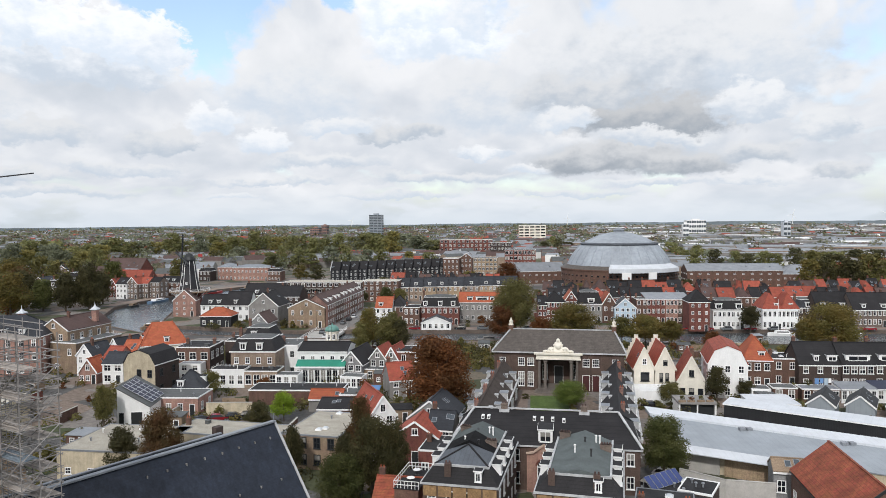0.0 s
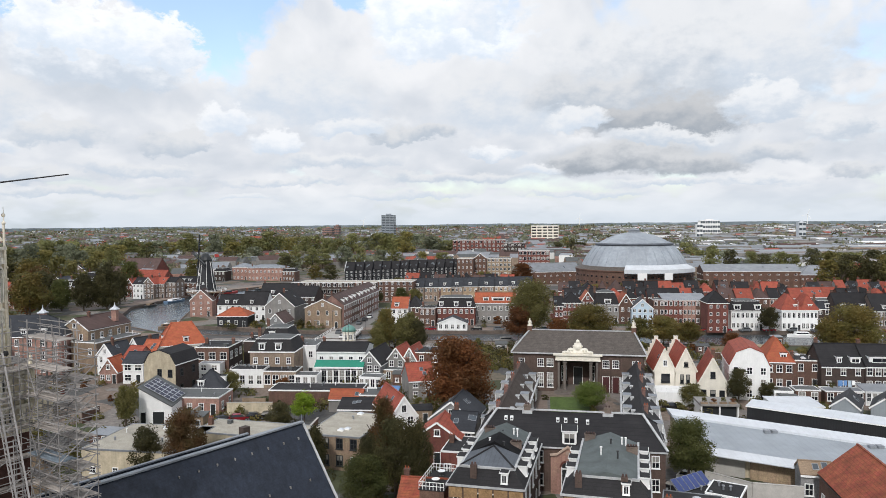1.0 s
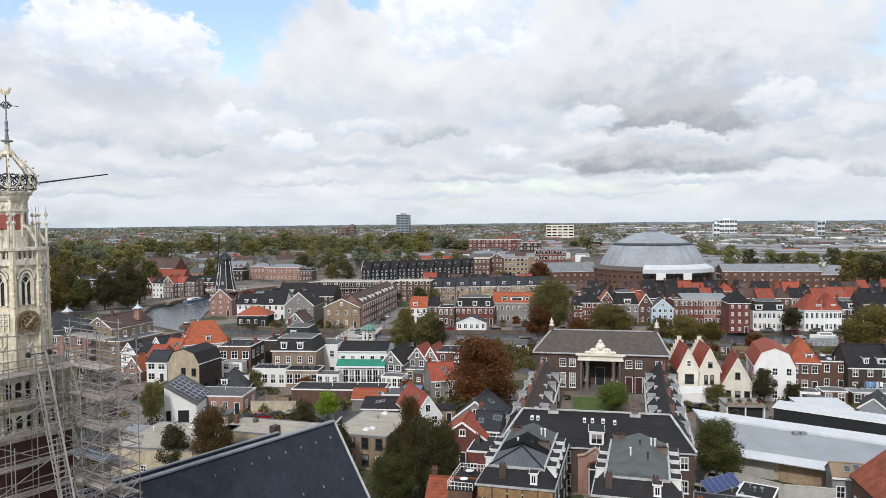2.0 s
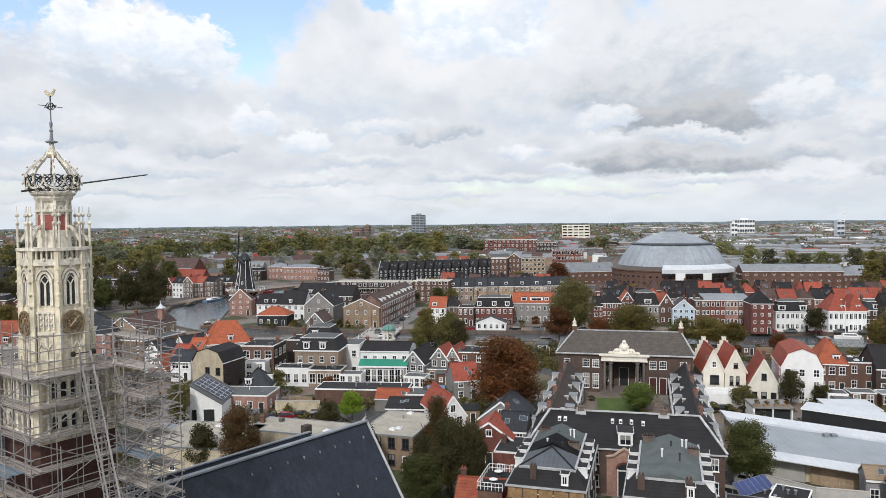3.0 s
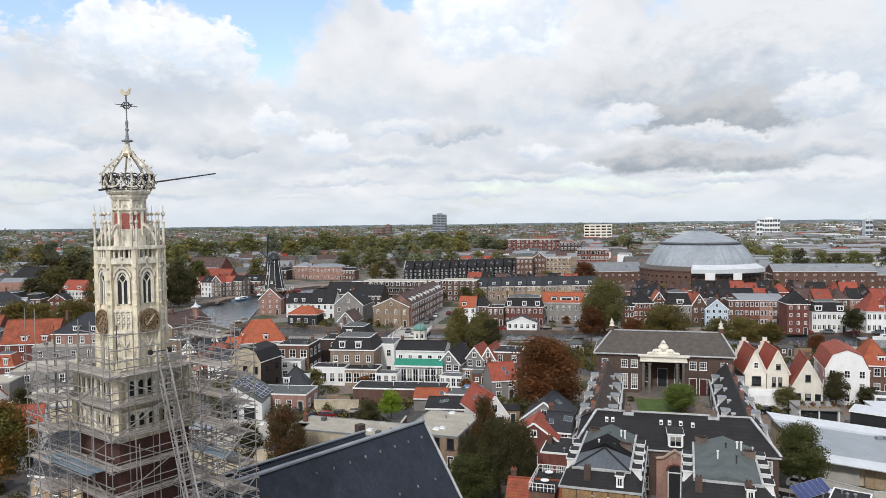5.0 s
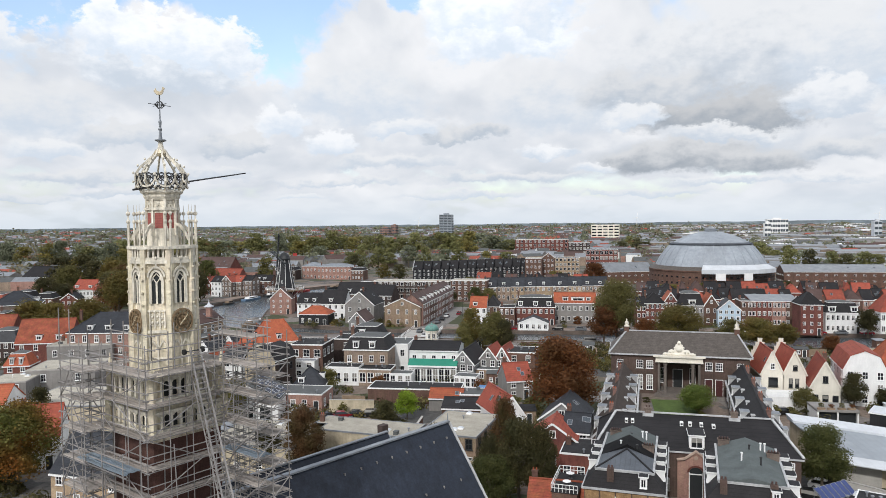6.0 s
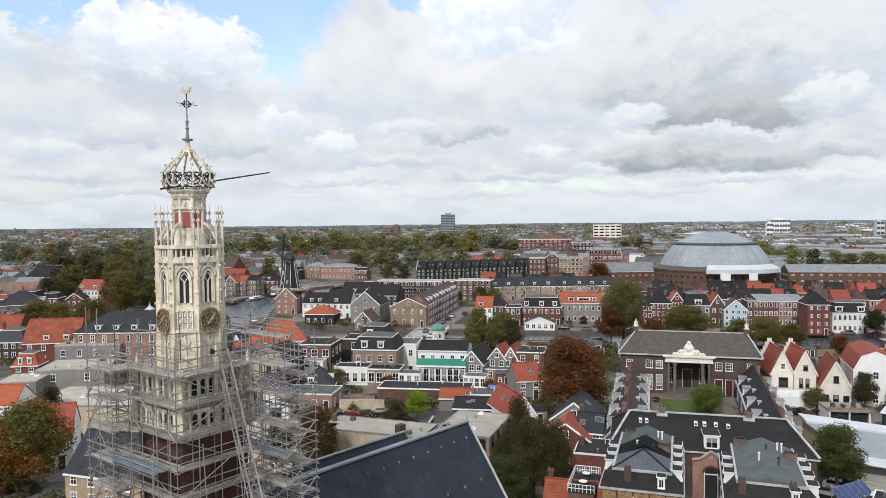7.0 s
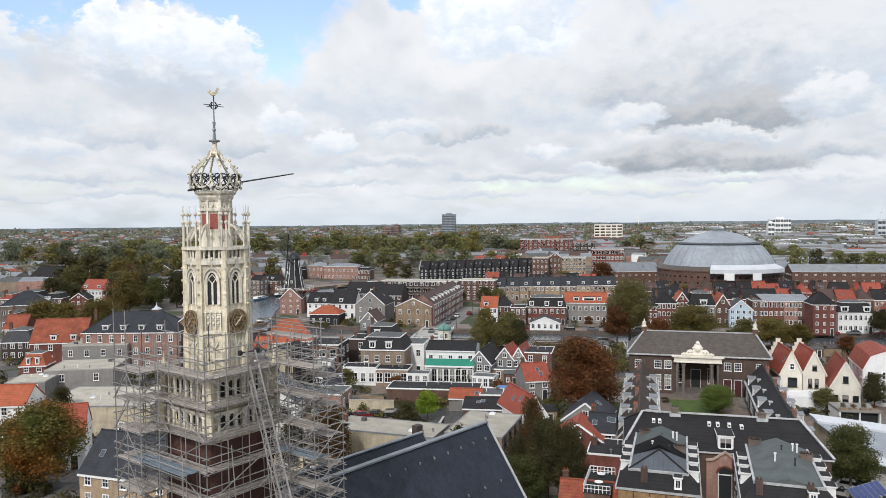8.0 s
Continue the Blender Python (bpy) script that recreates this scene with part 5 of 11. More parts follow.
    for z in (2, 4, 6, 8, 10):
        for k in range(st):
            u, v = radians(a0 + (a1 - a0) * k / st), radians(a0 + (a1 - a0) * (k + 1) / st)
            slab(bm, [(34.4 * math.cos(u), 34.4 * math.sin(u), z), (36 * math.cos(u), 36 * math.sin(u), z), (36 * math.cos(v), 36 * math.sin(v), z), (34.4 * math.cos(v), 34.4 * math.sin(v), z)], 0.12)
            beam(bm, (36 * math.cos(u), 36 * math.sin(u), z + 1), (36 * math.cos(v), 36 * math.sin(v), z + 1), 0.08)
    part("scaffold", bm, "iron", s, "dark steel scaffold with board decks")


dome_prison()


def windmill():
    m = thing("windmill", pose(-115.1, 316, 0), "tall dark-boarded windmill with a white gallery on a brick base", "windmill")
    bm = bmesh.new()
    lathe(bm, [(5.6, 0), (5.0, 9.8)], 8, turn=radians(22.5))
    part("base", bm, "brick_red", m, "octagonal brick base")
    bm = bmesh.new()
    lathe(bm, [(4.6, 9.8), (3.4, 16), (2.7, 21.5), (2.4, 23.2)], 8, turn=radians(22.5))
    part("body", bm, "board_black", m, "black boarded tapering body")
    bm = bmesh.new()
    rows = [(4.65, 9.8), (3.45, 16), (2.75, 21.5), (2.45, 23.2)]
    for k in range(8):
        a = radians(22.5 + 45 * k)
        for (r0, z0), (r1, z1) in zip(rows, rows[1:]):
            beam(bm, (r0 * math.cos(a), r0 * math.sin(a), z0), (r1 * math.cos(a), r1 * math.sin(a), z1), 0.17)
    part("corner_board", bm, "paint_white", m, "white corner boards")
    bm = bmesh.new()
    lathe(bm, [(2.7, 23.2), (2.8, 23.9), (2.3, 25.2), (1.3, 26.4), (0.2, 26.9)], 12)
    part("cap", bm, "paint_dark", m, "dark rounded cap")
    bm = bmesh.new()
    lathe(bm, [(8.7, 9.5), (8.7, 9.8)], 16)
    part("gallery", bm, "timber", m)
    for k in range(16):
        a, b = 2 * math.pi * k / 16, 2 * math.pi * (k + 1) / 16
        bm = bmesh.new()
        beam(bm, (8.6 * math.cos(a), 8.6 * math.sin(a), 9.8), (8.6 * math.cos(a), 8.6 * math.sin(a), 10.9), 0.14)
        for z in (10.3, 10.85):
            beam(bm, (8.6 * math.cos(a), 8.6 * math.sin(a), z), (8.6 * math.cos(b), 8.6 * math.sin(b), z), 0.12)
        beam(bm, (5.2 * math.cos(a), 5.2 * math.sin(a), 7.0), (8.0 * math.cos(a), 8.0 * math.sin(a), 9.5), 0.18)
        part("railing", bm, "paint_white", m, "white gallery railing")
    for k in range(4):
        sail = bmesh.new()
        beam(sail, (0, 0, 0), (0, 0, 11.0), 0.5, 0.45)
        for z in range(2, 11):
            beam(sail, (0, 0, z), (1.5, 0, z), 0.12)
        beam(sail, (1.5, 0, 2), (1.5, 0, 10.8), 0.14)
        part("sail", sail, "paint_dark", m, "dark lattice sail", at=pose(-2.6, -1.8, 24.6, 0, 0, -55) @ pose(0, 0, 0, 0, 12 + 90 * k, 0))
    bm = bmesh.new()
    tube(bm, (0, 0, 24.6), (-3.2, -2.2, 24.6), 0.35)
    part("shaft", bm, "paint_dark", m)
    bm = bmesh.new()
    tube(bm, (2.2, 0, 24.5), (4.2, 0.5, 26.5), 0.06)
    slab(bm, [(3.9, 0.4, 26.4), (5.8, 0.4, 26.3), (5.8, 0.4, 25.1), (3.9, 0.4, 25.2)], 0.03, 1)
    part("flag", bm, ["timber", "paint_red"], m, "small red flag")
    for z, k in ((12.5, 5), (17.0, 5), (13.0, 6)):
        a = radians(45 * k)
        r = 4.0 if z < 15 else 3.2
        add_window(m, pose(r * math.cos(a) * 0.99, r * math.sin(a) * 0.99, z, 0, 0, 45 * k + 90), 0.8, 1.1)


windmill()


def court_main():
    turn = -10.0
    h = thing("almshouse_hall", pose(26.0, 164.9, 0, 0, 0, turn), "brown brick almshouse hall with a mottled slate roof and portico", "building")
    w, d, eave, ridge = 30.0, 14.0, 9.2, 13.35
    # the front wall has a recessed portico in its middle
    bm = bmesh.new()
    box(bm, -w / 2, -4.6, 0, d, 0, eave)
    box(bm, 4.6, w / 2, 0, d, 0, eave)
    box(bm, -4.6, 4.6, 5.2, d, 0, eave)
    box(bm, -4.6, 4.6, 0, 5.2, 7.4, eave)
    part("wall", bm, "brick_court", h)
    bm = bmesh.new()
    low = [(-w / 2 - 0.5, -0.5, eave), (w / 2 + 0.5, -0.5, eave), (w / 2 + 0.5, d + 0.5, eave), (-w / 2 - 0.5, d + 0.5, eave)]
    high = [(-w / 2 + 3.4, d / 2 - 0.1, ridge), (w / 2 - 1.9, d / 2 - 0.1, ridge), (w / 2 - 1.9, d / 2 + 0.1, ridge), (-w / 2 + 3.4, d / 2 + 0.1, ridge)]
    hexa(bm, low, high)
    part("roof", bm, "slate_brown", h, "mottled brown slate roof")
    bm = bmesh.new()
    for a, b in ((low[0], high[0]), (low[1], high[1])):
        beam(bm, (a[0], a[1], a[2] + 0.05), (b[0], b[1], b[2] + 0.12), 0.34, 0.2)
    beam(bm, (high[0][0], d / 2, ridge + 0.1), (high[1][0], d / 2, ridge + 0.1), 0.36, 0.22)
    part("ridge_trim", bm, "lead_white", h, "white lead ridge and hip trim")
    bm = bmesh.new()
    box(bm, -w / 2 - 0.6, w / 2 + 0.6, -0.6, 0.0, eave - 0.34, eave - 0.004)
    box(bm, -w / 2 - 0.6, -w / 2, 0, d, eave - 0.34, eave - 0.004)
    box(bm, w / 2, w / 2 + 0.6, 0, d, eave - 0.34, eave - 0.004)
    part("cornice", bm, "lead_white", h)
    for x in (-w / 2 + 3.4, w / 2 - 1.9):
        bm = bmesh.new()
        box(bm, x - 0.55, x + 0.55, d / 2 - 0.55, d / 2 + 0.55, ridge - 1, ridge + 1.0)
        part("chimney", bm, "brick_brown", h)
        bm = bmesh.new()
        rows = [(0.65, 0), (0.62, 0.25), (0.35, 0.4), (0.5, 0.8), (0.42, 1.15), (0.14, 1.4), (0.12, 1.7), (0.02, 2.0)]
        lathe(bm, [(r, z + ridge + 1.0) for r, z in rows], 12)
        for v in bm.verts:
            v.co += Vector((x, d / 2, 0))
        part("finial", bm, "stone_pale", h, "carved pale stone urn finial", smooth=True)
    # portico
    bm = bmesh.new()
    box(bm, -5.1, 5.1, -0.9, 0.6, 7.75, 8.7)
    box(bm, -5.6, 5.6, -1.3, 0.6, 8.7, 9.1)
    box(bm, -5.2, 5.2, -1.0, 0.6, 7.5, 7.75)
    part("entablature", bm, "plaster_cream", h, "white entablature over the portico")
    bm = bmesh.new()
    # an oval shield between scrolls, with trailing leaves that step down to both sides
    outline = [(-3.6, 9.1), (-3.5, 9.6), (-3.0, 9.75), (-2.5, 9.7), (-2.2, 10.3), (-1.6, 10.5), (-1.1, 10.4), (-0.9, 11.1), (-0.75, 11.6), (-0.45, 11.7), (-0.4, 12.2), (0, 12.5)]
    pts = outline + [(-x, z) for x, z in outline[-2::-1]]
    hexa(bm, [(x, -0.75, z) for x, z in pts][::-1], [(x, -0.4, z) for x, z in pts][::-1])
    rng = random.Random(4)
    tube(bm, (0, -0.95, 10.6), (0, -0.6, 10.6), 0.62, 0.8, 14)
    ball(bm, (0, -0.6, 12.0), 0.42, 8)
    for s in (-1, 1):
        for x, z, r in ((1.25, 10.0, 0.36), (1.9, 9.95, 0.34), (2.55, 9.45, 0.3), (3.1, 9.4, 0.28), (0.95, 10.9, 0.24), (1.5, 9.5, 0.3)):
            tube(bm, (s * x, -0.92, z), (s * x, -0.6, z), r * 0.6, r, 9)
    part("crest", bm, "plaster_cream", h, "carved white crest", smooth=True)
    for x in (-3.0, 3.0):
        bm = bmesh.new()
        rows = [(0.55, 0), (0.55, 0.9), (0.38, 1.0), (0.34, 6.6), (0.48, 6.8), (0.5, 7.2)]
        lathe(bm, rows, 14)
        for v in bm.verts:
            v.co += Vector((x, -0.3, 0))
        part("column", bm, "stone_brown", h, "grey-brown stone portico column", smooth=False)
    for x in (-4.35, 4.35):
        bm = bmesh.new()
        box(bm, x - 0.25, x + 0.25, -0.55, -0.02, 0, 7.2)
        box(bm, x - 0.34, x + 0.34, -0.64, -0.02, 0, 0.9)
        part("pilaster", bm, "stone_brown", h)
    bm = bmesh.new()
    for k in range(3):
        box(bm, -5.4 + 0.3 * k, 5.4 - 0.3 * k, -3.0 + 0.6 * k, -0.004, 0.2 * k, 0.2 * (k + 1))
    box(bm, -4.6, 4.6, 0, 5.2, 0, 0.6)
    part("steps", bm, "stone_brown", h)
    for x in (-13.0, -8.6, -6.4, 6.4, 8.6, 13.0):
        if abs(x) < 10:
            add_window(h, pose(x, 0, 5.9), 1.5, 1.8, (3, 3))
            add_window(h, pose(x, 0, 1.0), 1.4, 3.4, (3, 4)) if x < 0 else add_door(h, pose(x, 0, 0.2), 1.5, 3.6, "paint_maroon")
        else:
            add_window(h, pose(x, 0, 5.9), 1.4, 1.8, (3, 3))
    add_door(h, pose(0, 5.2, 0.6), 2.0, 4.2)
    for x in (-3.3, 3.3):
        add_window(h, pose(x, 5.2, 1.6), 1.3, 3.6, (3, 4))


M["frieze"] = material("frieze", (0.27, 0.17, 0.085), 0.8, vary=0.3, grain=5.0, stain=0.3, stain_size=0.9)
M["stone_brown"] = material("stone_brown", (0.15, 0.13, 0.115), 0.8, vary=0.12, stain=0.25, streak=0.3)
M["paint_maroon"] = material("paint_maroon", (0.07, 0.022, 0.022), 0.5, vary=0.1)
court_main()


def court_wing(x, y, turn, w, long, faces, tiles, label):
    """A low almshouse row; its ridge runs along local y, and steep gabled dormers look out on both sides."""
    h = house(x, y, turn, w, long, 4.3, 8.0, "front", "brick_court", tiles, 1, 1, label=label, chimneys=0, door=False, skip=(("f", 0, 0),), name="almshouse_row", category="house", peak_window=False, trim="lead_white")
    n = 5
    for side in ("l", "r"):
        for k in range(n):
            a = -long / 2 + long * (k + 0.5) / n
            m = side_pose(side, a, 4.5, w, long) @ pose(0, 0.16, 0)
            add_dormer(h, m, 1.75, 1.65, 1.85, "lead_white", "flat", "lead")
            add_window(h, side_pose(side, a - 2.4, 1.0, w, long), 1.2, 1.9, (2, 3))
            add_window(h, side_pose(side, a - 0.6, 1.0, w, long), 1.2, 1.9, (2, 3))
            # small pent-roofed hatch between two dormers
            if k < n - 1:
                m = side_pose(side, a + long / n / 2, 6.0, w, long) @ pose(0, 1.55, 0)
                add_dormer(h, m, 0.75, 0.7, 0.75, "lead_white", "flat", "lead_white")
            if side in faces:
                add_door(h, side_pose(side, a + 1.5, 0, w, long), 1.0, 2.3, "paint_dark")
        bm = bmesh.new()
        box(bm, -long / 2, long / 2, -0.42, -0.05, 4.2, 4.42)
        part("gutter", bm, "lead_white", h, "pale lead box gutter", at=side_pose(side, 0, 0, w, long))
    for k in range(4):
        add_chimney(h, (-0.5 if faces == "r" else 0.5), long * (k + 0.5) / 4, 7.6, 1.2, "brick_pink", 0.7)
    return h


court_wing(4.5, 117, -10.8, 6.6, 45, "r", "tile_almshouse", "brick almshouse row with a steep brown-grey roof and pale dormers")
court_wing(28.1, 114, -12.6, 6.4, 47, "l", "tile_dark", "brick almshouse row with a steep dark roof and pale dormers")


def court_gate():
    h = house(14.2, 103.4, -9.5, 27.6, 14.0, 6.8, 10.1, "hip", "brick_court", "tile_dark", 2, 10, label="long brick gate building with a dark hipped roof and white eaves",
              chimneys=0, door=False, hip_in=2.6, trim="lead_white", name="gate_building", category="building", win=(1.1, 1.8), skip=tuple(("f", 0, k) for k in (4, 5)) + tuple(("f", 1, k) for k in (4, 5)))
    bm = bmesh.new()
    hexa(bm, [(-2.5, -0.7, 0), (2.5, -0.7, 0), (2.5, -0.7, 5.7), (1.5, -0.7, 5.9), (0, -0.7, 7.0), (-1.5, -0.7, 5.9), (-2.5, -0.7, 5.7)],
         [(-2.5, 0.4, 0), (2.5, 0.4, 0), (2.5, 0.4, 5.7), (1.5, 0.4, 5.9), (0, 0.4, 7.0), (-1.5, 0.4, 5.9), (-2.5, 0.4, 5.7)])
    part("gate_front", bm, "brick_rose", h, "rose brick gate front with a small pediment")
    for s in (-1, 1):
        bm = bmesh.new()
        beam(bm, (s * 1.6, -0.8, 5.9), (0, -0.8, 7.1), 0.4, 0.24)
        beam(bm, (s * 2.6, -0.8, 5.78), (s * 1.55, -0.8, 5.92), 0.4, 0.24)
        part("pediment_trim", bm, "stone_rose", h, "weathered rose stone coping")
    bm = bmesh.new()
    tube(bm, (0, -0.78, 6.1), (0, -0.68, 6.1), 0.3, 0.3, 12)
    part("roundel", bm, "stone_rose", h)
    dw, dh = 0.9, 4.0
    pts = [(-dw, 0.0), (dw, 0.0), (dw, dh)] + [(dw * math.cos(radians(a)), dh + dw * 0.8 * math.sin(radians(a))) for a in range(20, 180, 20)] + [(-dw, dh)]
    hexa(bm := bmesh.new(), [(x, -0.74, z) for x, z in pts][::-1], [(x, -0.3, z) for x, z in pts][::-1])
    part("doorway", bm, "paint_dark", h, "dark arched entrance doors")
    bm = bmesh.new()
    box(bm, -dw, dw, -0.8, -0.73, 3.7, 3.85)
    for s in (-1, 1):
        box(bm, s * dw - 0.06, s * dw + 0.06, -0.8, -0.7, 0, 4.0)
    part("door_frame", bm, "paint_white", h, "white painted door frame")
    bm = bmesh.new()
    ring = [((dw + 0.2) * math.cos(radians(a)), dh + (dw * 0.8 + 0.2) * math.sin(radians(a))) for a in range(0, 181, 15)]
    for a, b in zip(ring, ring[1:]):
        beam(bm, (a[0], -0.76, a[1]), (b[0], -0.76, b[1]), 0.22, 0.2)
    part("door_arch", bm, "brick_red", h, "red brick arch")
    bm = bmesh.new()
    w_, d_ = 27.6, 14.0
    for a, b in (((-w_ / 2 - 0.28, -0.28, 6.84), (-w_ / 2 + 2.6, 7, 10.2)), ((w_ / 2 + 0.28, -0.28, 6.84), (w_ / 2 - 2.6, 7, 10.2)), ((-w_ / 2 + 2.6, 7, 10.2), (w_ / 2 - 2.6, 7, 10.2))):
        beam(bm, (a[0], a[1], a[2] + 0.12), (b[0], b[1], b[2] + 0.1), 0.34, 0.18)
    part("ridge_trim", bm, "lead_white", h, "white lead hip and ridge trim")
    add_dormer(h, pose(0.2, 0.55, 7.0), 2.1, 1.9, 3.4)
    for x in (-6.4, 6.0):
        bm = bmesh.new()
        box(bm, x - 0.5, x + 0.5, 6.6, 7.3, 9.0, 11.1)
        box(bm, x - 0.58, x + 0.58, 6.52, 7.38, 10.85, 11.0)
        stack = part("chimney", bm, "brick_grey", h)
        bm = bmesh.new()
        box(bm, x - 0.8, x + 0.8, 6.3, 6.58, 9.55, 10.25)
        part("flashing", bm, "lead_white", stack, "pale lead flashing")
        for q in (-0.22, 0.22):
            bm = bmesh.new()
            tube(bm, (x + q, 6.95, 11.1), (x + q, 6.95, 11.4), 0.13, 0.11, 8)
            part("chimney_pot", bm, "tile_brown", stack)
    for x, y in ((-9.6, 5.0), (-8.7, 5.0), (-1.6, 5.0), (-0.4, 5.0), (1.2, 5.0), (2.9, 4.8)):
        z = 6.8 + 3.3 * y / 7 + 0.05
        bm = bmesh.new()
        box(bm, x - 0.24, x + 0.24, y - 0.3, y + 0.5, z - 0.2, z + 0.42, 0)
        box(bm, x - 0.15, x + 0.15, y - 0.31, y - 0.29, z + 0.02, z + 0.28, 1)
        part("roof_hatch", bm, ["paint_white", "paint_dark"], h, "small white roof hatch")


M["stone_rose"] = material("stone_rose", (0.40, 0.30, 0.24), 0.85, vary=0.2, stain=0.3)
court_gate()


def court_pavilion(x, y, turn, w, d, plain, label):
    h = house(x, y, turn, w, d, 7.6, 9.7, "mansard", "brick_court", "tile_dark", 2, 4, label=label, chimneys=0, sides="lr", trim="lead_white", name="court_pavilion", category="house", win=(1.1, 1.9),
              dormers=((2.3, 0.85), (-5.2, 1.5, "r"), (-1.8, 1.5, "r"), (1.6, 1.5, "r"), (5.0, 1.5, "r"), (-3.0, 1.5, "l"), (0.2, 1.5, "l"), (3.4, 1.5, "l")))
    # carved timber and stone panels under the eaves
    for k in range(5):
        cx = -w / 2 + w * (k + 0.5) / 5
        bm = bmesh.new()
        box(bm, cx - w / 11, cx + w / 11, -0.12, -0.003, 5.9, 7.2)
        beam(bm, (cx - 0.4, -0.15, 6.55), (cx, -0.15, 6.95), 0.08)
        beam(bm, (cx + 0.4, -0.15, 6.55), (cx, -0.15, 6.95), 0.08)
        beam(bm, (cx - 0.4, -0.15, 6.55), (cx, -0.15, 6.15), 0.08)
        beam(bm, (cx + 0.4, -0.15, 6.55), (cx, -0.15, 6.15), 0.08)
        part("frieze_panel", bm, "frieze", h, "ochre ornamental frieze panel")
    e, top = 1.28, 9.42
    x0, x1, y0, y1 = -w / 2 + e, w / 2 - e, e, d - e

    def shallow(name, ya, yb, rise_a, rise_b, mat, label=""):
        bm = bmesh.new()
        hexa(bm, [(x0, ya, top - 0.2), (x1, ya, top - 0.2), (x1, ya, top), (0, ya, top + rise_a), (x0, ya, top)],
             [(x0, yb, top - 0.2), (x1, yb, top - 0.2), (x1, yb, top), (0, yb, top + rise_b), (x0, yb, top)])
        part(name, bm, mat, h, label)
    if plain:
        shallow("felt_roof", y0, y1, 0.72, 1.3, "roof_felt_green", "grey-green felt roof top")
    else:
        q1, q2 = d * 0.36, d * 0.6
        bm = bmesh.new()
        hexa(bm, [(x0, y0, top - 0.2), (x1, y0, top - 0.2), (x1, q1, top - 0.2), (x0, q1, top - 0.2)], [(x0, y0, top + 0.1), (x1, y0, top + 0.1), (x1, q1, top + 0.1), (x0, q1, top + 0.1)])
        hexa(bm, [(x0, y0, top + 0.1), (x1, y0, top + 0.1), (x1, q1, top + 0.1), (x0, q1, top + 0.1)], [(-0.06, q1 - 0.5, top + 1.3), (0.06, q1 - 0.5, top + 1.3), (0.06, q1 - 0.02, top + 1.3), (-0.06, q1 - 0.02, top + 1.3)])
        part("slate_hip", bm, "slate_light", h, "blue-grey lead hip")
        for s in (-1, 1):
            bm = bmesh.new()
            beam(bm, (s * (w / 2 - e), y0, top + 0.14), (0, q1 - 0.5, top + 1.36), 0.2, 0.12)
            part("hip_roll", bm, "tile_dark", h)
        shallow("black_roof", q1, q2, 1.75, 1.75, "felt_black", "black felt roof")
        shallow("felt_roof", q2, y1, 1.8, 1.4, "roof_felt_green", "grey-green felt roof top")
    for a, b in (((x0, y0), (x1, y0)), ((x1, y0), (x1, y1)), ((x0, y1), (x0, y0))):
        bm = bmesh.new()
        beam(bm, (a[0], a[1], top + 0.06), (b[0], b[1], top + 0.06), 0.26, 0.18)
        part("roof_edge", bm, "lead_white", h, "pale lead roof edge")
    stacks = ((x0 + 1.3, d * 0.82), (x1 - 0.9, d * 0.5)) if not plain else ((x1 - 0.8, d * 0.62), (x0 + 1.0, y1 - 0.8))
    for cx, cy in stacks:
        bm = bmesh.new()
        box(bm, cx - 0.72, cx + 0.72, cy - 0.27, cy + 0.3, top, top + 1.1)
        box(bm, cx - 0.8, cx + 0.8, cy - 0.35, cy + 0.35, top + 0.96, top + 1.1)
        part("chimney", bm, "brick_grey", h)
        for k in range(4):
            bm = bmesh.new()
            tube(bm, (cx - 0.5 + 0.34 * k, cy, top + 1.1), (cx - 0.5 + 0.34 * k, cy, top + 1.4), 0.12, 0.1, 8)
            part("chimney_pot", bm, "tile_brown", h)
    for cx in ((x0 + 0.5, x1 - 1.6) if plain else (-1.6,)):
        bm = bmesh.new()
        box(bm, cx - 0.4, cx + 0.4, 0.4, 1.0, 7.6, 9.9)
        part("front_chimney", bm, "brick_court", h)
        for s in (-1, 1):
            bm = bmesh.new()
            tube(bm, (cx + s * 0.2, 0.7, 9.9), (cx + s * 0.2, 0.7, 10.25), 0.13, 0.11, 8)
            part("chimney_pot", bm, "tile_brown", h)
    for xx, yy, mat in ((1.6, d * 0.72, "paint_white"), (2.1, d * 0.72, "paint_white"), (0.2, d * 0.66, "iron"), (-0.9, d * 0.45, "paint_white"), (1.2, d * 0.38, "iron")):
        bm = bmesh.new()
        tube(bm, (xx, yy, top + 0.5), (xx, yy, top + 1.6), 0.1, 0.1, 8)
        tube(bm, (xx, yy, top + 1.6), (xx, yy, top + 1.72), 0.17, 0.17, 8)
        part("vent_pipe", bm, mat, h)
    return h


court_pavilion(1.4, 86.0, -13, 9.4, 18, False, "brick corner house with a dark mansard roof and lead hip")
court_pavilion(15.4, 82.5, -14, 10.0, 17, True, "brick corner house with a dark mansard and grey-green felt top")


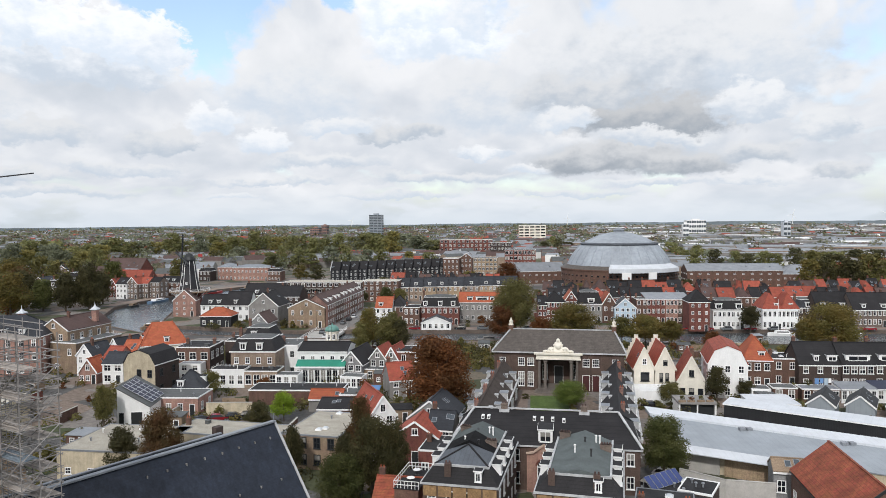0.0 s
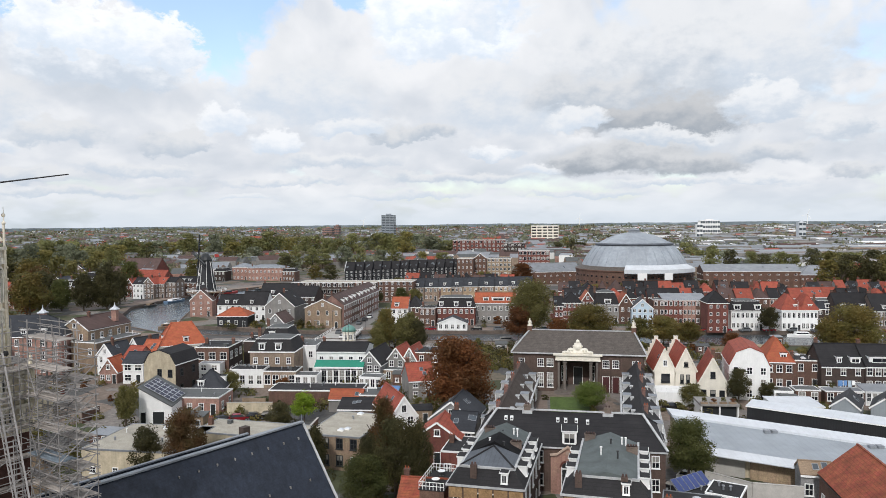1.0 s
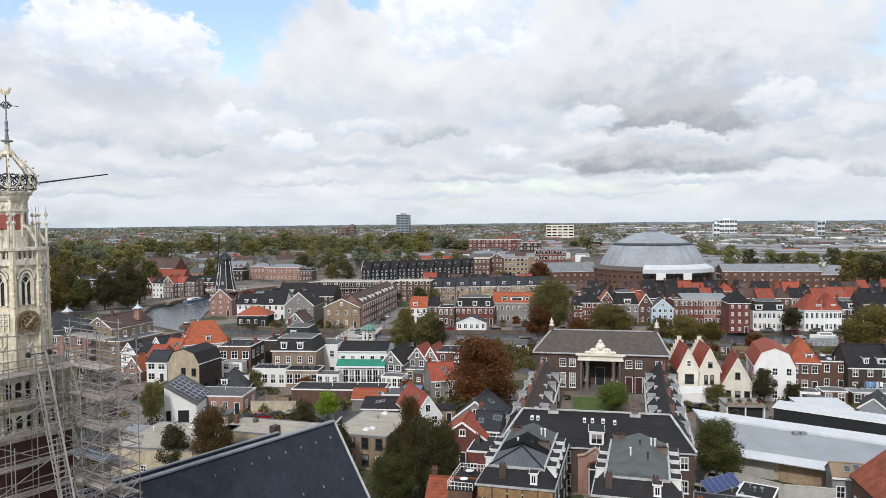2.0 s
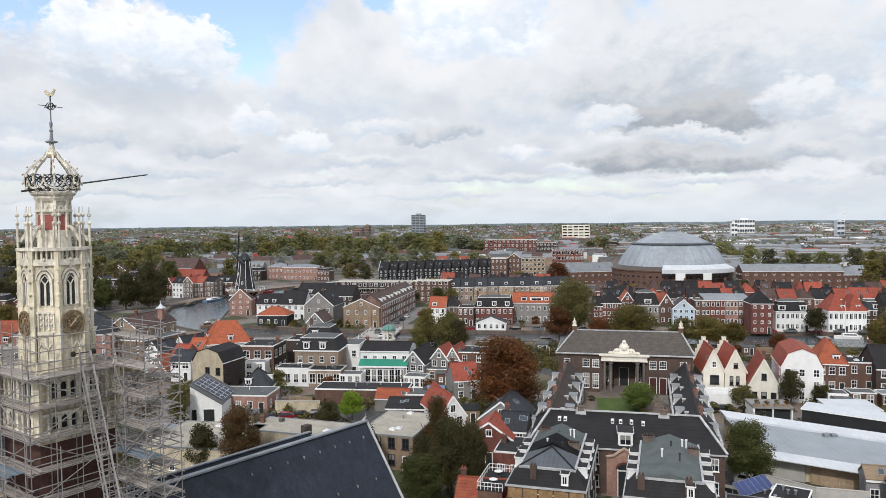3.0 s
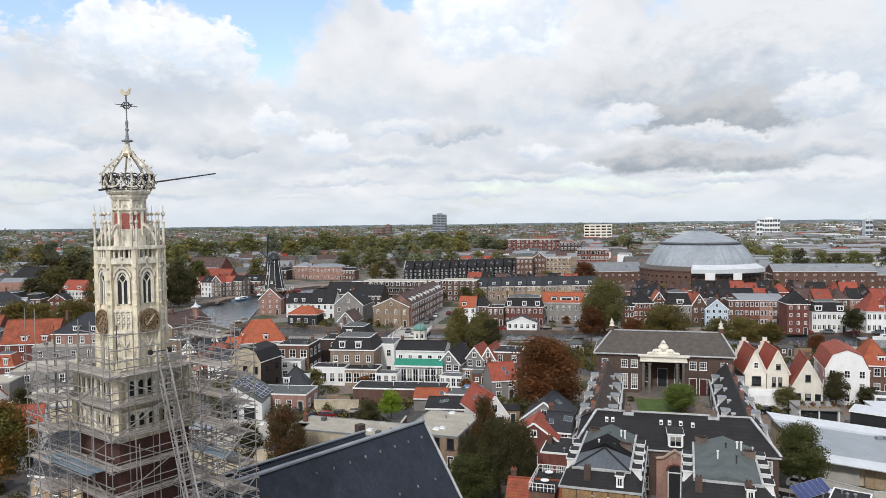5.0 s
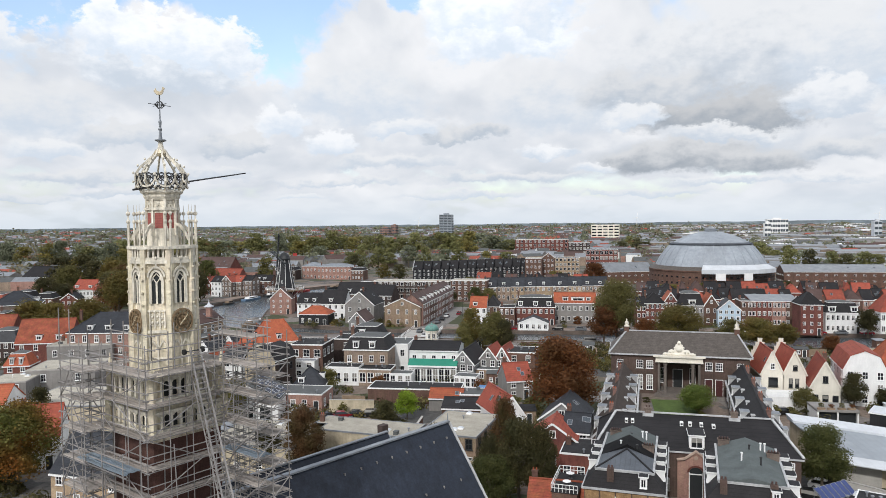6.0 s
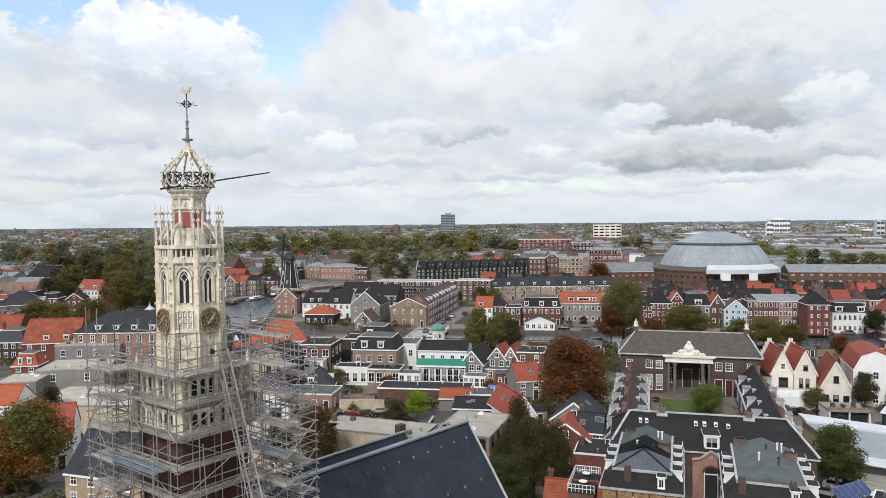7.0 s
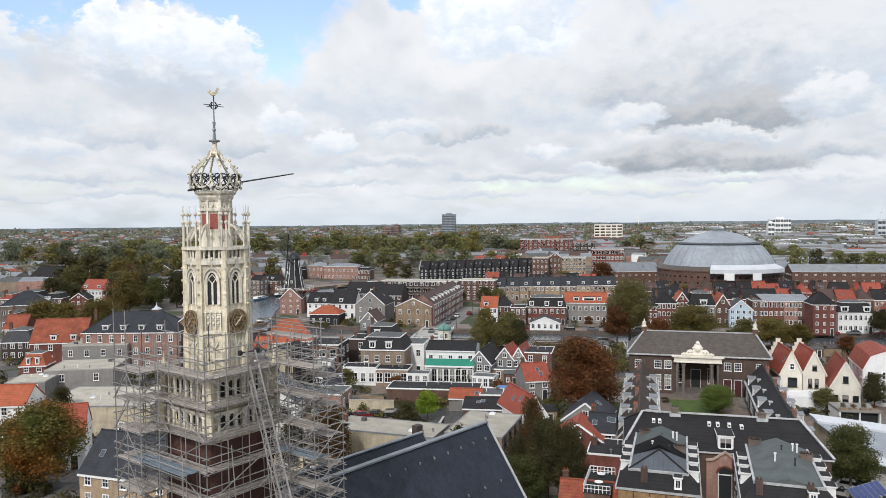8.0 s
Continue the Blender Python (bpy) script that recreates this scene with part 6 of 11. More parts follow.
def roof_terrace():
    t = thing("roof_terrace", pose(-4.6, 93.0, 0, 0, 0, -13), "flat brick annex with a white-railed roof terrace", "annex")
    bm = bmesh.new()
    box(bm, -1.6, 1.6, -3.5, 3.5, 0, 5.6)
    part("wall", bm, "brick_brown", t)
    bm = bmesh.new()
    box(bm, -1.7, 1.7, -3.6, 3.6, 5.6, 5.72)
    part("deck", bm, "bitumen", t)
    for a, b in (((-1.65, -3.55), (1.65, -3.55)), ((-1.65, -3.55), (-1.65, 3.55)), ((-1.65, 3.55), (1.65, 3.55))):
        n = 7
        bm = bmesh.new()
        for k in range(n + 1):
            x, y = a[0] + (b[0] - a[0]) * k / n, a[1] + (b[1] - a[1]) * k / n
            beam(bm, (x, y, 5.7), (x, y, 6.7), 0.06)
        for z in (6.2, 6.7):
            beam(bm, (*a, z), (*b, z), 0.07)
        part("railing", bm, "paint_white", t, "white painted railing")


def garden_table(x, y, z, mat):
    t = thing("garden_table", pose(x, y, z), "small round white garden table on a roof terrace", "table")
    bm = bmesh.new()
    tube(bm, (0, 0, 0.7), (0, 0, 0.74), 0.55, 0.55, 14)
    part("tabletop", bm, mat, t)
    bm = bmesh.new()
    tube(bm, (0, 0, 0), (0, 0, 0.7), 0.07, 0.05, 8)
    tube(bm, (0, 0, 0), (0, 0, 0.04), 0.3, 0.3, 10)
    part("leg", bm, "iron", t)


roof_terrace()
garden_table(-4.9, 91.6, 5.72, "paint_white")
garden_table(-4.2, 94.6, 5.72, "paint_white")


# ---- church tower ----
TX, TY = -37.9, 51.4
TURN = -76.9  # the way in which the octagon's nearest face looks


def oct_ring(r, z, off=0.0, n=8):
    return [(r * math.cos(radians(TURN + 22.5 + off + 360 / n * k)), r * math.sin(radians(TURN + 22.5 + off + 360 / n * k)), z) for k in range(n)]


def oct_body(bm, rows, mi=0):
    """Stacked octagon stages, (apothem, height) rows."""
    for (a, z0), (b, z1) in zip(rows, rows[1:]):
        if z1 - z0 > 0.001:
            k = 1 / math.cos(radians(22.5))
            hexa(bm, oct_ring(a * k, z0), oct_ring(b * k, z1), mi)


def face_pose(k, r, z):
    """On the octagon's face k, at r from the axis: x to the right seen from outside, -y outwards."""
    a = TURN + 45 * k
    return pose(r * math.cos(radians(a)), r * math.sin(radians(a)), z, 0, 0, a + 90)


def lancet_points(w, h):
    pts = [(-w / 2, 0), (w / 2, 0), (w / 2, h - w * 0.9)]
    for q in range(1, 6):
        a = q / 6 * 1.05
        pts.append((-w / 2 + w * math.cos(a), h - w * 0.9 + w * math.sin(a)))
    for q in range(5, 0, -1):
        a = q / 6 * 1.05
        pts.append((w / 2 - w * math.cos(a), h - w * 0.9 + w * math.sin(a)))
    pts.append((-w / 2, h - w * 0.9))
    return pts


def tower():
    t = thing("church_tower", pose(TX, TY, 0), "pale sandstone church tower with an openwork crown over a brick base", "tower")
    S = 2.75
    sq = [(S * math.sqrt(2) * math.cos(radians(TURN + 90 * k)), S * math.sqrt(2) * math.sin(radians(TURN + 90 * k))) for k in range(4)]

    def square(bm, s, z0, z1, mi=0):
        hexa(bm, [(x * s / S, y * s / S, z0) for x, y in sq], [(x * s / S, y * s / S, z1) for x, y in sq], mi)
    bm = bmesh.new()
    square(bm, 2.75, 0, 24.6)
    part("brick_shaft", bm, "tower_brick", t, "dark red brick lower shaft")
    bm = bmesh.new()
    square(bm, 2.85, 24.6, 25.0)
    square(bm, 2.98, 25.0, 25.3)
    square(bm, 2.85, 27.2, 27.5)
    part("stone_stage", bm, "stone", t)
    bm = bmesh.new()
    square(bm, 2.5, 25.3, 29.0)
    part("inner_wall", bm, "stone", t)
    # pierced galleries on the square stage
    for s, z0, z1 in ((2.95, 25.3, 26.8), (2.85, 27.5, 29.2)):
        for k in range(4):
            a, b = Vector((*sq[k], 0)) * (s / S), Vector((*sq[(k + 1) % 4], 0)) * (s / S)
            bm = bmesh.new()
            for q in range(9):
                p = a.lerp(b, q / 8)
                tube(bm, (p.x, p.y, z0), (p.x, p.y, z1 - 0.15), 0.13 if q % 4 else 0.2, n=6)
            beam(bm, (a.x, a.y, z1 - 0.1), (b.x, b.y, z1 - 0.1), 0.26, 0.2)
            beam(bm, (a.x, a.y, z0 + 0.06), (b.x, b.y, z0 + 0.06), 0.26, 0.12)
            for q in range(8):
                p, r = a.lerp(b, q / 8), a.lerp(b, (q + 1) / 8)
                mid = (p + r) / 2
                beam(bm, (p.x, p.y, z1 - 0.5), (mid.x, mid.y, z1 - 0.18), 0.1)
                beam(bm, (r.x, r.y, z1 - 0.5), (mid.x, mid.y, z1 - 0.18), 0.1)
            part("gallery", bm, "stone_pale", t, "pierced stone gallery")
            # the wall is solid; dark blocks paint the shade of openings between the posts
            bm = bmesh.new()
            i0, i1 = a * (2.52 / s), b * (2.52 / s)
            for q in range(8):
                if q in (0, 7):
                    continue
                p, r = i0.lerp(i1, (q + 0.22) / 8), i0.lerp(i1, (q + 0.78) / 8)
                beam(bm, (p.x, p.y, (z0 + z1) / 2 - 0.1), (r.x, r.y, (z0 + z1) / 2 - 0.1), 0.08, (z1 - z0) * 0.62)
            part("gallery_opening", bm, "paint_dark", t, "dark blocks painted as shaded openings behind the gallery")
        for k in range(4):
            bm = bmesh.new()
            x, y = sq[k][0] * s / S, sq[k][1] * s / S
            beam(bm, (x, y, z0 - 0.2), (x, y, z1 + 0.3), 0.42)
            tube(bm, (x, y, z1 + 0.3), (x, y, z1 + 1.3), 0.2, 0.03, 6)
            part("corner_pier", bm, "stone", t)
    # tall octagon
    A = 2.2
    bm = bmesh.new()
    oct_body(bm, [(A, 29.0), (A, 37.3)])
    part("octagon", bm, "stone", t, "tall octagonal sandstone stage")
    bm = bmesh.new()
    for z0, z1, a in ((29.0, 29.35, 2.5), (32.15, 32.35, 2.36), (33.7, 33.85, 2.3), (37.2, 37.45, 2.42), (38.25, 38.45, 2.52)):
        oct_body(bm, [(a, z0), (a, z1)])
    part("string_course", bm, "stone_pale", t)
    k8 = 1 / math.cos(radians(22.5))
    for k in range(8):
        a = radians(TURN + 22.5 + 45 * k)
        # corner buttress, stepped, and its pinnacle
        bm = bmesh.new()
        for z0, z1, r, w in ((29.0, 32.2, 2.46, 0.46), (32.2, 36.0, 2.42, 0.40), (36.0, 38.4, 2.44, 0.36)):
            beam(bm, (r * math.cos(a), r * math.sin(a), z0), (r * math.cos(a), r * math.sin(a), z1), w)
        for z in (34.2, 35.1, 36.0, 36.9):
            ball(bm, (2.7 * math.cos(a), 2.7 * math.sin(a), z), 0.11, 6)
        part("buttress", bm, "stone", t)
        bm = bmesh.new()
        for da in (-0.07, 0.07):
            x, y = 2.56 * math.cos(a + da), 2.56 * math.sin(a + da)
            beam(bm, (x, y, 38.4), (x, y, 40.2), 0.12)
            tube(bm, (x, y, 40.2), (x, y, 41.5), 0.04, 0.015, 6)
            ball(bm, (x, y, 40.85), 0.15, 7)
            ball(bm, (x, y, 40.25), 0.16, 6)
        # flying arch to the drum
        prev = Vector((2.4 * math.cos(a), 2.4 * math.sin(a), 38.9))
        for q in range(1, 6):
            f = q / 5
            r = 2.4 - 1.1 * f
            p = Vector((r * math.cos(a), r * math.sin(a), 38.9 + 1.15 * math.sin(f * 1.57)))
            beam(bm, prev, p, 0.14, 0.2)
            prev = p
        part("pinnacle", bm, "stone_pale", t, "pair of pale stone pinnacles with a flying arch")
        # parapet between the corners
        b = radians(TURN + 22.5 + 45 * (k + 1))
        p0, p1 = Vector((2.45 * math.cos(a), 2.45 * math.sin(a), 0)), Vector((2.45 * math.cos(b), 2.45 * math.sin(b), 0))
        bm = bmesh.new()
        for q in range(1, 5):
            p = p0.lerp(p1, q / 5)
            beam(bm, (p.x, p.y, 37.45), (p.x, p.y, 38.3), 0.13)
        beam(bm, (p0.x, p0.y, 37.55), (p1.x, p1.y, 37.55), 0.2, 0.2)
        part("parapet", bm, "stone_pale", t, "pierced stone parapet")
        # lancet window with tracery
        fp = face_pose(k, A, 34.3)
        w, h = 0.92, 2.5
        # a dark solid fills the lancet, its colour standing for the unlit void
        bm = bmesh.new()
        pts = lancet_points(w, h)
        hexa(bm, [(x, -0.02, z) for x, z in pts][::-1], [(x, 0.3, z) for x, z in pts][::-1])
        win = part("window", bm, "paint_dark", t, "tall lancet opening filled dark for its unlit inside", at=fp)
        bm = bmesh.new()
        for (x0, z0), (x1, z1) in zip(pts[1:], pts[2:] + pts[:1]):
            beam(bm, (x0, -0.1, z0), (x1, -0.1, z1), 0.2, 0.17)
        box(bm, -0.07, 0.07, -0.12, 0, 0, h - 0.95)
        for s in (-1, 1):
            beam(bm, (0, -0.08, h - 1.0), (s * 0.3, -0.08, h - 0.6), 0.07)
            beam(bm, (s * w / 2, -0.08, h - 1.1), (s * 0.28, -0.08, h - 0.65), 0.07)
        beam(bm, (-0.28, -0.08, h - 0.62), (0, -0.08, h - 0.3), 0.07)
        beam(bm, (0.28, -0.08, h - 0.62), (0, -0.08, h - 0.3), 0.07)
        part("tracery", bm, "stone_pale", win)
        # hood mould with crockets
        bm = bmesh.new()
        hood = [(x * 1.35, z + 0.25) for x, z in pts[2:] if z > h - 1.3]
        for (x0, z0), (x1, z1) in zip(hood, hood[1:]):
            beam(bm, (x0, -0.14, z0), (x1, -0.14, z1), 0.16, 0.14)
        beam(bm, (0, -0.15, h + 0.2), (0, -0.15, h + 0.75), 0.14)
        ball(bm, (0, -0.16, h + 0.8), 0.14, 6)
        part("hood_mould", bm, "stone_pale", win)
        # blind tracery panel or clock below
        bm = bmesh.new()
        fp2 = face_pose(k, A, 29.5)
        for x in (-0.65, 0, 0.65):
            box(bm, x - 0.06, x + 0.06, -0.1, 0.05, 0, 2.5)
        for s in (-1, 1):
            beam(bm, (s * 0.75, -0.05, 1.5), (s * 0.38, -0.05, 2.1), 0.1)
            beam(bm, (0, -0.05, 1.5), (s * 0.38, -0.05, 2.1), 0.1)
        box(bm, -0.9, 0.9, -0.08, 0.05, 0.75, 0.87)
        part("blind_tracery", bm, "stone_pale", t, at=fp2)
        if k % 2:
            bm = bmesh.new()
            n = 24
            for r, w in ((0.86, 0.13), (0.55, 0.09)):
                for q in range(n):
                    u, v = 2 * math.pi * q / n, 2 * math.pi * (q + 1) / n
                    beam(bm, (r * math.cos(u), -0.3, r * math.sin(u)), (r * math.cos(v), -0.3, r * math.sin(v)), w, w)
            for q in range(12):
                u = 2 * math.pi * q / 12
                beam(bm, (0.55 * math.cos(u), -0.3, 0.55 * math.sin(u)), (0.86 * math.cos(u), -0.3, 0.86 * math.sin(u)), 0.12, 0.08)
            for q in range(4):
                u = 2 * math.pi * q / 4
                beam(bm, (0, -0.25, 0), (0.55 * math.cos(u), -0.25, 0.55 * math.sin(u)), 0.07)
            tube(bm, (0, -0.1, 0), (0, -0.2, 0), 0.52, 0.5, 20)
            for q in range(7):
                u = 2 * math.pi * q / 7
                ball(bm, (0.3 * math.cos(u), -0.24, 0.3 * math.sin(u)), 0.13, 6)
            clock = part("clock", bm, "bronze", t, "openwork bronze clock dial", at=face_pose(k, A, 32.98))
            bm = bmesh.new()
            beam(bm, (-0.1, -0.42, -0.12), (0.38, -0.42, 0.42), 0.08, 0.04)
            beam(bm, (0.08, -0.42, 0.1), (-0.3, -0.42, -0.28), 0.1, 0.04)
            part("clock_hand", bm, "gilt", clock)
        else:
            bm = bmesh.new()
            for x in (-0.56, -0.19, 0.19, 0.56):
                box(bm, x - 0.05, x + 0.05, -0.14, 0.05, 0, 1.15)
                ball(bm, (x, -0.12, 1.2), 0.09, 6)
            for z in (0.2, 0.65, 1.0):
                box(bm, -0.6, 0.6, -0.07, 0.05, z, z + 0.07)
            for x in (-0.38, 0, 0.38):
                for z in (0.42, 0.85):
                    ball(bm, (x, -0.06, z), 0.12, 6)
            part("relief", bm, "stone_pale", t, at=face_pose(k, A, 32.5))
    # drum with red louvres
    bm = bmesh.new()
    oct_body(bm, [(1.24, 38.4), (1.18, 39.4), (1.14, 42.0)])
    oct_body(bm, [(1.35, 41.1), (1.35, 41.3)])
    oct_body(bm, [(1.25, 41.85), (1.42, 42.1), (1.42, 42.3)])
    part("drum", bm, "stone_pale", t, "slender octagonal stone drum")
    for k in range(8):
        bm = bmesh.new()
        box(bm, -0.33, 0.33, -0.03, 0.2, 0, 1.15)
        part("louvre", bm, "louvre_red", t, "faded red louvred opening", at=face_pose(k, 1.16, 39.75))
        bm = bmesh.new()
        a = radians(TURN + 22.5 + 45 * k)
        beam(bm, (1.32 * math.cos(a), 1.32 * math.sin(a), 39.2), (1.28 * math.cos(a), 1.28 * math.sin(a), 42.0), 0.2)
        part("drum_shaft", bm, "stone_pale", t)
        bm = bmesh.new()
        beam(bm, (-0.4, -0.06, 1.3), (0, -0.06, 1.85), 0.1)
        beam(bm, (0.4, -0.06, 1.3), (0, -0.06, 1.85), 0.1)
        part("drum_gable", bm, "stone_pale", t, at=face_pose(k, 1.16, 39.75))
    # open crown
    prof = [(1.35, 42.3), (1.72, 42.75), (1.95, 43.3), (1.9, 43.8), (1.55, 44.3), (1.05, 44.75), (0.6, 45.15), (0.3, 45.6)]
    for k in range(8):
        a = radians(TURN + 22.5 + 45 * k)
        bm = bmesh.new()
        for (r0, z0), (r1, z1) in zip(prof, prof[1:]):
            beam(bm, (r0 * math.cos(a), r0 * math.sin(a), z0), (r1 * math.cos(a), r1 * math.sin(a), z1), 0.13, 0.17)
        for r, z in ((2.1, 43.2), (2.08, 43.85), (1.75, 44.4), (1.22, 44.9)):
            ball(bm, (r * math.cos(a), r * math.sin(a), z), 0.1, 6)
        part("crown_rib", bm, "stone_pale", t, "curved stone crown rib with crockets")
        # iron tracery between the ribs
        b = radians(TURN + 22.5 + 45 * (k + 1))
        bm = bmesh.new()
        for z, r in ((42.75, 1.72), (43.75, 1.93)):
            for q in range(4):
                u, v = a + (b - a) * q / 4, a + (b - a) * (q + 1) / 4
                tube(bm, (r * math.cos(u), r * math.sin(u), z), (r * math.cos(v), r * math.sin(v), z), 0.03, n=5)
        ring = []
        for q in range(13):
            u = 2 * math.pi * q / 12
            g = (a + b) / 2 + 0.26 * math.cos(u)
            z = 43.25 + 0.48 * math.sin(u)
            r = 1.93
            ring.append((r * math.cos(g), r * math.sin(g), z))
        for p, q in zip(ring, ring[1:]):
            tube(bm, p, q, 0.035, n=5)
        for q in range(3):
            g = a + (b - a) * (q + 0.5) / 3
            ring = [(1.9 * math.cos(g + 0.1 * math.cos(u * 0.785)), 1.9 * math.sin(g + 0.1 * math.cos(u * 0.785)), 43.62 + 0.2 * math.sin(u * 0.785)) for u in range(9)]
            for p0, p1 in zip(ring, ring[1:]):
                tube(bm, p0, p1, 0.035, n=4)
        for s0, s1 in ((a, b), (b, a)):
            tube(bm, (1.74 * math.cos(s0), 1.74 * math.sin(s0), 42.75), (1.93 * math.cos(s1), 1.93 * math.sin(s1), 43.75), 0.04, n=5)
        st = bmesh.new()
        for e0, e1, mid in ((a, b, (a + b) / 2),):
            arch = [(e0 + (mid - e0) * math.sin(q / 5 * 1.57), 42.8 + 0.75 * (1 - math.cos(q / 5 * 1.57))) for q in range(6)]
            arch += [(e1 - (e1 - mid) * math.sin(q / 5 * 1.57), 42.8 + 0.75 * (1 - math.cos(q / 5 * 1.57))) for q in range(4, -1, -1)]
            for (g0, z0), (g1, z1) in zip(arch, arch[1:]):
                beam(st, (1.9 * math.cos(g0), 1.9 * math.sin(g0), z0), (1.9 * math.cos(g1), 1.9 * math.sin(g1), z1), 0.1)
            ball(st, (2.0 * math.cos(mid), 2.0 * math.sin(mid), 43.7), 0.13, 6)
            ball(st, (1.98 * math.cos(mid), 1.98 * math.sin(mid), 42.8), 0.12, 6)
        part("crown_arch", st, "stone_pale", t, "small stone arch between the crown ribs")
        part("crown_tracery", bm, "iron", t, "dark iron tracery")
    bm = bmesh.new()
    oct_body(bm, [(1.4, 42.3), (1.52, 42.42), (1.52, 42.52), (1.3, 42.6)])
    part("crown_base", bm, "stone_pale", t)
    bm = bmesh.new()
    lathe(bm, [(0.42, 45.15), (0.5, 45.35), (0.42, 45.55)], 12)
    part("crown_collar", bm, "gilt", t, "gilt collar")
    bm = bmesh.new()
    lathe(bm, [(0.15, 46.2), (0.42, 46.28), (0.42, 46.36), (0.14, 46.42), (0.09, 47.0), (0.14, 47.15), (0.08, 47.3), (0.12, 47.7), (0.05, 47.9), (0.035, 49.6)], 10)
    part("spire_mast", bm, "lead", t, "lead-clad mast")
    bm = bmesh.new()
    lathe(bm, [(0.34, 45.4), (0.22, 45.8), (0.15, 46.25)], 8)
    part("spire_foot", bm, "stone_pale", t)
    bm = bmesh.new()
    u = Vector((math.cos(radians(TURN + 45)), math.sin(radians(TURN + 45)), 0))
    v = Vector((-u.y, u.x, 0))
    for w in (u, v):
        beam(bm, Vector((0, 0, 48.95)) - w * 0.9, Vector((0, 0, 48.95)) + w * 0.9, 0.04)
        for s in (-1, 1):
            beam(bm, Vector((0, 0, 48.7)) + w * s * 0.15, Vector((0, 0, 49.0)) + w * s * 0.4, 0.05)
            beam(bm, Vector((0, 0, 49.2)) + w * s * 0.15, Vector((0, 0, 48.9)) + w * s * 0.4, 0.05)
    beam(bm, (0, 0, 48.4), (0, 0, 49.7), 0.07)
    part("cross", bm, "iron", t, "wrought iron cross")
    bm = bmesh.new()
    w = Vector((0.92, 0.39, 0))
    outline = [(a * 0.8, b * 0.8) for a, b in [(-0.5, 0.15), (-0.32, 0.42), (-0.2, 0.18), (0.05, 0.1), (0.22, 0.28), (0.26, 0.5), (0.36, 0.55), (0.5, 0.42), (0.4, 0.3), (0.36, 0.05), (0.15, -0.2), (-0.2, -0.2), (-0.4, -0.02)]]
    side = Vector((-0.39, 0.92, 0)) * 0.06
    hexa(bm, [w * x + Vector((0, 0, 49.85 + z)) - side for x, z in outline], [w * x + Vector((0, 0, 49.85 + z)) + side for x, z in outline])
    part("weathercock", bm, "gilt", t, "gilt weathercock")
    # the octagon and the crown taper a little against the square stage
    for ob in t.children:
        kind = ob.name.split(".")[0]
        if kind in ("octagon", "string_course", "buttress", "pinnacle", "parapet", "window", "blind_tracery", "clock", "relief", "crown_rib", "crown_arch", "crown_tracery", "crown_base"):
            k = 0.93
        elif kind in ("drum", "louvre", "drum_shaft", "drum_gable"):
            k = 0.86
        else:
            continue
        ob.matrix_basis = Matrix.Diagonal((k, k, 1, 1)) @ ob.matrix_basis


tower()



# ---- houses ----
# quarter between the church and the river
house(-120.6, 184.6, 5, 26.0, 13, 10.5, 15.5, "hip", "brick_rose", "slate", 3, 8, label="long three-storey pink brick building with a hipped slate roof", dormers=((-7,1.5),(-2,1.5),(3,1.5),(8,1.5)), sides="r", name="large_house", category="building", win=(1.1,1.9))
house(-107.6, 192.2, -14, 9.0, 17, 11.2, 14.2, "front", "brick_umber", "tile_brown", 3, 2, label="grey-brown brick wing with a brown tiled gable roof", sides="r", chimneys=1, name="wing_building", category="building", door=False)
house(-103.2, 188.6, -16, 8.6, 17, 8.2, 8.4, "flat", "brick_umber", "roof_felt_grey", 2, 2, label="flat-roofed grey brick annex with a white roof edge", chimneys=0, skip=(("f", 1, 0), ("f", 0, 1)), name="annex", category="building", door=False)
house(-76.2, 189.6, 27, 11.5, 11, 7.4, 13.0, "hip", "plaster_cream", "tile_orange", 2, 4, label='cream house under a steep bright orange hipped roof', dormers=((0.6, 1.3), (-0.4, 2.2, 'l')), chimneys=0, hip_in=3.2, sides='l')
house(-90.2, 190.0, -28, 5.6, 8, 5.6, 9.0, "front", "plaster_white", "slate", 2, 2, label='small white gabled house with panels on a dark roof', chimneys=0)
house(-95.4, 184.6, -24, 6.0, 7, 5.4, 8.4, "front", "plaster_white", "slate", 2, 2, label='low white house with a grey slate roof', chimneys=1)
house(-83.6, 175.2, -4, 5.4, 7, 5.2, 7.4, "side", "plaster_white", "slate", 2, 2, label='small white row house with wide windows and a dark roof', win=(1.8, 1.6), chimneys=0)
house(-71.4, 162.5, -14, 8.5, 9, 7.4, 10.8, "gambrel", "plaster_ochre", "tile_dark", 2, 3, skip=(('f', 0, 0), ('f', 0, 1), ('f', 0, 2), ('f', 1, 0)), frame_mat='paint_dark', side_wall='brick_dark', label='weathered ochre house with a dark gambrel roof', sides='r', chimneys=0, door=False)
house(-65.6, 181.2, -2, 8.8, 10.5, 8.0, 8.2, "flat", "brick_brown", "bitumen", 2, 3, label='brown brick house with a flat dark roof and white windows', chimneys=2, sides='r', side_wall='brick_dark', win=(1.7, 1.9))
house(-58.6, 196.5, -2, 7.0, 9, 7.0, 7.2, "flat", "brick_dark", "bitumen", 2, 1, label='dark brick house with a flat roof', chimneys=1, sides='r')
house(-57.7, 155.4, 6, 7.0, 7, 3.2, 7.0, "hip", "board_grey", "slate", 1, 2, label='small house under a steep grey slate roof with two dormers', chimneys=0, dormers=((-1.6, 1.4), (1.6, 1.4, 'r')))
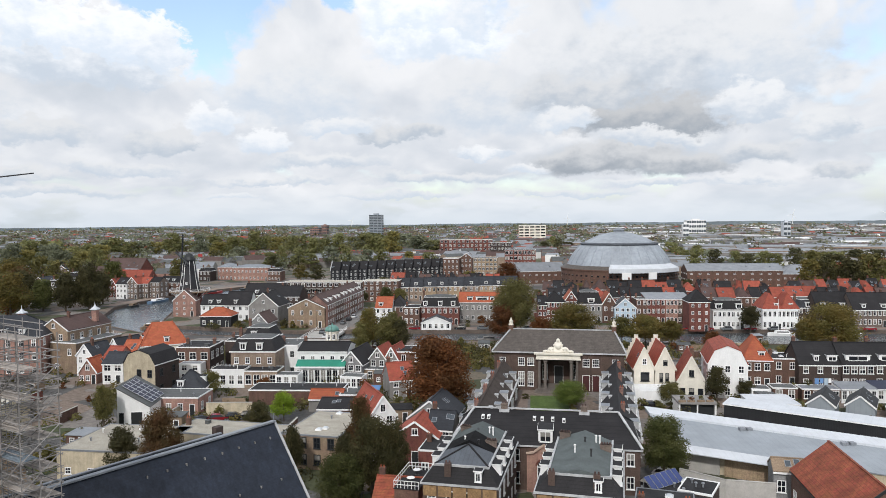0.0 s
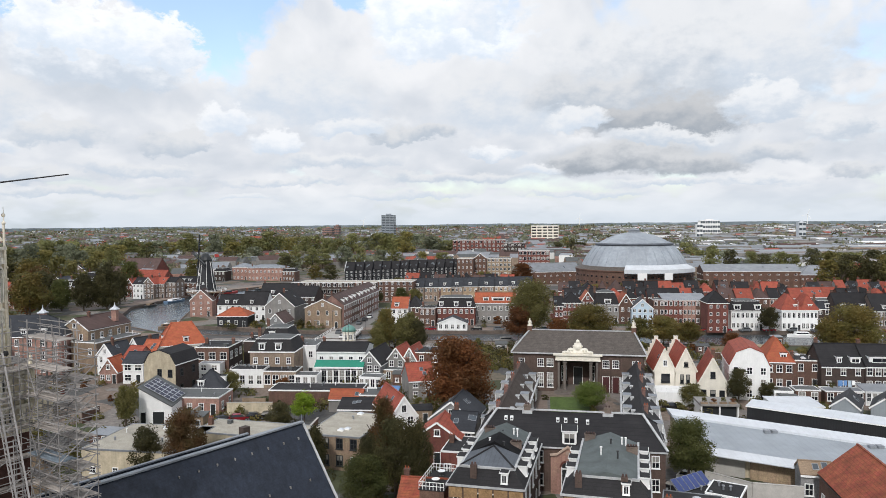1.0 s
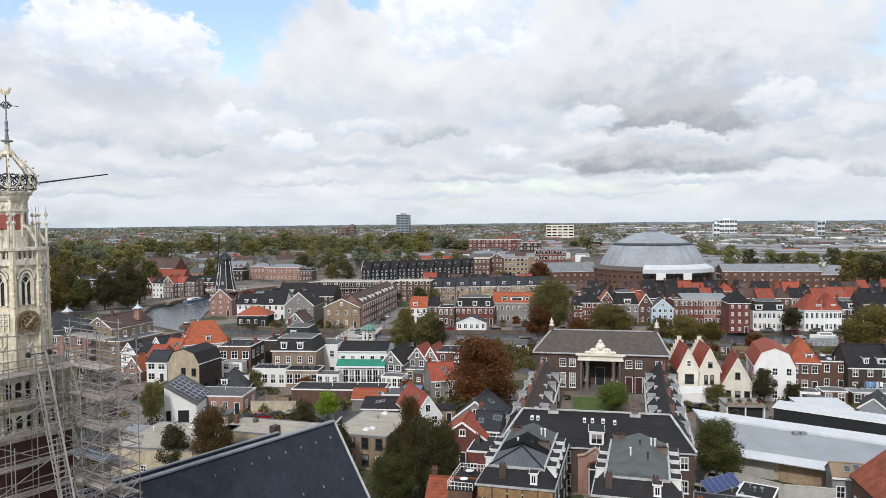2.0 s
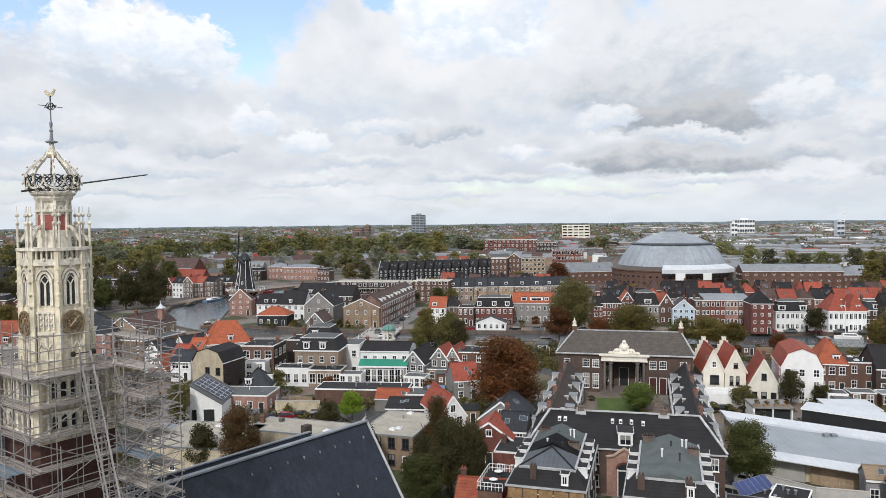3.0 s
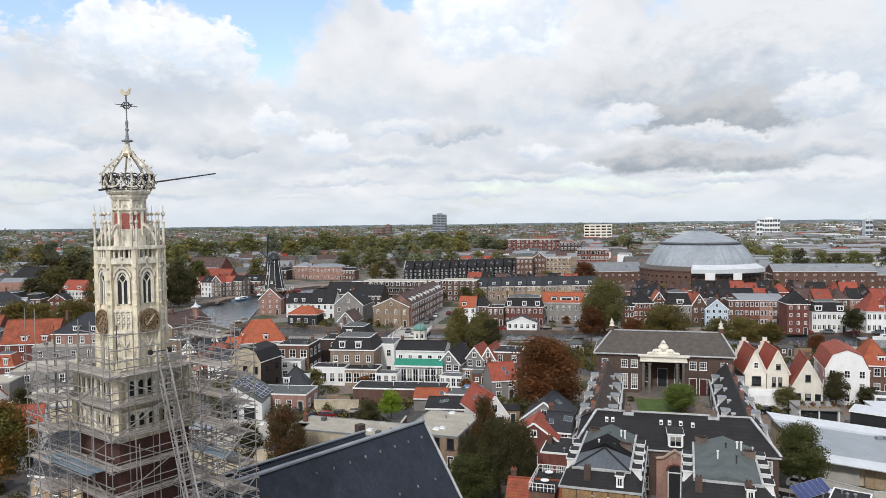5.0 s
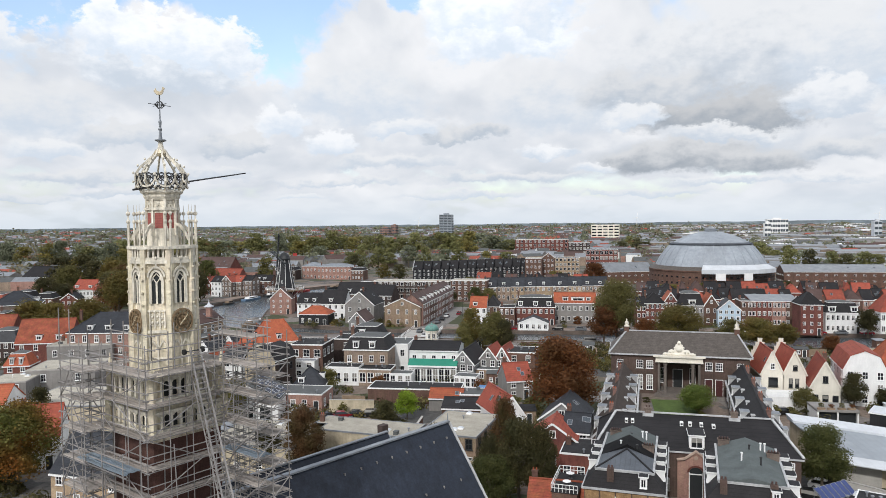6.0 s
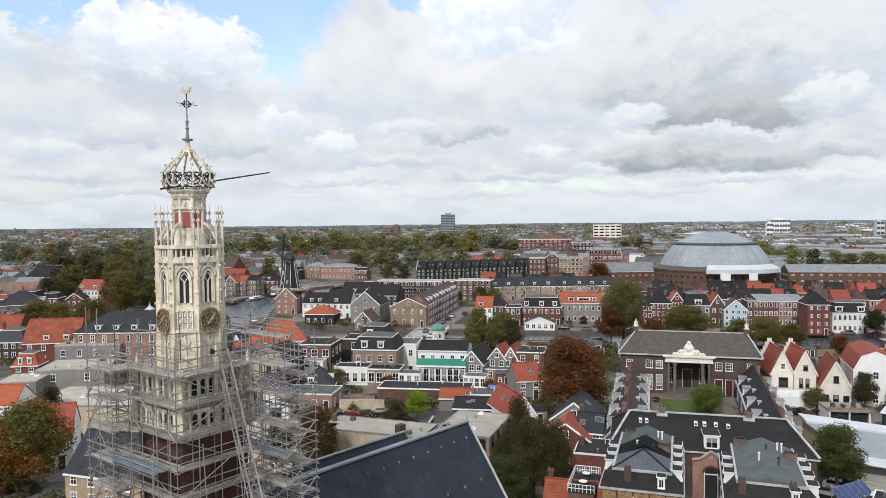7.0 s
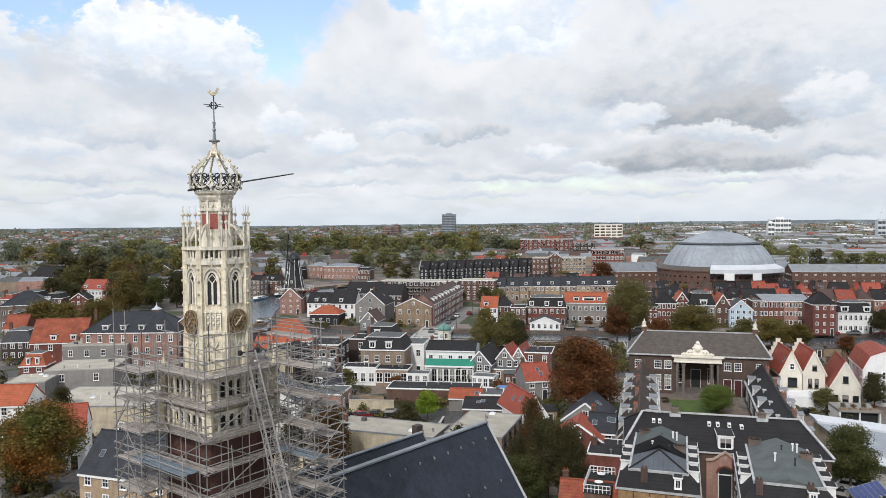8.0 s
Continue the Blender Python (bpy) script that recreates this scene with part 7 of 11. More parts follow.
house(-48.5, 175.4, -3, 11.3, 10, 8.0, 11.6, "mansard", "brick_buff", "tile_dark", 2, 4, label='buff brick house with a dark mansard roof and white dormers', dormers=((-2.6, 1.6), (1.6, 1.6)), chimneys=1, win=(1.1, 1.6))
house(-53.5, 170.5, -3, 8.4, 5, 4.4, 4.6, "flat", "plaster_white", "bitumen", 1, 4, label='white single-storey rear extension with tall glazed doors', chimneys=0, win=(1.3, 2.2), door=False)
house(-45.3, 170.1, -3, 8.1, 6, 4.0, 4.2, "flat", "brick_buff", "bitumen", 1, 4, label='buff brick rear extension with tall white doors', chimneys=0, win=(1.5, 2.3), door=False)
house(-41.9, 183.2, -3, 6.0, 10, 8.0, 8.2, "flat", "plaster_white", "roof_felt_grey", 2, 2, label='white plastered house with a flat grey roof', chimneys=1)
house(-31.4, 176.9, -3, 12.5, 11, 7.6, 9.0, "side", "plaster_white", "tile_dark", 2, 5, label='white house with a low dark roof and tall windows', chimneys=1, win=(1.1, 1.7))
house(-24.0, 175.2, -12, 5.6, 13, 4.6, 7.8, "front", "board_grey", "tile_dark", 2, 3, label='grey gabled house with a white glazed front', win=(1.3, 1.8), chimneys=0, door=False)
house(-17.8, 179.4, -14, 4.6, 9, 5.0, 7.9, "front", "plaster_grey", "tile_red", 2, 2, label='grey gabled cottage under a red tiled roof', chimneys=0)
house(-14.3, 179.2, -14, 3.6, 9, 5.0, 8.0, "front", "plaster_grey", "tile_red", 2, 2, label='grey gabled cottage under a red tiled roof', chimneys=0)
house(-9.5, 180.3, -8, 7.1, 9, 6.5, 6.7, "flat", "brick_brown", "bitumen", 2, 2, label='brown brick house with a flat black roof and white edge', chimneys=0)
house(-33.4, 153.6, -3, 20.7, 7, 3.2, 3.4, "flat", "brick_brown", "bitumen", 1, 1, label='long low brick garage row with a flat black roof', chimneys=0, door=False, skip=(('f', 0, 0),), name='garage_row', category='garage')
house(-25.8, 148.0, -3, 7.1, 5, 2.8, 4.2, "side", "plaster_grey", "tile_orange", 1, 1, label='low shed with a bright orange tiled roof', chimneys=0, door=False, name='shed', category='shed')
house(-20.7, 137.5, -3, 9.9, 9, 3.4, 4.4, "side", "brick_brown", "tile_dark", 1, 2, label='low brick shed with a dark pitched roof', chimneys=0, name='shed', category='shed')
house(-11.9, 128.8, 22, 4.9, 12, 4.5, 8.0, "front", "plaster_white", "tile_red", 2, 2, label='white house with a red striped roof and skylights', chimneys=0)
house(-22.3, 113.1, -14, 9.7, 14, 5.5, 5.8, "flat", "brick_umber", "roof_gravel", 2, 4, frame_mat='paint_dark', trim='zinc', label='brick school building with a flat gravel roof', chimneys=0, sides='r', name='school', category='building')
house(-38.1, 116.4, -14, 19.0, 8, 4.6, 4.8, "flat", "plaster_ochre", "roof_gravel", 1, 1, trim='zinc', label='low building with a wide flat gravel roof', chimneys=1, name='low_building', category='building')
house(-53.9, 108.6, -8, 15.5, 14, 4.6, 4.8, "flat", "plaster_ochre", "roof_gravel", 1, 4, trim='zinc', label='low ochre building with a wide flat gravel roof', chimneys=0, name='low_building', category='building', win=(1.0, 1.0))
house(-58.3, 146.3, -3, 12.6, 8, 3.6, 3.8, "flat", "brick_rose", "roof_felt_grey", 1, 5, label='low pink brick building with a grey flat roof', chimneys=0, win=(1.1, 1.6), sides='r')
# gardens between the rust tree and the court
house(-5.4, 114.7, -10, 7.6, 7, 4.6, 7.2, "front", "brick_red", "tile_red", 1, 1, label='red brick gabled outbuilding with timber roof terrace', chimneys=0, name='outbuilding', category='house')
house(-3.2, 124.9, -14, 8.1, 10, 4.8, 8.0, "front", "board_grey", "slate", 2, 2, label='narrow house with a steep grey slate roof', chimneys=0)
# white gables beside the court
house(44.9, 160.6, -6, 4.4, 11, 6.2, 10.9, "front", "plaster_cream", "tile_red", 2, 2, label='cream step-gabled house under a steep red roof', chimneys=0, trim='plaster_cream', door=False, skip=(('f', 0, 0), ('f', 0, 1), ('f', 1, 0), ('f', 1, 1)), peak_window=False)
house(49.6, 160.5, -6, 4.5, 11, 6.2, 10.9, "front", "plaster_cream", "tile_red", 2, 2, label='cream step-gabled house under a steep red roof', chimneys=0, trim='plaster_cream', door=False, skip=(('f', 0, 0), ('f', 0, 1), ('f', 1, 0), ('f', 1, 1)), peak_window=False)
house(54.1, 155.9, -14, 5.7, 12, 4.2, 9.6, "front", "plaster_cream", "tile_red", 1, 3, label='cream gabled house with a steep red roof and skylights', chimneys=1, door=False, frame_mat='paint_dark', trim='plaster_cream', bars=(1, 1), win=(1.1, 1.6))
house(62.4, 156.7, -14, 8.4, 14, 7.6, 11.8, "gambrel", "plaster_white", "tile_red", 3, 3, label='tall white house with a bell-shaped gable and weathered red roof', chimneys=0, sides='l', bars=(2, 2))
house(73.2, 166.2, -10, 6.3, 9, 6.6, 11.8, "hip", "brick_brown", "tile_orange", 2, 3, label='brown brick house with a steep orange hipped roof and dormer', chimneys=0, win=(1.3, 1.7), dormers=((1.0, 1.5),))
house(80.3, 167.3, -8, 6.1, 8, 6.6, 6.8, "flat", "brick_brown", "bitumen", 2, 2, label='narrow brown brick house with a flat roof', chimneys=1)
house(86.8, 164.0, -6, 9.5, 10, 6.0, 10.3, "side", "brick_dark", "tile_dark", 2, 3, label='dark brick house with a dark tiled roof and white dormer', dormers=((2.9, 2.2), (-0.6, 1.1)), chimneys=1)
house(94.9, 162.7, -5, 7.2, 10, 6.2, 10.3, "side", "brick_dark", "tile_dark", 2, 4, label='brick house with a dark roof and wide white dormer', dormers=((0.2, 5.4),), chimneys=1, win=(1.3, 1.9))
house(103.4, 162.4, -5, 9.5, 10, 6.2, 10.3, "side", "brick_dark", "tile_dark", 2, 4, label='brick house with a dark roof and wide white dormer', dormers=((-1.2, 4.4),), chimneys=1, win=(1.3, 1.9))
house(116.5, 161.9, -5, 12.2, 10, 6.2, 10.3, "side", "brick_brown", "tile_dark", 2, 4, dormers=((-1.2, 4.4),), chimneys=1)
# mill island
house(-112.9, 302.9, 8, 9.3, 9, 7.0, 11.5, "front", "brick_rose", "tile_brown", 3, 3, label='rose brick gatehouse of the mill with a steep gable', chimneys=0, win=(0.8, 1.0), name='mill_house', category='house')
house(-89.3, 271.5, -2, 11.9, 9, 4.2, 7.2, "hip", "board_black", "tile_orange", 1, 4, label='black boarded waterside house under an orange hipped roof', chimneys=0)
house(-97.4, 293.8, -2, 10.8, 10, 6.0, 9.8, "side", "plaster_white", "tile_dark", 2, 4, label='white house with a dark tiled roof', dormers=((-1.5, 1.4), (2, 1.4)))
house(-85.9, 288.8, -4, 10.4, 10, 6.5, 11.5, "side", "plaster_white", "tile_dark", 2, 4, label='white house with a dark tiled roof', dormers=((-1, 1.4),))
house(-71.8, 275.6, -6, 11.9, 14, 7.5, 12.6, "front", "plaster_grey", "tile_dark", 2, 3, label='grey plastered house with a white-edged gable and round windows', chimneys=1)
house(-68.9, 257.7, -6, 6.4, 11, 3.4, 6.8, "front", "board_grey", "tile_brown", 1, 2, label='small boathouse with a brown gable roof', chimneys=0, name='boathouse')
house(-68.9, 306.2, -6, 10.1, 12, 8, 12, "side", "brick_dark", "tile_dark", 3, 4)
house(-82.0, 314.3, -4, 18.0, 12, 8, 12.5, "side", "brick_grey", "tile_dark", 3, 5, dormers=((-3, 1.4), (3, 1.4)))
house(-53.5, 268.2, -4, 14.0, 9, 7.6, 10.8, "front", "brick_umber", "tile_brown", 2, 4, label='rose brick corner house with a half-hipped brown roof', chimneys=1, win=(1.0, 1.8))
house(-44.9, 275.0, 83.4, 12.0, 9, 8.6, 12.2, "side", "brick_pink", "tile_brown", 3, 4, dormers=((-2.5,1.6),(2.5,1.6)), label="brick street house in the row along the bridge road", group="bridge road row")
house(-43.5, 286.9, 83.4, 12.0, 9, 8.6, 12.2, "side", "brick_brown", "tile_brown", 3, 4, dormers=((-2.5,1.6),(2.5,1.6)), label="brick street house in the row along the bridge road", group="bridge road row")
house(-42.1, 298.8, 83.4, 12.0, 9, 8.6, 12.2, "side", "brick_pink", "tile_brown", 3, 4, dormers=((-2.5,1.6),(2.5,1.6)), label="brick street house in the row along the bridge road", group="bridge road row")
house(-40.8, 310.7, 83.4, 12.0, 9, 8.6, 12.2, "side", "brick_brown", "tile_brown", 3, 4, dormers=((-2.5,1.6),(2.5,1.6)), label="brick street house in the row along the bridge road", group="bridge road row")
house(-39.4, 322.6, 83.4, 12.0, 9, 8.6, 12.2, "side", "brick_pink", "tile_brown", 3, 4, dormers=((-2.5,1.6),(2.5,1.6)), label="brick street house in the row along the bridge road", group="bridge road row")
# left bank of the river
house(-184.1, 387.9, -14, 4.7, 8, 6.5, 10, "front", "brick_red", "tile_red", 2, 2, sides='r')
house(-174.1, 377.1, -14, 6.7, 8, 8, 11, "side", "plaster_white", "tile_dark", 3, 3, label='tall white quay house with a dark roof', sides='r')
house(-168.1, 376.5, -14, 6.7, 9, 8, 11.5, "front", "brick_grey", "tile_red", 3, 3, sides='r')
house(-163.6, 379.5, -14, 6.7, 8, 8, 11, "side", "brick_grey", "tile_red", 3, 3, label='grey brick quay house with a red roof', sides='r')
house(-158.0, 380.2, -14, 7.0, 8, 8.5, 11, "side", "brick_grey", "tile_dark", 3, 3, label='grey brick quay house with a dark roof', sides='r')
house(-153.8, 391.4, -14, 12.9, 8, 7.5, 10.5, "side", "brick_brown", "tile_dark", 3, 4, dormers=((-2, 1.5), (2, 1.5)), sides='r')
house(-219.7, 478.3, -14, 27.7, 14, 9, 16.5, "side", "brick_red", "tile_brown", 2, 6, label='large hall with a broad red-brown roof', name='hall_building', category='building')
house(-194.3, 433.4, -14, 25.0, 9, 7, 11.5, "side", "brick_red", "tile_red", 2, 5, label='house row with a bright red roof')
house(-204.9, 374.3, -10, 20.3, 12, 7.0, 11.0, "mansard", "brick_grey", "tile_dark", 2, 6, label='stately brick villa with a dark double roof', dormers=((-5, 1.6), (0, 1.6), (5, 1.6)), name='villa')
house(-156.7, 499.8, -6, 11.2, 16, 9, 11.5, "hip", "brick_rose", "lead", 2, 4, label='rose brick corner pavilion with a grey roof', name='pavilion_building', category='building')
house(-136.5, 491.1, -6, 25.3, 14, 9, 11, "hip", "brick_rose", "lead", 2, 9, label='long rose brick institute with a grey roof', name='institute', category='building')
house(-118.2, 483.7, -6, 8.8, 10, 7, 9, "mansard", "brick_brown", "tile_dark", 2, 4)
house(-167.9, 489.7, -6, 8.2, 10, 7, 9.5, "mansard", "brick_dark", "tile_dark", 2, 3)
house(-206.3, 260.8, 30, 17.3, 16, 9, 14, "hip", "brick_grey", "slate", 2, 8, label='long school building with a slate roof and white ridge trim', dormers=((3, 1.6, 'r'), (-2, 1.6, 'r')), sides='r', name='school', category='building')
house(-307.1, 418.5, -10, 26.2, 18, 8, 14, "side", "brick_grey", "tile_dark", 2, 6, label='large house with a steep dark roof', name='large_house')
house(-229.3, 341.4, -8, 12.4, 10, 7.5, 12, "side", "plaster_white", "tile_red", 2, 6, label='white house with a red roof and dormers', dormers=((-4, 1.8), (4, 1.8)))
house(-217.1, 335.4, -8, 6.6, 10, 7.5, 11, "side", "brick_rose", "tile_red", 2, 3)
house(-219.3, 352.3, -8, 17.1, 12, 10, 10.3, "flat", "plaster_cream", "roof_felt_grey", 3, 6, label='cream flat-roofed block with roof boxes')
# houses west of the tower
house(-146.4, 191.5, 14, 14.9, 11, 6.5, 12.5, "side", "brick_red", "tile_rust", 2, 4, label='old brick house under a large orange tiled roof', dormers=((-1.2, 1.6), (4.2, 1.6)), chimneys=0)
house(-162.9, 196.7, 14, 8.4, 9, 5.5, 9.5, "mansard", "brick_dark", "slate", 2, 4, label='row house with a slate mansard and white windows')
house(-178.2, 216.4, 14, 6.9, 9, 6.5, 10.5, "side", "brick_red", "tile_rust", 2, 3)
house(-138.3, 169.5, 14, 6.1, 6, 4.2, 7.8, "mansard", "brick_red", "tile_orange", 2, 2, label='red house with an orange mansard and white dormers', dormers=((-1.1, 1.0), (1.1, 1.0)), chimneys=0)
house(-128.4, 180.9, 12, 16.8, 16, 7.5, 7.8, "flat", "plaster_grey", "roof_gravel", 2, 4, trim='concrete', label='grey plastered building with a flat felt roof', chimneys=1, name='flat_block', category='building')
house(-114.8, 152.5, 14, 14.8, 12, 7.0, 7.2, "flat", "plaster_grey", "roof_gravel", 2, 2, trim='concrete', label='grey concrete flat-roofed block with a recess', chimneys=0, name='flat_block', category='building', door=False)
house(-121.4, 143.4, 14, 8.2, 9, 6.0, 6.2, "flat", "plaster_grey", "roof_gravel", 2, 2, trim='concrete', label='small grey block with a flat gravel roof', chimneys=0, name='flat_block', category='building', door=False)
house(-95.6, 126.6, 4, 22.4, 16, 5.6, 5.8, "flat", "plaster_ochre", "roof_gravel", 1, 2, trim='zinc', label='wide building with a pale gravel flat roof', chimneys=0, name='flat_block', category='building', door=False)
house(-113.6, 126.8, 10, 7.8, 8, 5.5, 8.5, "side", "plaster_white", "tile_orange", 2, 3)
house(-70.1, 93.0, -12, 15.4, 9, 4.9, 9.6, "side", "brick_tan", "slate", 2, 5, label='tan brick house with a long dark slate roof', chimneys=0, win=(1.1, 1.4))
house(-89.1, 108.0, 26, 6.6, 10, 5.5, 9.6, "side", "plaster_white", "tile_red", 2, 2, label='white house with a red tiled roof behind a tree', chimneys=1)
# row across the river
house(-24.9, 277.7, -4, 6.7, 9, 6.2, 10, "side", "plaster_white", "tile_orange", 2, 3, label='white house with a bright orange roof', dormers=((-1.2, 1.8),))
house(-19.6, 281.0, -4, 5.4, 10, 6.2, 10, "hip", "brick_brown", "tile_dark", 2, 2)
house(-13.6, 270.4, -4, 6.1, 9, 7.0, 7.2, "flat", "brick_brown", "bitumen", 2, 3, label='brown brick house with white framed windows', win=(1.2, 2.0))
house(-2.8, 273.3, -4, 14.9, 10, 7.0, 11.3, "mansard", "brick_red", "tile_dark", 2, 7, label='red brick house with a black mansard roof and white dormers', dormers=((-5.6, 1.7), (0.2, 1.7), (5.2, 1.7)))
house(12.7, 278.8, -4, 16.1, 10, 8.0, 11.3, "side", "plaster_grey", "tile_orange", 2, 7, label='grey and white terrace with an orange roof and roof terraces', dormers=((-3.6, 2.2), (1.2, 5.0), (5.2, 1.6)), chimneys=2)
house(-4.0, 258.2, -4, 10.8, 7, 2.8, 5.0, "front", "plaster_white", "slate", 1, 5, label='low garden pavilion with a grey-green roof', chimneys=0, door=False, win=(1.2, 1.9), name='garden_house')
house(36.8, 271.9, -4, 3.5, 9, 7.5, 10.5, "side", "brick_red", "tile_dark", 3, 2)
house(41.9, 272.3, -4, 7.3, 9, 8.5, 12.3, "hip", "brick_red", "tile_dark", 3, 4, label='red brick house with a dark pyramid roof')
house(48.9, 277.7, -4, 4.8, 9, 8.5, 12, "front", "brick_red", "tile_orange", 3, 3)
house(55.5, 274.3, -4, 9.5, 9, 7.5, 13.0, "mansard", "plaster_grey", "tile_dark", 2, 4, label='grey house with a steep dark roof and white dormer', dormers=((0.5, 2.6),))
house(62.9, 273.8, -4, 5.2, 10, 7.5, 11.5, "front", "brick_brown", "tile_orange", 2, 2)
house(68.0, 269.1, -8, 8.0, 9, 6.5, 10.0, "front", "paint_pale_blue", "slate", 3, 4, label='pale blue timber house with white gables')
house(74.7, 270.7, -4, 4.3, 9, 9.5, 9.7, "flat", "brick_brown", "roof_felt_grey", 3, 2)
house(80.0, 270.4, -4, 7.2, 10, 9.5, 11, "shed", "brick_red", "zinc", 3, 4, label='red brick apartment house with glazed roof', chimneys=0)
house(85.9, 269.9, -4, 4.6, 10, 9.5, 11, "shed", "brick_rose", "zinc", 3, 3, label='rose brick apartment house with glazed roof', chimneys=0)
house(90.3, 269.6, -4, 5.1, 10, 9.5, 11, "shed", "brick_brown", "zinc", 3, 2, label='brick apartment house with glazed roof', chimneys=0)
house(89.9, 251.4, -4, 7.1, 9, 10.5, 14.5, "hip", "brick_red", "tile_dark", 4, 3, label='tall red brick corner tower house with a dark pyramid roof', chimneys=0, win=(0.9, 1.2))
house(102.1, 256.0, -4, 11.2, 9, 7.2, 11.2, "mansard", "plaster_white", "tile_dark", 2, 7, label='white quay house with a dark roof and dormers', dormers=((-3.5, 2.4), (3.6, 2.2)), win=(1.1, 1.8))
house(116.7, 253.5, -4, 6.7, 10, 7.6, 13.0, "hip", "plaster_white", "tile_red", 2, 4, label='white house with a steep red hipped roof', chimneys=0, dormers=((1.5, 1.3),), win=(1.1, 2.0))
house(122.9, 253.1, -4, 5.7, 10, 7.6, 13.0, "hip", "plaster_white", "tile_red", 2, 4, label='white house with a steep red hipped roof', chimneys=0, dormers=((0.3, 1.3),), win=(1.1, 2.0))
house(136.9, 268.6, -4, 7.0, 9, 6.0, 9.6, "mansard", "brick_dark", "slate", 2, 3, label='dark brick house with a slate roof and white dormer', dormers=((0.5, 2.2),))
house(143.9, 262.3, -4, 12.9, 11, 6.5, 12.0, "side", "brick_dark", "tile_dark", 2, 6, dormers=((-4, 1.6), (3, 1.6)), label='dark terrace house with a long black tiled roof')
house(154.5, 258.2, -4, 11.9, 11, 6.5, 12.0, "side", "brick_grey", "tile_dark", 2, 7, dormers=((-2, 1.4), (5, 1.8)), label='grey brick terrace with a long black tiled roof and white trim', win=(1.1, 2.0))
house(167.3, 257.4, -4, 13.8, 11, 6.5, 12.0, "side", "brick_grey", "tile_dark", 2, 7, dormers=((-2, 1.4), (5, 1.8)))
house(182.0, 256.4, -4, 15.6, 11, 6.5, 12.0, "side", "brick_brown", "tile_dark", 2, 7, dormers=((-2, 1.4), (5, 1.8)))
house(-33.0, 352.0, -6, 18.0, 11, 10.5, 10.8, "flat", "brick_brown", "roof_gravel", 4, 6, label='brown brick apartment house closing the bridge road', chimneys=0, win=(1.5, 1.7), name='apartment_block', category='building')
# second row
house(46.0, 302.1, -7, 6.2, 9, 7.0, 10.6, "side", "brick_brown", "tile_dark", 2, 2)
house(52.6, 308.5, -4, 4.4, 9, 7.0, 10.6, "side", "brick_brown", "tile_dark", 2, 2)
house(57.4, 301.3, -4, 7.1, 9, 7.0, 10.6, "side", "brick_red", "tile_dark", 2, 2)
house(65.2, 302.9, -4, 7.2, 9, 7.0, 10.6, "hip", "brick_red", "tile_red", 2, 2)
house(71.1, 300.2, -2, 5.2, 9, 7.0, 10.6, "hip", "brick_red", "tile_dark", 2, 2)
house(77.7, 306.6, -4, 4.3, 9, 7.0, 10.6, "side", "brick_red", "tile_dark", 2, 2)
house(82.0, 301.6, -4, 6.2, 9, 7.0, 10.6, "side", "brick_red", "tile_dark", 2, 2)
house(88.8, 301.1, -4, 7.1, 9, 7.0, 10.6, "side", "brick_brown", "tile_dark", 2, 2)
house(95.2, 300.6, -4, 5.2, 9, 7.0, 10.6, "side", "brick_brown", "tile_red", 2, 2)
house(99.4, 298.1, -2, 4.2, 9, 7.0, 10.6, "side", "brick_red", "tile_dark", 2, 2)
house(111.7, 299.4, -2, 6.1, 9, 7.0, 10.6, "side", "brick_red", "tile_brown", 2, 2)
house(117.6, 296.7, -4, 6.9, 9, 7.0, 10.6, "side", "brick_brown", "tile_red", 2, 2)
house(125.1, 298.3, -4, 6.0, 9, 7.0, 10.6, "hip", "brick_brown", "tile_brown", 2, 2)
house(130.4, 297.9, -4, 4.2, 9, 7.0, 10.6, "side", "brick_rose", "tile_dark", 2, 2)
house(136.8, 301.9, -7, 4.1, 9, 7.0, 10.6, "side", "brick_rose", "tile_dark", 2, 2)
house(140.1, 297.2, -4, 6.0, 9, 7.0, 10.6, "side", "brick_brown", "tile_red", 2, 2)
house(148.8, 301.0, -4, 7.0, 9, 7.0, 10.6, "side", "brick_rose", "tile_red", 2, 2)
house(155.5, 300.5, -7, 5.9, 9, 7.0, 10.6, "side", "brick_rose", "tile_red", 2, 2)
house(158.5, 295.8, -2, 4.2, 9, 7.0, 10.6, "side", "brick_brown", "tile_dark", 2, 2)
house(161.6, 293.3, -4, 4.1, 9, 7.0, 10.6, "side", "brick_brown", "tile_dark", 2, 2)
house(169.5, 299.4, -2, 4.2, 9, 7.0, 10.6, "hip", "brick_red", "tile_dark", 2, 2)
house(172.2, 294.7, -7, 5.7, 9, 7.0, 10.6, "hip", "brick_red", "tile_red", 2, 2)
house(177.4, 294.3, -7, 4.0, 9, 7.0, 10.6, "side", "brick_red", "tile_red", 2, 2)
house(180.8, 291.9, -7, 4.8, 9, 7.0, 10.6, "side", "brick_red", "tile_brown", 2, 2)
house(190.3, 297.8, -4, 5.9, 9, 7.0, 10.6, "hip", "brick_brown", "tile_dark", 2, 2)
house(192.7, 291.0, -4, 6.7, 9, 7.0, 10.6, "hip", "brick_brown", "tile_dark", 2, 2)
house(-22.5, 357.9, -4, 6.9, 9, 7.0, 11.0, "side", "brick_buff", "slate", 2, 3, dormers=((0, 1.5),))
house(-15.7, 358.9, -4, 6.9, 9, 7.0, 11.0, "side", "brick_buff", "slate", 2, 3, dormers=((0, 1.5),))
house(-8.8, 359.8, -4, 6.9, 9, 7.0, 11.0, "side", "brick_tan", "slate", 2, 3, dormers=((0, 1.5),))
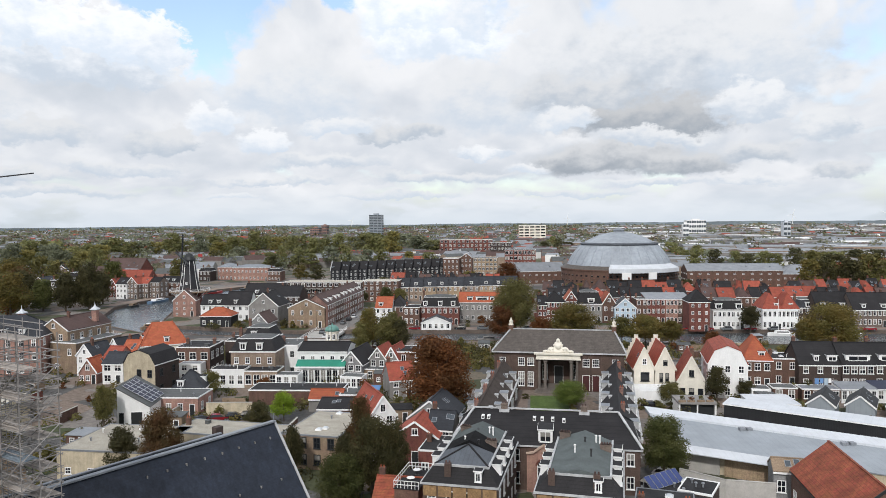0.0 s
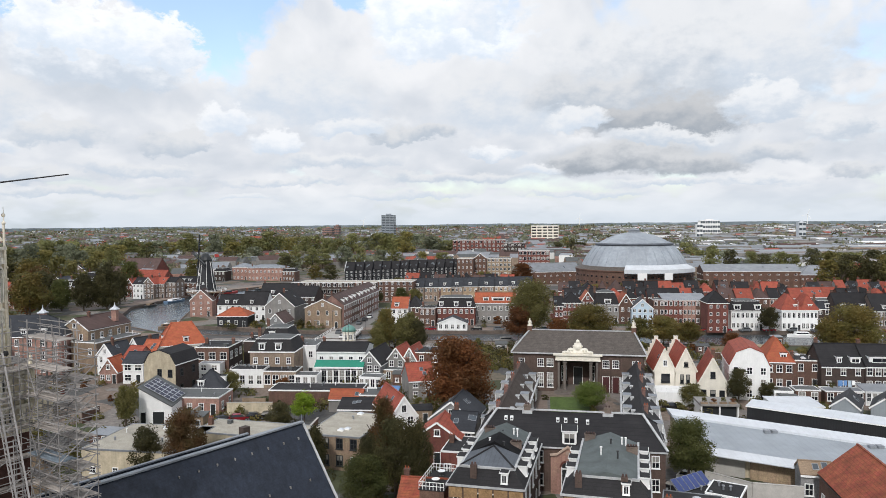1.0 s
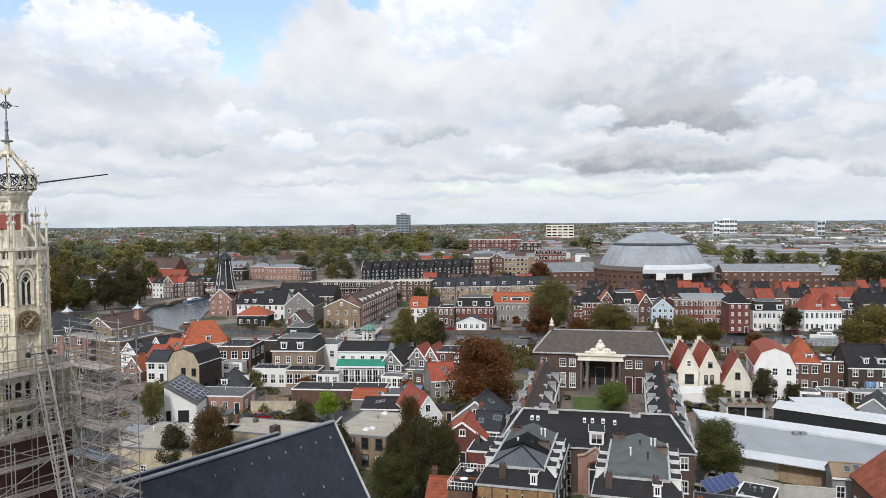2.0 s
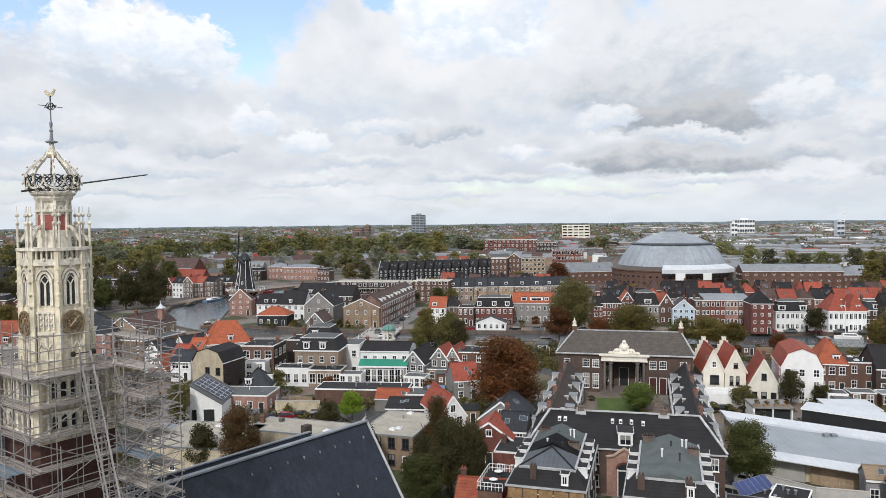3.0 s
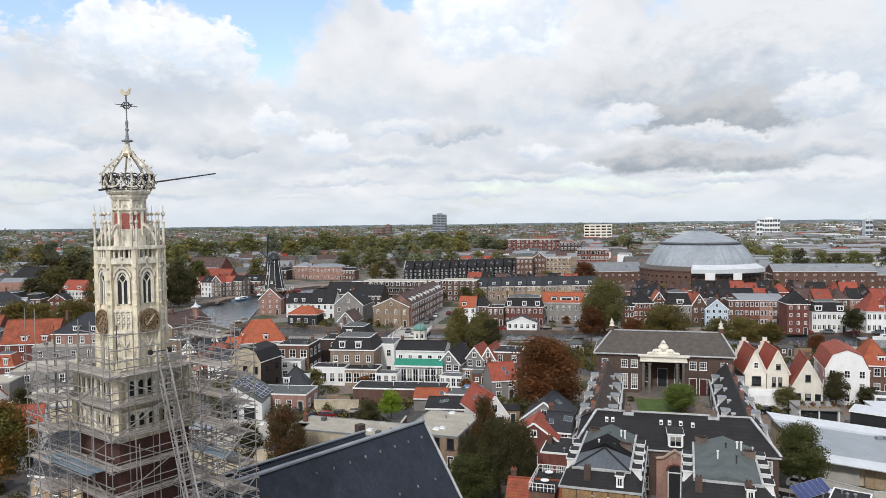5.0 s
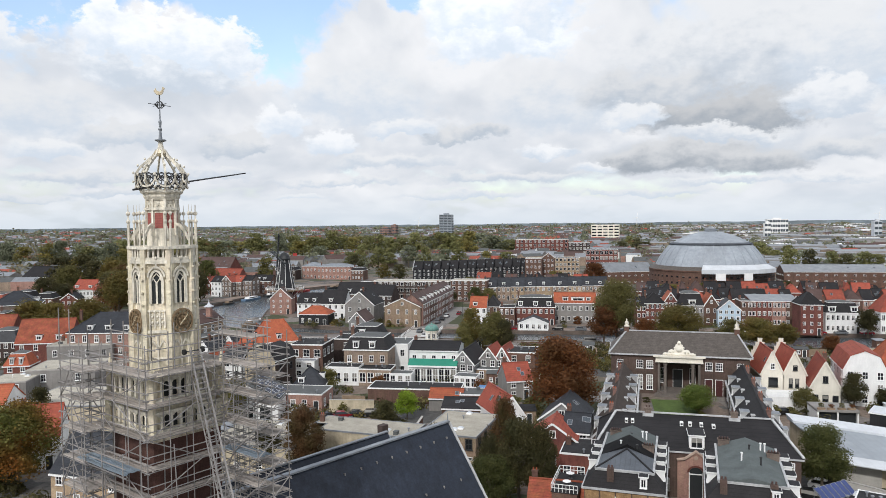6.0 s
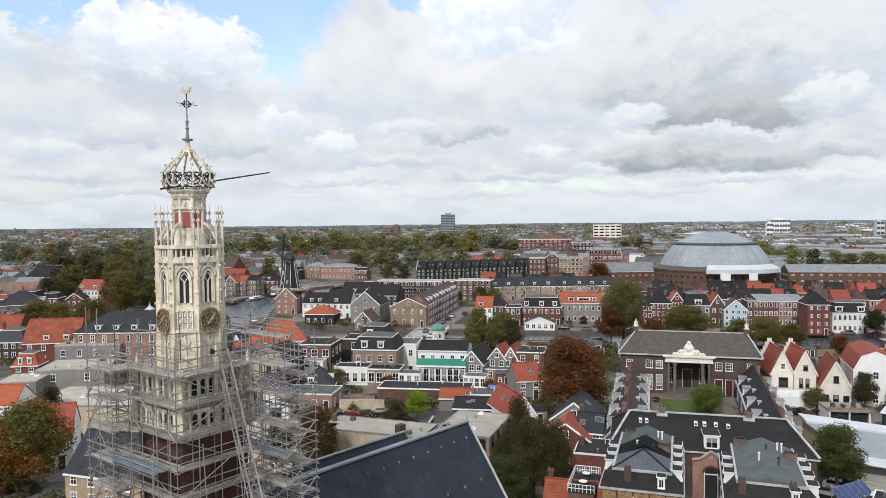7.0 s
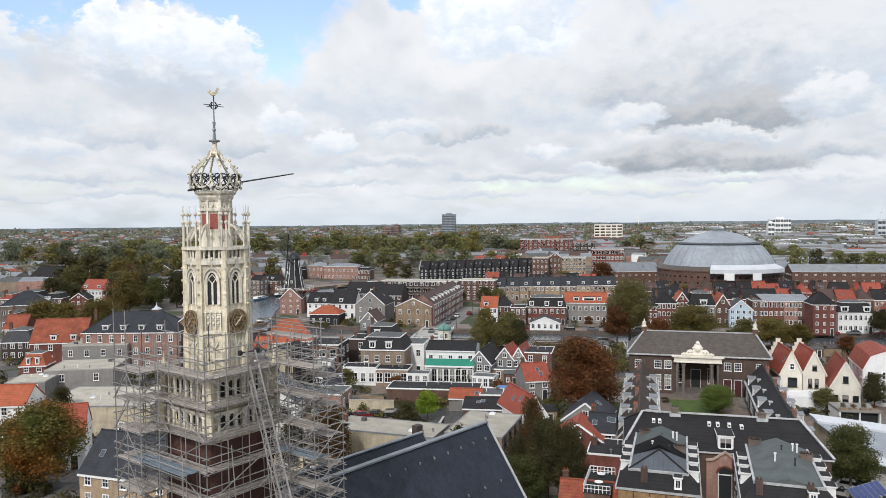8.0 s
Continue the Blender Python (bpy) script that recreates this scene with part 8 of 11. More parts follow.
house(-2.5, 360.8, -4, 5.8, 9, 7.0, 11.0, "side", "brick_buff", "slate", 2, 3, dormers=((0, 1.5),))
house(4.4, 361.8, -4, 8.1, 9, 7.0, 11.0, "side", "brick_tan", "slate", 2, 3, dormers=((0, 1.5),))
house(12.6, 362.6, -4, 8.1, 9, 7.0, 11.0, "side", "brick_buff", "slate", 2, 3, dormers=((0, 1.5),))
house(20.2, 363.6, -4, 7.0, 9, 7.0, 11.0, "side", "brick_tan", "slate", 2, 3, dormers=((0, 1.5),))
house(26.6, 364.6, -4, 5.8, 9, 7.0, 11.0, "side", "brick_buff", "slate", 2, 3, dormers=((0, 1.5),))
house(33.1, 365.6, -4, 7.0, 9, 7.0, 11.0, "side", "brick_buff", "slate", 2, 3, dormers=((0, 1.5),))
# beyond: flats, black terraces and modern blocks
house(-63.3, 359.5, -6, 40.7, 12, 9.5, 9.8, "flat", "brick_dark", "roof_gravel", 3, 14, label='long three-storey apartment block with a flat pale roof and balconies', chimneys=0, win=(1.8, 1.8), bars=(2, 1), name='apartment_block', category='building', sides='r', balconies=True)
house(-75.0, 475.2, -8, 6.3, 9, 8.0, 13, "side", "board_black", "tile_dark", 3, 2, label='black terrace house with a steep roof and raised party wall', chimneys=0, trim='board_black', fins=True)
house(-69.3, 477.8, -8, 6.3, 9, 8.0, 13, "side", "board_black", "tile_dark", 3, 2, label='black terrace house with a steep roof and raised party wall', chimneys=0, trim='board_black', fins=True)
house(-63.5, 480.5, -8, 6.3, 9, 8.0, 13, "side", "board_black", "tile_dark", 3, 2, label='black terrace house with a steep roof and raised party wall', chimneys=0, trim='board_black', fins=True)
house(-57.7, 483.2, -8, 6.3, 9, 8.0, 13, "side", "board_black", "tile_dark", 3, 2, label='black terrace house with a steep roof and raised party wall', chimneys=0, trim='board_black', fins=True)
house(-51.8, 485.9, -8, 6.4, 9, 8.0, 13, "side", "board_black", "tile_dark", 3, 2, label='black terrace house with a steep roof and raised party wall', chimneys=0, trim='board_black', fins=True)
house(-45.9, 488.7, -8, 6.4, 9, 8.0, 13, "side", "board_black", "tile_dark", 3, 2, label='black terrace house with a steep roof and raised party wall', chimneys=0, trim='board_black', fins=True)
house(-39.8, 491.5, -8, 6.4, 9, 8.0, 13, "side", "board_black", "tile_dark", 3, 2, label='black terrace house with a steep roof and raised party wall', chimneys=0, trim='board_black', fins=True)
house(-33.7, 494.3, -8, 6.4, 9, 8.0, 13, "side", "board_black", "tile_dark", 3, 2, label='black terrace house with a steep roof and raised party wall', chimneys=0, trim='board_black', fins=True)
house(-27.6, 497.2, -8, 6.5, 9, 8.0, 13, "side", "board_black", "tile_dark", 3, 2, label='black terrace house with a steep roof and raised party wall', chimneys=0, trim='board_black', fins=True)
house(-21.3, 500.1, -8, 6.5, 9, 8.0, 13, "side", "board_black", "tile_dark", 3, 2, label='black terrace house with a steep roof and raised party wall', chimneys=0, trim='board_black', fins=True)
house(-15.0, 503.0, -8, 6.5, 9, 8.0, 13, "side", "board_black", "tile_dark", 3, 2, label='black terrace house with a steep roof and raised party wall', chimneys=0, trim='board_black', fins=True)
house(-8.7, 506.0, -8, 6.5, 9, 8.0, 13, "side", "board_black", "tile_dark", 3, 2, label='black terrace house with a steep roof and raised party wall', chimneys=0, trim='board_black', fins=True)
house(-2.2, 509.0, -8, 6.6, 9, 8.0, 13, "side", "board_black", "tile_dark", 3, 2, label='black terrace house with a steep roof and raised party wall', chimneys=0, trim='board_black', fins=True)
house(2.9, 474.2, -6, 10.7, 14, 15, 15.3, "flat", "brick_brown", "roof_gravel", 4, 4, label='brown brick apartment block', chimneys=0, name='apartment_block', category='building')
house(13.5, 487.3, -6, 7.8, 14, 15, 18, "front", "brick_brown", "zinc", 4, 3, label='brick apartment block with a zinc gable', chimneys=0, name='apartment_block', category='building')
house(28.3, 515.9, -6, 17.3, 14, 13, 13.3, "flat", "brick_tan", "roof_felt_grey", 4, 6, label='tan brick apartment block with deep loggias', chimneys=0, win=(1.9, 1.9), bars=(2, 1), name='apartment_block', category='building')
house(20.3, 753.3, -6, 55.4, 20, 20, 20.3, "flat", "brick_red", "roof_gravel", 5, 12, label='large rose brick apartment block with a grid of loggias', chimneys=0, win=(2.4, 2.4), bars=(2, 1), name='apartment_block', category='building')
house(57.5, 553.3, -6, 24.1, 20, 17, 17.3, "flat", "brick_red", "roof_felt_grey", 4, 7, label='red brick block with a grid of deep windows', chimneys=0, win=(2.6, 2.6), bars=(2, 1), name='apartment_block', category='building')
house(52.1, 678.2, -6, 19.9, 16, 19, 19.3, "flat", "brick_dark", "bitumen", 5, 6, label='black modern apartment block', chimneys=0, win=(2.0, 2.0), bars=(2, 1), name='apartment_block', category='building')
house(154.8, 1278.5, -6, 48.5, 30, 31.5, 32, "flat", "plaster_cream", "roof_gravel", 6, 5, label='pale high office block with brown window bands', chimneys=0, win=(8.6, 2.6), bars=(3, 1), name='office_block', category='building', frame_mat='timber', door=False)
house(-37.3, 727.0, -6, 28.2, 12, 9, 9.4, "flat", "plaster_cream", "roof_felt_grey", 2, 3, label='cream flat-roofed pavilion on columns', chimneys=0, name='pavilion_building', category='building')
# prison wings
house(59.0, 448.4, 10, 33.5, 14, 8, 13, "side", "brick_brown", "zinc", 2, 8, label='brick prison wing with a pale zinc roof', chimneys=0, win=(1.2, 0.9), bars=(2, 1), name='prison_wing', category='building')
house(167.4, 411.6, -5, 54.0, 15, 10.0, 13.5, "side", "brick_brown", "zinc", 3, 11, label='long brick prison wing with a pale zinc roof', chimneys=0, win=(1.5, 0.8), bars=(2, 1), name='prison_wing', category='building', sides='l', door=False)
house(204.0, 407.8, -5, 20.0, 14, 8, 13, "hip", "brick_brown", "zinc", 2, 8, label='lower brick prison wing with a zinc roof', chimneys=0, win=(1.0, 0.9), bars=(2, 1), name='prison_wing', category='building')
# more houses that fill the quarter
house(-52.5, 194.4, -3, 8.6, 9, 8.0, 11.5, "mansard", "brick_brown", "tile_dark", 2, 3, dormers=((-1, 1.5),))
house(-90.2, 175.8, -4, 4.6, 6, 3.0, 6.2, "front", "brick_rose", "tile_orange", 1, 3, label='small rose brick cottage with a pale orange gable', chimneys=0, win=(1.0, 1.3))
house(-87.4, 181.5, -14, 4.6, 7, 5.0, 7.8, "side", "brick_rose", "tile_red", 2, 2, label='small pink house with a red tiled roof', chimneys=0)
house(-84.6, 185.6, -10, 4.4, 7, 5.6, 8.8, "side", "plaster_white", "tile_orange", 2, 2, label='white house with an orange roof')
house(-87.0, 203.5, -4, 5.0, 8, 5.5, 8.4, "side", "brick_red", "tile_dark", 2, 3, sides='r')
house(-65.2, 177.6, -3, 5.6, 3.4, 4.4, 4.6, "flat", "paint_white", "zinc", 2, 2, label='white glazed bay extension with a flat roof', chimneys=0, win=(1.4, 2.0), door=False)
house(-17.2, 175.8, -10, 8.8, 4, 3.0, 3.2, "flat", "timber", "roof_felt_grey", 1, 2, label='brown timber garden extension with a flat roof', chimneys=0)
house(-10.1, 158.1, 16, 5.9, 8, 4.5, 7.6, "side", "plaster_grey", "tile_red", 2, 2, label='grey house with a red tiled roof')
house(-20.4, 147.5, -3, 4.8, 6, 3.6, 3.8, "flat", "brick_brown", "roof_felt_grey", 1, 2, chimneys=0, label='low brick extension with a grey flat roof')
house(-1.5, 108.1, -12, 6.4, 8, 4.4, 4.6, "flat", "brick_red", "bitumen", 1, 3, chimneys=1, label='low red brick house with a black roof terrace')
house(-6.2, 91.3, -10, 7.6, 5, 3.6, 5.6, "side", "brick_red", "tile_rust", 1, 3, chimneys=1, label='low brick cottage with a rust red roof')
house(-1.4, 117.3, -12, 4.4, 7, 5.2, 7.4, "side", "plaster_grey", "slate", 2, 2, label='grey house with a slate roof and roof terrace')
# third rows across the river
house(46.5, 324.2, -10, 5.1, 9, 8.0, 11.4, "side", "brick_red", "tile_brown", 2, 2, chimneys=1)
house(51.2, 321.1, -4, 5.1, 9, 8.0, 12.2, "side", "plaster_grey", "tile_dark", 2, 2, chimneys=1)
house(57.9, 323.2, 0, 7.7, 9, 8.0, 11.4, "hip", "brick_red", "tile_dark", 2, 2, chimneys=1)
house(63.3, 320.1, -10, 4.0, 9, 8.0, 12.2, "hip", "plaster_grey", "tile_brown", 2, 2, chimneys=1)
house(70.9, 324.8, -4, 6.1, 9, 8.0, 12.2, "hip", "brick_red", "tile_brown", 2, 2, chimneys=1)
house(75.3, 319.1, -4, 5.0, 9, 8.0, 12.2, "side", "brick_brown", "tile_dark", 2, 2, chimneys=1)
house(80.4, 321.3, 0, 4.1, 9, 8.0, 11.4, "side", "plaster_grey", "tile_dark", 2, 2, chimneys=1)
house(84.8, 318.3, -10, 5.9, 9, 8.0, 12.2, "side", "brick_brown", "tile_dark", 2, 2, chimneys=1)
house(90.7, 317.8, -10, 5.9, 9, 8.0, 12.2, "side", "brick_rose", "tile_red", 2, 2, chimneys=1)
house(96.6, 317.3, 0, 6.1, 9, 8.0, 11.4, "side", "brick_rose", "tile_red", 2, 2, chimneys=1)
house(103.4, 319.3, -4, 6.0, 9, 8.0, 12.2, "side", "plaster_grey", "tile_dark", 2, 2, chimneys=1)
house(108.4, 316.3, -10, 5.8, 9, 8.0, 11.4, "hip", "brick_red", "tile_red", 2, 2, chimneys=1)
house(116.7, 320.8, -4, 4.0, 9, 8.0, 12.2, "side", "brick_red", "tile_dark", 2, 2, chimneys=1)
house(156.9, 317.4, -10, 4.7, 9, 8.0, 11.4, "side", "plaster_grey", "tile_dark", 2, 2, chimneys=1)
house(164.2, 319.4, -4, 7.4, 9, 8.0, 11.4, "side", "brick_red", "tile_brown", 2, 2, chimneys=1)
house(168.5, 316.4, 0, 4.0, 9, 8.0, 12.2, "side", "plaster_grey", "tile_red", 2, 2, chimneys=1)
house(176.6, 321.0, -4, 3.9, 9, 8.0, 11.4, "side", "plaster_grey", "tile_dark", 2, 2, chimneys=1)
house(180.0, 318.1, -10, 5.6, 9, 8.0, 12.2, "side", "plaster_grey", "tile_red", 2, 2, chimneys=1)
house(183.3, 315.1, -4, 3.9, 9, 8.0, 11.4, "side", "plaster_grey", "tile_dark", 2, 2, chimneys=1)
house(190.2, 319.9, 0, 4.1, 9, 8.0, 11.4, "hip", "plaster_grey", "tile_red", 2, 2, chimneys=1)
house(194.0, 319.5, 0, 4.1, 9, 8.0, 12.2, "side", "plaster_grey", "tile_dark", 2, 2, chimneys=1)
house(196.2, 314.0, -10, 3.7, 9, 8.0, 12.2, "side", "plaster_grey", "tile_red", 2, 2, chimneys=1)
house(203.6, 318.7, -10, 4.6, 9, 8.0, 11.4, "side", "brick_brown", "tile_brown", 2, 2, chimneys=1)
house(206.1, 313.2, -10, 3.6, 9, 8.0, 12.2, "side", "brick_brown", "tile_dark", 2, 2, chimneys=1)
house(210.8, 312.8, -10, 5.4, 9, 8.0, 11.4, "side", "brick_rose", "tile_dark", 2, 2, chimneys=1)
house(117.2, 318.1, -10, 3.9, 9, 7.5, 11.7, "side", "brick_rose", "tile_brown", 2, 2, chimneys=1)
house(124.3, 317.5, -10, 7.2, 9, 7.5, 11.7, "side", "brick_rose", "tile_dark", 2, 2, chimneys=1)
house(133.5, 321.9, -10, 3.9, 9, 7.5, 11.7, "hip", "brick_rose", "tile_red", 2, 2, chimneys=1)
house(137.0, 316.4, -10, 7.1, 9, 7.5, 11.7, "side", "plaster_grey", "tile_red", 2, 2, chimneys=1)
house(143.7, 318.4, -4, 3.9, 9, 7.5, 10.9, "hip", "brick_rose", "tile_dark", 2, 2, chimneys=1)
house(-27.0, 380.5, -10, 7.5, 9, 8, 12.2, "side", "plaster_grey", "tile_red", 2, 2, chimneys=1)
house(-20.4, 383.5, 0, 6.1, 9, 8, 12.2, "side", "brick_brown", "tile_dark", 2, 2, chimneys=1)
house(-12.3, 379.0, -10, 6.2, 9, 8, 11.4, "side", "plaster_grey", "tile_brown", 2, 2, chimneys=1)
house(-4.4, 374.7, -10, 6.1, 9, 8, 11.4, "side", "brick_red", "tile_dark", 2, 2, chimneys=1)
house(2.3, 381.2, -4, 7.3, 9, 8, 12.2, "hip", "brick_rose", "tile_dark", 2, 2, chimneys=1)
house(8.8, 373.4, -10, 6.0, 9, 8, 11.4, "side", "brick_red", "tile_brown", 2, 2, chimneys=1)
house(15.6, 379.9, -4, 7.3, 9, 8, 11.4, "side", "brick_brown", "tile_dark", 2, 2, chimneys=1)
house(24.4, 375.4, -4, 7.2, 9, 8, 11.4, "side", "plaster_grey", "tile_red", 2, 2, chimneys=1)
# houses along the left bank and behind
house(-235.4, 376.0, -14, 7.4, 9, 8.0, 11.6, "side", "brick_red", "tile_dark", 2, 3, chimneys=1)
house(-232.7, 382.5, -8, 6.8, 9, 8.0, 10.6, "side", "brick_red", "tile_red", 2, 3, chimneys=1)
house(-220.7, 381.4, -14, 9.6, 9, 8.0, 11.6, "front", "brick_brown", "slate", 2, 3, chimneys=1)
house(-301.7, 484.3, -14, 12.3, 9, 8.5, 11.1, "mansard", "brick_brown", "tile_dark", 2, 3, chimneys=1)
house(-306.2, 508.1, -14, 9.9, 9, 8.5, 11.1, "flat", "brick_red", "slate", 2, 3, chimneys=1)
house(-275.8, 481.2, -8, 11.0, 9, 8.5, 12.1, "flat", "plaster_white", "slate", 2, 3, chimneys=1)
house(-261.7, 479.5, -14, 11.9, 9, 8.5, 12.1, "front", "brick_grey", "tile_dark", 2, 3, chimneys=1)
house(-224.4, 424.0, 4, 6.6, 9, 8.0, 11.6, "mansard", "brick_grey", "tile_dark", 2, 3, chimneys=1)
house(-217.9, 432.0, -14, 10.6, 9, 8.0, 11.6, "flat", "brick_red", "tile_red", 2, 3, chimneys=1)
house(-205.5, 430.7, -8, 9.7, 9, 8.0, 11.6, "side", "brick_brown", "tile_red", 2, 3, chimneys=1)
house(-243.2, 298.9, 14, 5.7, 9, 7.0, 9.6, "mansard", "brick_grey", "tile_red", 2, 3, chimneys=1)
house(-234.6, 303.6, 14, 8.7, 9, 7.0, 10.6, "mansard", "brick_red", "tile_dark", 2, 3, chimneys=1)
house(-223.9, 303.6, 14, 7.2, 9, 7.0, 9.6, "mansard", "brick_brown", "tile_dark", 2, 3, chimneys=1)
house(-208.9, 299.0, 14, 7.1, 9, 7.0, 9.6, "front", "brick_red", "tile_dark", 2, 3, chimneys=1)
house(-190.3, 231.7, 14, 4.4, 9, 6.5, 10.1, "mansard", "brick_brown", "slate", 2, 3, chimneys=1)
house(-183.4, 231.9, 14, 5.5, 9, 6.5, 10.1, "side", "brick_brown", "tile_dark", 2, 3, chimneys=1)
# rear extensions of the dark-roofed houses
house(81.1, 152.6, -6, 7.9, 4, 2.8, 3.0, "flat", "brick_brown", "zinc", 1, 4, label='brick rear extension with glazed doors', chimneys=0, win=(1.3, 2.0), door=False, name='rear_extension', category='extension')
house(88.7, 151.6, -5, 7.2, 4.5, 3.0, 3.6, "shed", "paint_white", "zinc", 1, 6, label='white glazed conservatory with a grey roof', chimneys=0, win=(1.1, 2.3), door=False, name='rear_extension', category='extension')
house(97.6, 151.3, -5, 10.1, 4.5, 3.0, 3.8, "shed", "paint_white", "solar", 1, 6, label='white glazed conservatory with a dark glass roof', chimneys=0, win=(1.1, 2.3), door=False, name='rear_extension', category='extension')
house(67.9, 152.2, -10, 3.9, 4, 3.0, 3.2, "flat", "plaster_white", "roof_felt_grey", 1, 3, label='white rear extension with glazed doors', chimneys=0, win=(1.1, 2.2), door=False, name='rear_extension', category='extension')
house(73.5, 153.1, -8, 5.1, 4, 3.0, 3.2, "flat", "brick_brown", "roof_felt_grey", 1, 2, label='brick rear extension with a flat roof', chimneys=0, win=(1.4, 2.0), door=False, name='rear_extension', category='extension')
house(-38.8, 169.1, -3, 5.5, 4, 3.2, 3.4, "flat", "plaster_white", "roof_felt_grey", 1, 3, label='white rear extension with glazed doors', chimneys=0, win=(1.2, 2.2), door=False, name='rear_extension', category='extension')
house(-22.9, 166.7, -12, 5.4, 4, 3.2, 3.4, "flat", "paint_white", "roof_felt_grey", 1, 4, label='white glazed garden room with a flat roof', chimneys=0, win=(1.1, 2.4), door=False, name='rear_extension', category='extension')


# ---- halls and yards beside the court ----
def hall(x, y, turn, w, d, eave, ridge, wall, roof, label, upstand=0.9):
    h = house(x, y, turn, w, d, eave, ridge, "shed", wall, roof, 1, 1, label=label, chimneys=0, door=False, skip=(("f", 0, 0),), name="hall", category="hall")
    if upstand:
        bm = bmesh.new()
        hexa(bm, [(-w / 2 - 0.2, d - 2.6, ridge + 0.05), (w / 2 + 0.2, d - 2.6, ridge + 0.05), (w / 2 + 0.2, d + 0.3, ridge + 0.05), (-w / 2 - 0.2, d + 0.3, ridge + 0.05)],
             [(-w / 2 - 0.2, d - 2.4, ridge + upstand), (w / 2 + 0.2, d - 2.4, ridge + upstand), (w / 2 + 0.2, d + 0.3, ridge + upstand + 0.2), (-w / 2 - 0.2, d + 0.3, ridge + upstand + 0.2)])
        part("roof_monitor", bm, "metal_white", h, "raised white roof strip")
    return h


def long_hall():
    h = thing("hall", pose(36.8, 112.5, 0), "long low hall with a pale grey sheet roof and white edges", "hall")
    fl, fr, br, bl = Vector((0, 0, 4.0)), Vector((46, -27, 4.0)), Vector((52, -16, 4.7)), Vector((-0.3, 17.2, 4.8))
    PLOTS.append((58, 103, radians(-31), 50, 17))
    bm = bmesh.new()
    ring = [fl + Vector((0.4, 0.2, 0)), fr, br, bl + Vector((0.4, -0.3, 0))]
    hexa(bm, [(p.x, p.y, 0) for p in ring], [(p.x, p.y, p.z - 0.2) for p in ring])
    part("wall", bm, "plaster_ochre", h)
    bm = bmesh.new()
    hexa(bm, [p - Vector((0, 0, 0.18)) for p in (fl, fr, br, bl)], [fl, fr, br, bl])
    part("roof", bm, "sheet_grey", h, "pale blue-grey sheet roof")
    n = (bl - fl).normalized()
    up = Vector((0, 0, 0.05))
    bm = bmesh.new()
    a, b = bl.lerp(fl, 0.16), br.lerp(fr, 0.2)
    hexa(bm, [a, b, br, bl], [a + Vector((0, 0, 0.35)), b + Vector((0, 0, 0.35)), br + Vector((0.1, 0.2, 0.75)), bl + Vector((-0.2, 0.2, 0.75))])
    part("roof_monitor", bm, "metal_white", h, "raised white roof strip")
    bm = bmesh.new()
    out = Vector((-0.5, -0.86, 0)) * 2.2
    hexa(bm, [fl + out - Vector((0, 0, 0.65)), fl.lerp(fr, 0.3) + out - Vector((0, 0, 0.65)), fl.lerp(fr, 0.3) - Vector((0, 0, 0.1)), fl - Vector((0, 0, 0.1))],
         [fl + out - Vector((0, 0, 0.5)), fl.lerp(fr, 0.3) + out - Vector((0, 0, 0.5)), fl.lerp(fr, 0.3) + Vector((0, 0, 0.06)), fl + Vector((0, 0, 0.06))])
    part("canopy", bm, "metal_white", h, "white sheet canopy along the front")
    d = (fr - fl).normalized()
    side = Vector((-d.y, d.x, 0))
    for s0, s1, m_ in ((1.0, 6.5, "concrete"), (7.2, 13.5, "brick_tan"), (14.2, 17.5, "board_grey"), (18.2, 21.0, "board_grey")):
        bm = bmesh.new()
        p, q = Vector((fl.x, fl.y, 0)) + d * s0 - side * 0.02, Vector((fl.x, fl.y, 0)) + d * s1 - side * 0.02
        hexa(bm, [p - side * 0.1, q - side * 0.1, q + side * 0.2, p + side * 0.2], [v + Vector((0, 0, 3.1)) for v in (p - side * 0.1, q - side * 0.1, q + side * 0.2, p + side * 0.2)])
        part("shutter_door", bm, m_, h)
    for f in (0.25, 0.5, 0.75):
        bm = bmesh.new()
        c = fl.lerp(fr, f).lerp(bl.lerp(br, f), 0.75)
        for k in range(2):
            box(bm, c.x + 1.2 * k - 0.45, c.x + 1.2 * k + 0.45, c.y - 0.45, c.y + 0.45, c.z - 0.1, c.z + 0.45)
        part("roof_vent", bm, "zinc", h)


long_hall()
hall(66.2, 127.3, -36, 31.0, 4.6, 4.1, 4.3, "board_black", "metal_white", "long low black hall with a white roof", 0)
h_w = hall(65.0, 139.0, -4, 9.0, 7.0, 3.2, 3.4, "plaster_white", "metal_white", "small white flat-roofed workshop", 0)

# red-roofed house
house(49.9, 79.6, -9, 9.6, 17.5, 5.0, 9.0, "front", "brick_brown", "tile_rust", 1, 2, label="brick house with a large weathered red-orange tiled roof", chimneys=0, trim="paint_dark", sides="l")
# flat roofs with a solar array
house(28.6, 86.0, -18, 7.5, 10.0, 4.6, 4.8, "flat", "brick_dark", "bitumen", 1, 2, label="low building with a black felt roof carrying solar panels", chimneys=0, trim="zinc", name="low_building", category="building")
house(31.5, 89.2, -31, 4.2, 5.0, 5.0, 5.2, "flat", "brick_dark", "bitumen", 1, 1, label="low building with a black felt roof and white edge", chimneys=0, door=False, name="low_building", category="building")
house(24.2, 78.5, -18, 7.0, 12.0, 5.0, 5.2, "flat", "brick_red", "bitumen", 1, 2, label="low brick building with a cluttered black felt roof", chimneys=2, trim="zinc", name="low_building", category="building")


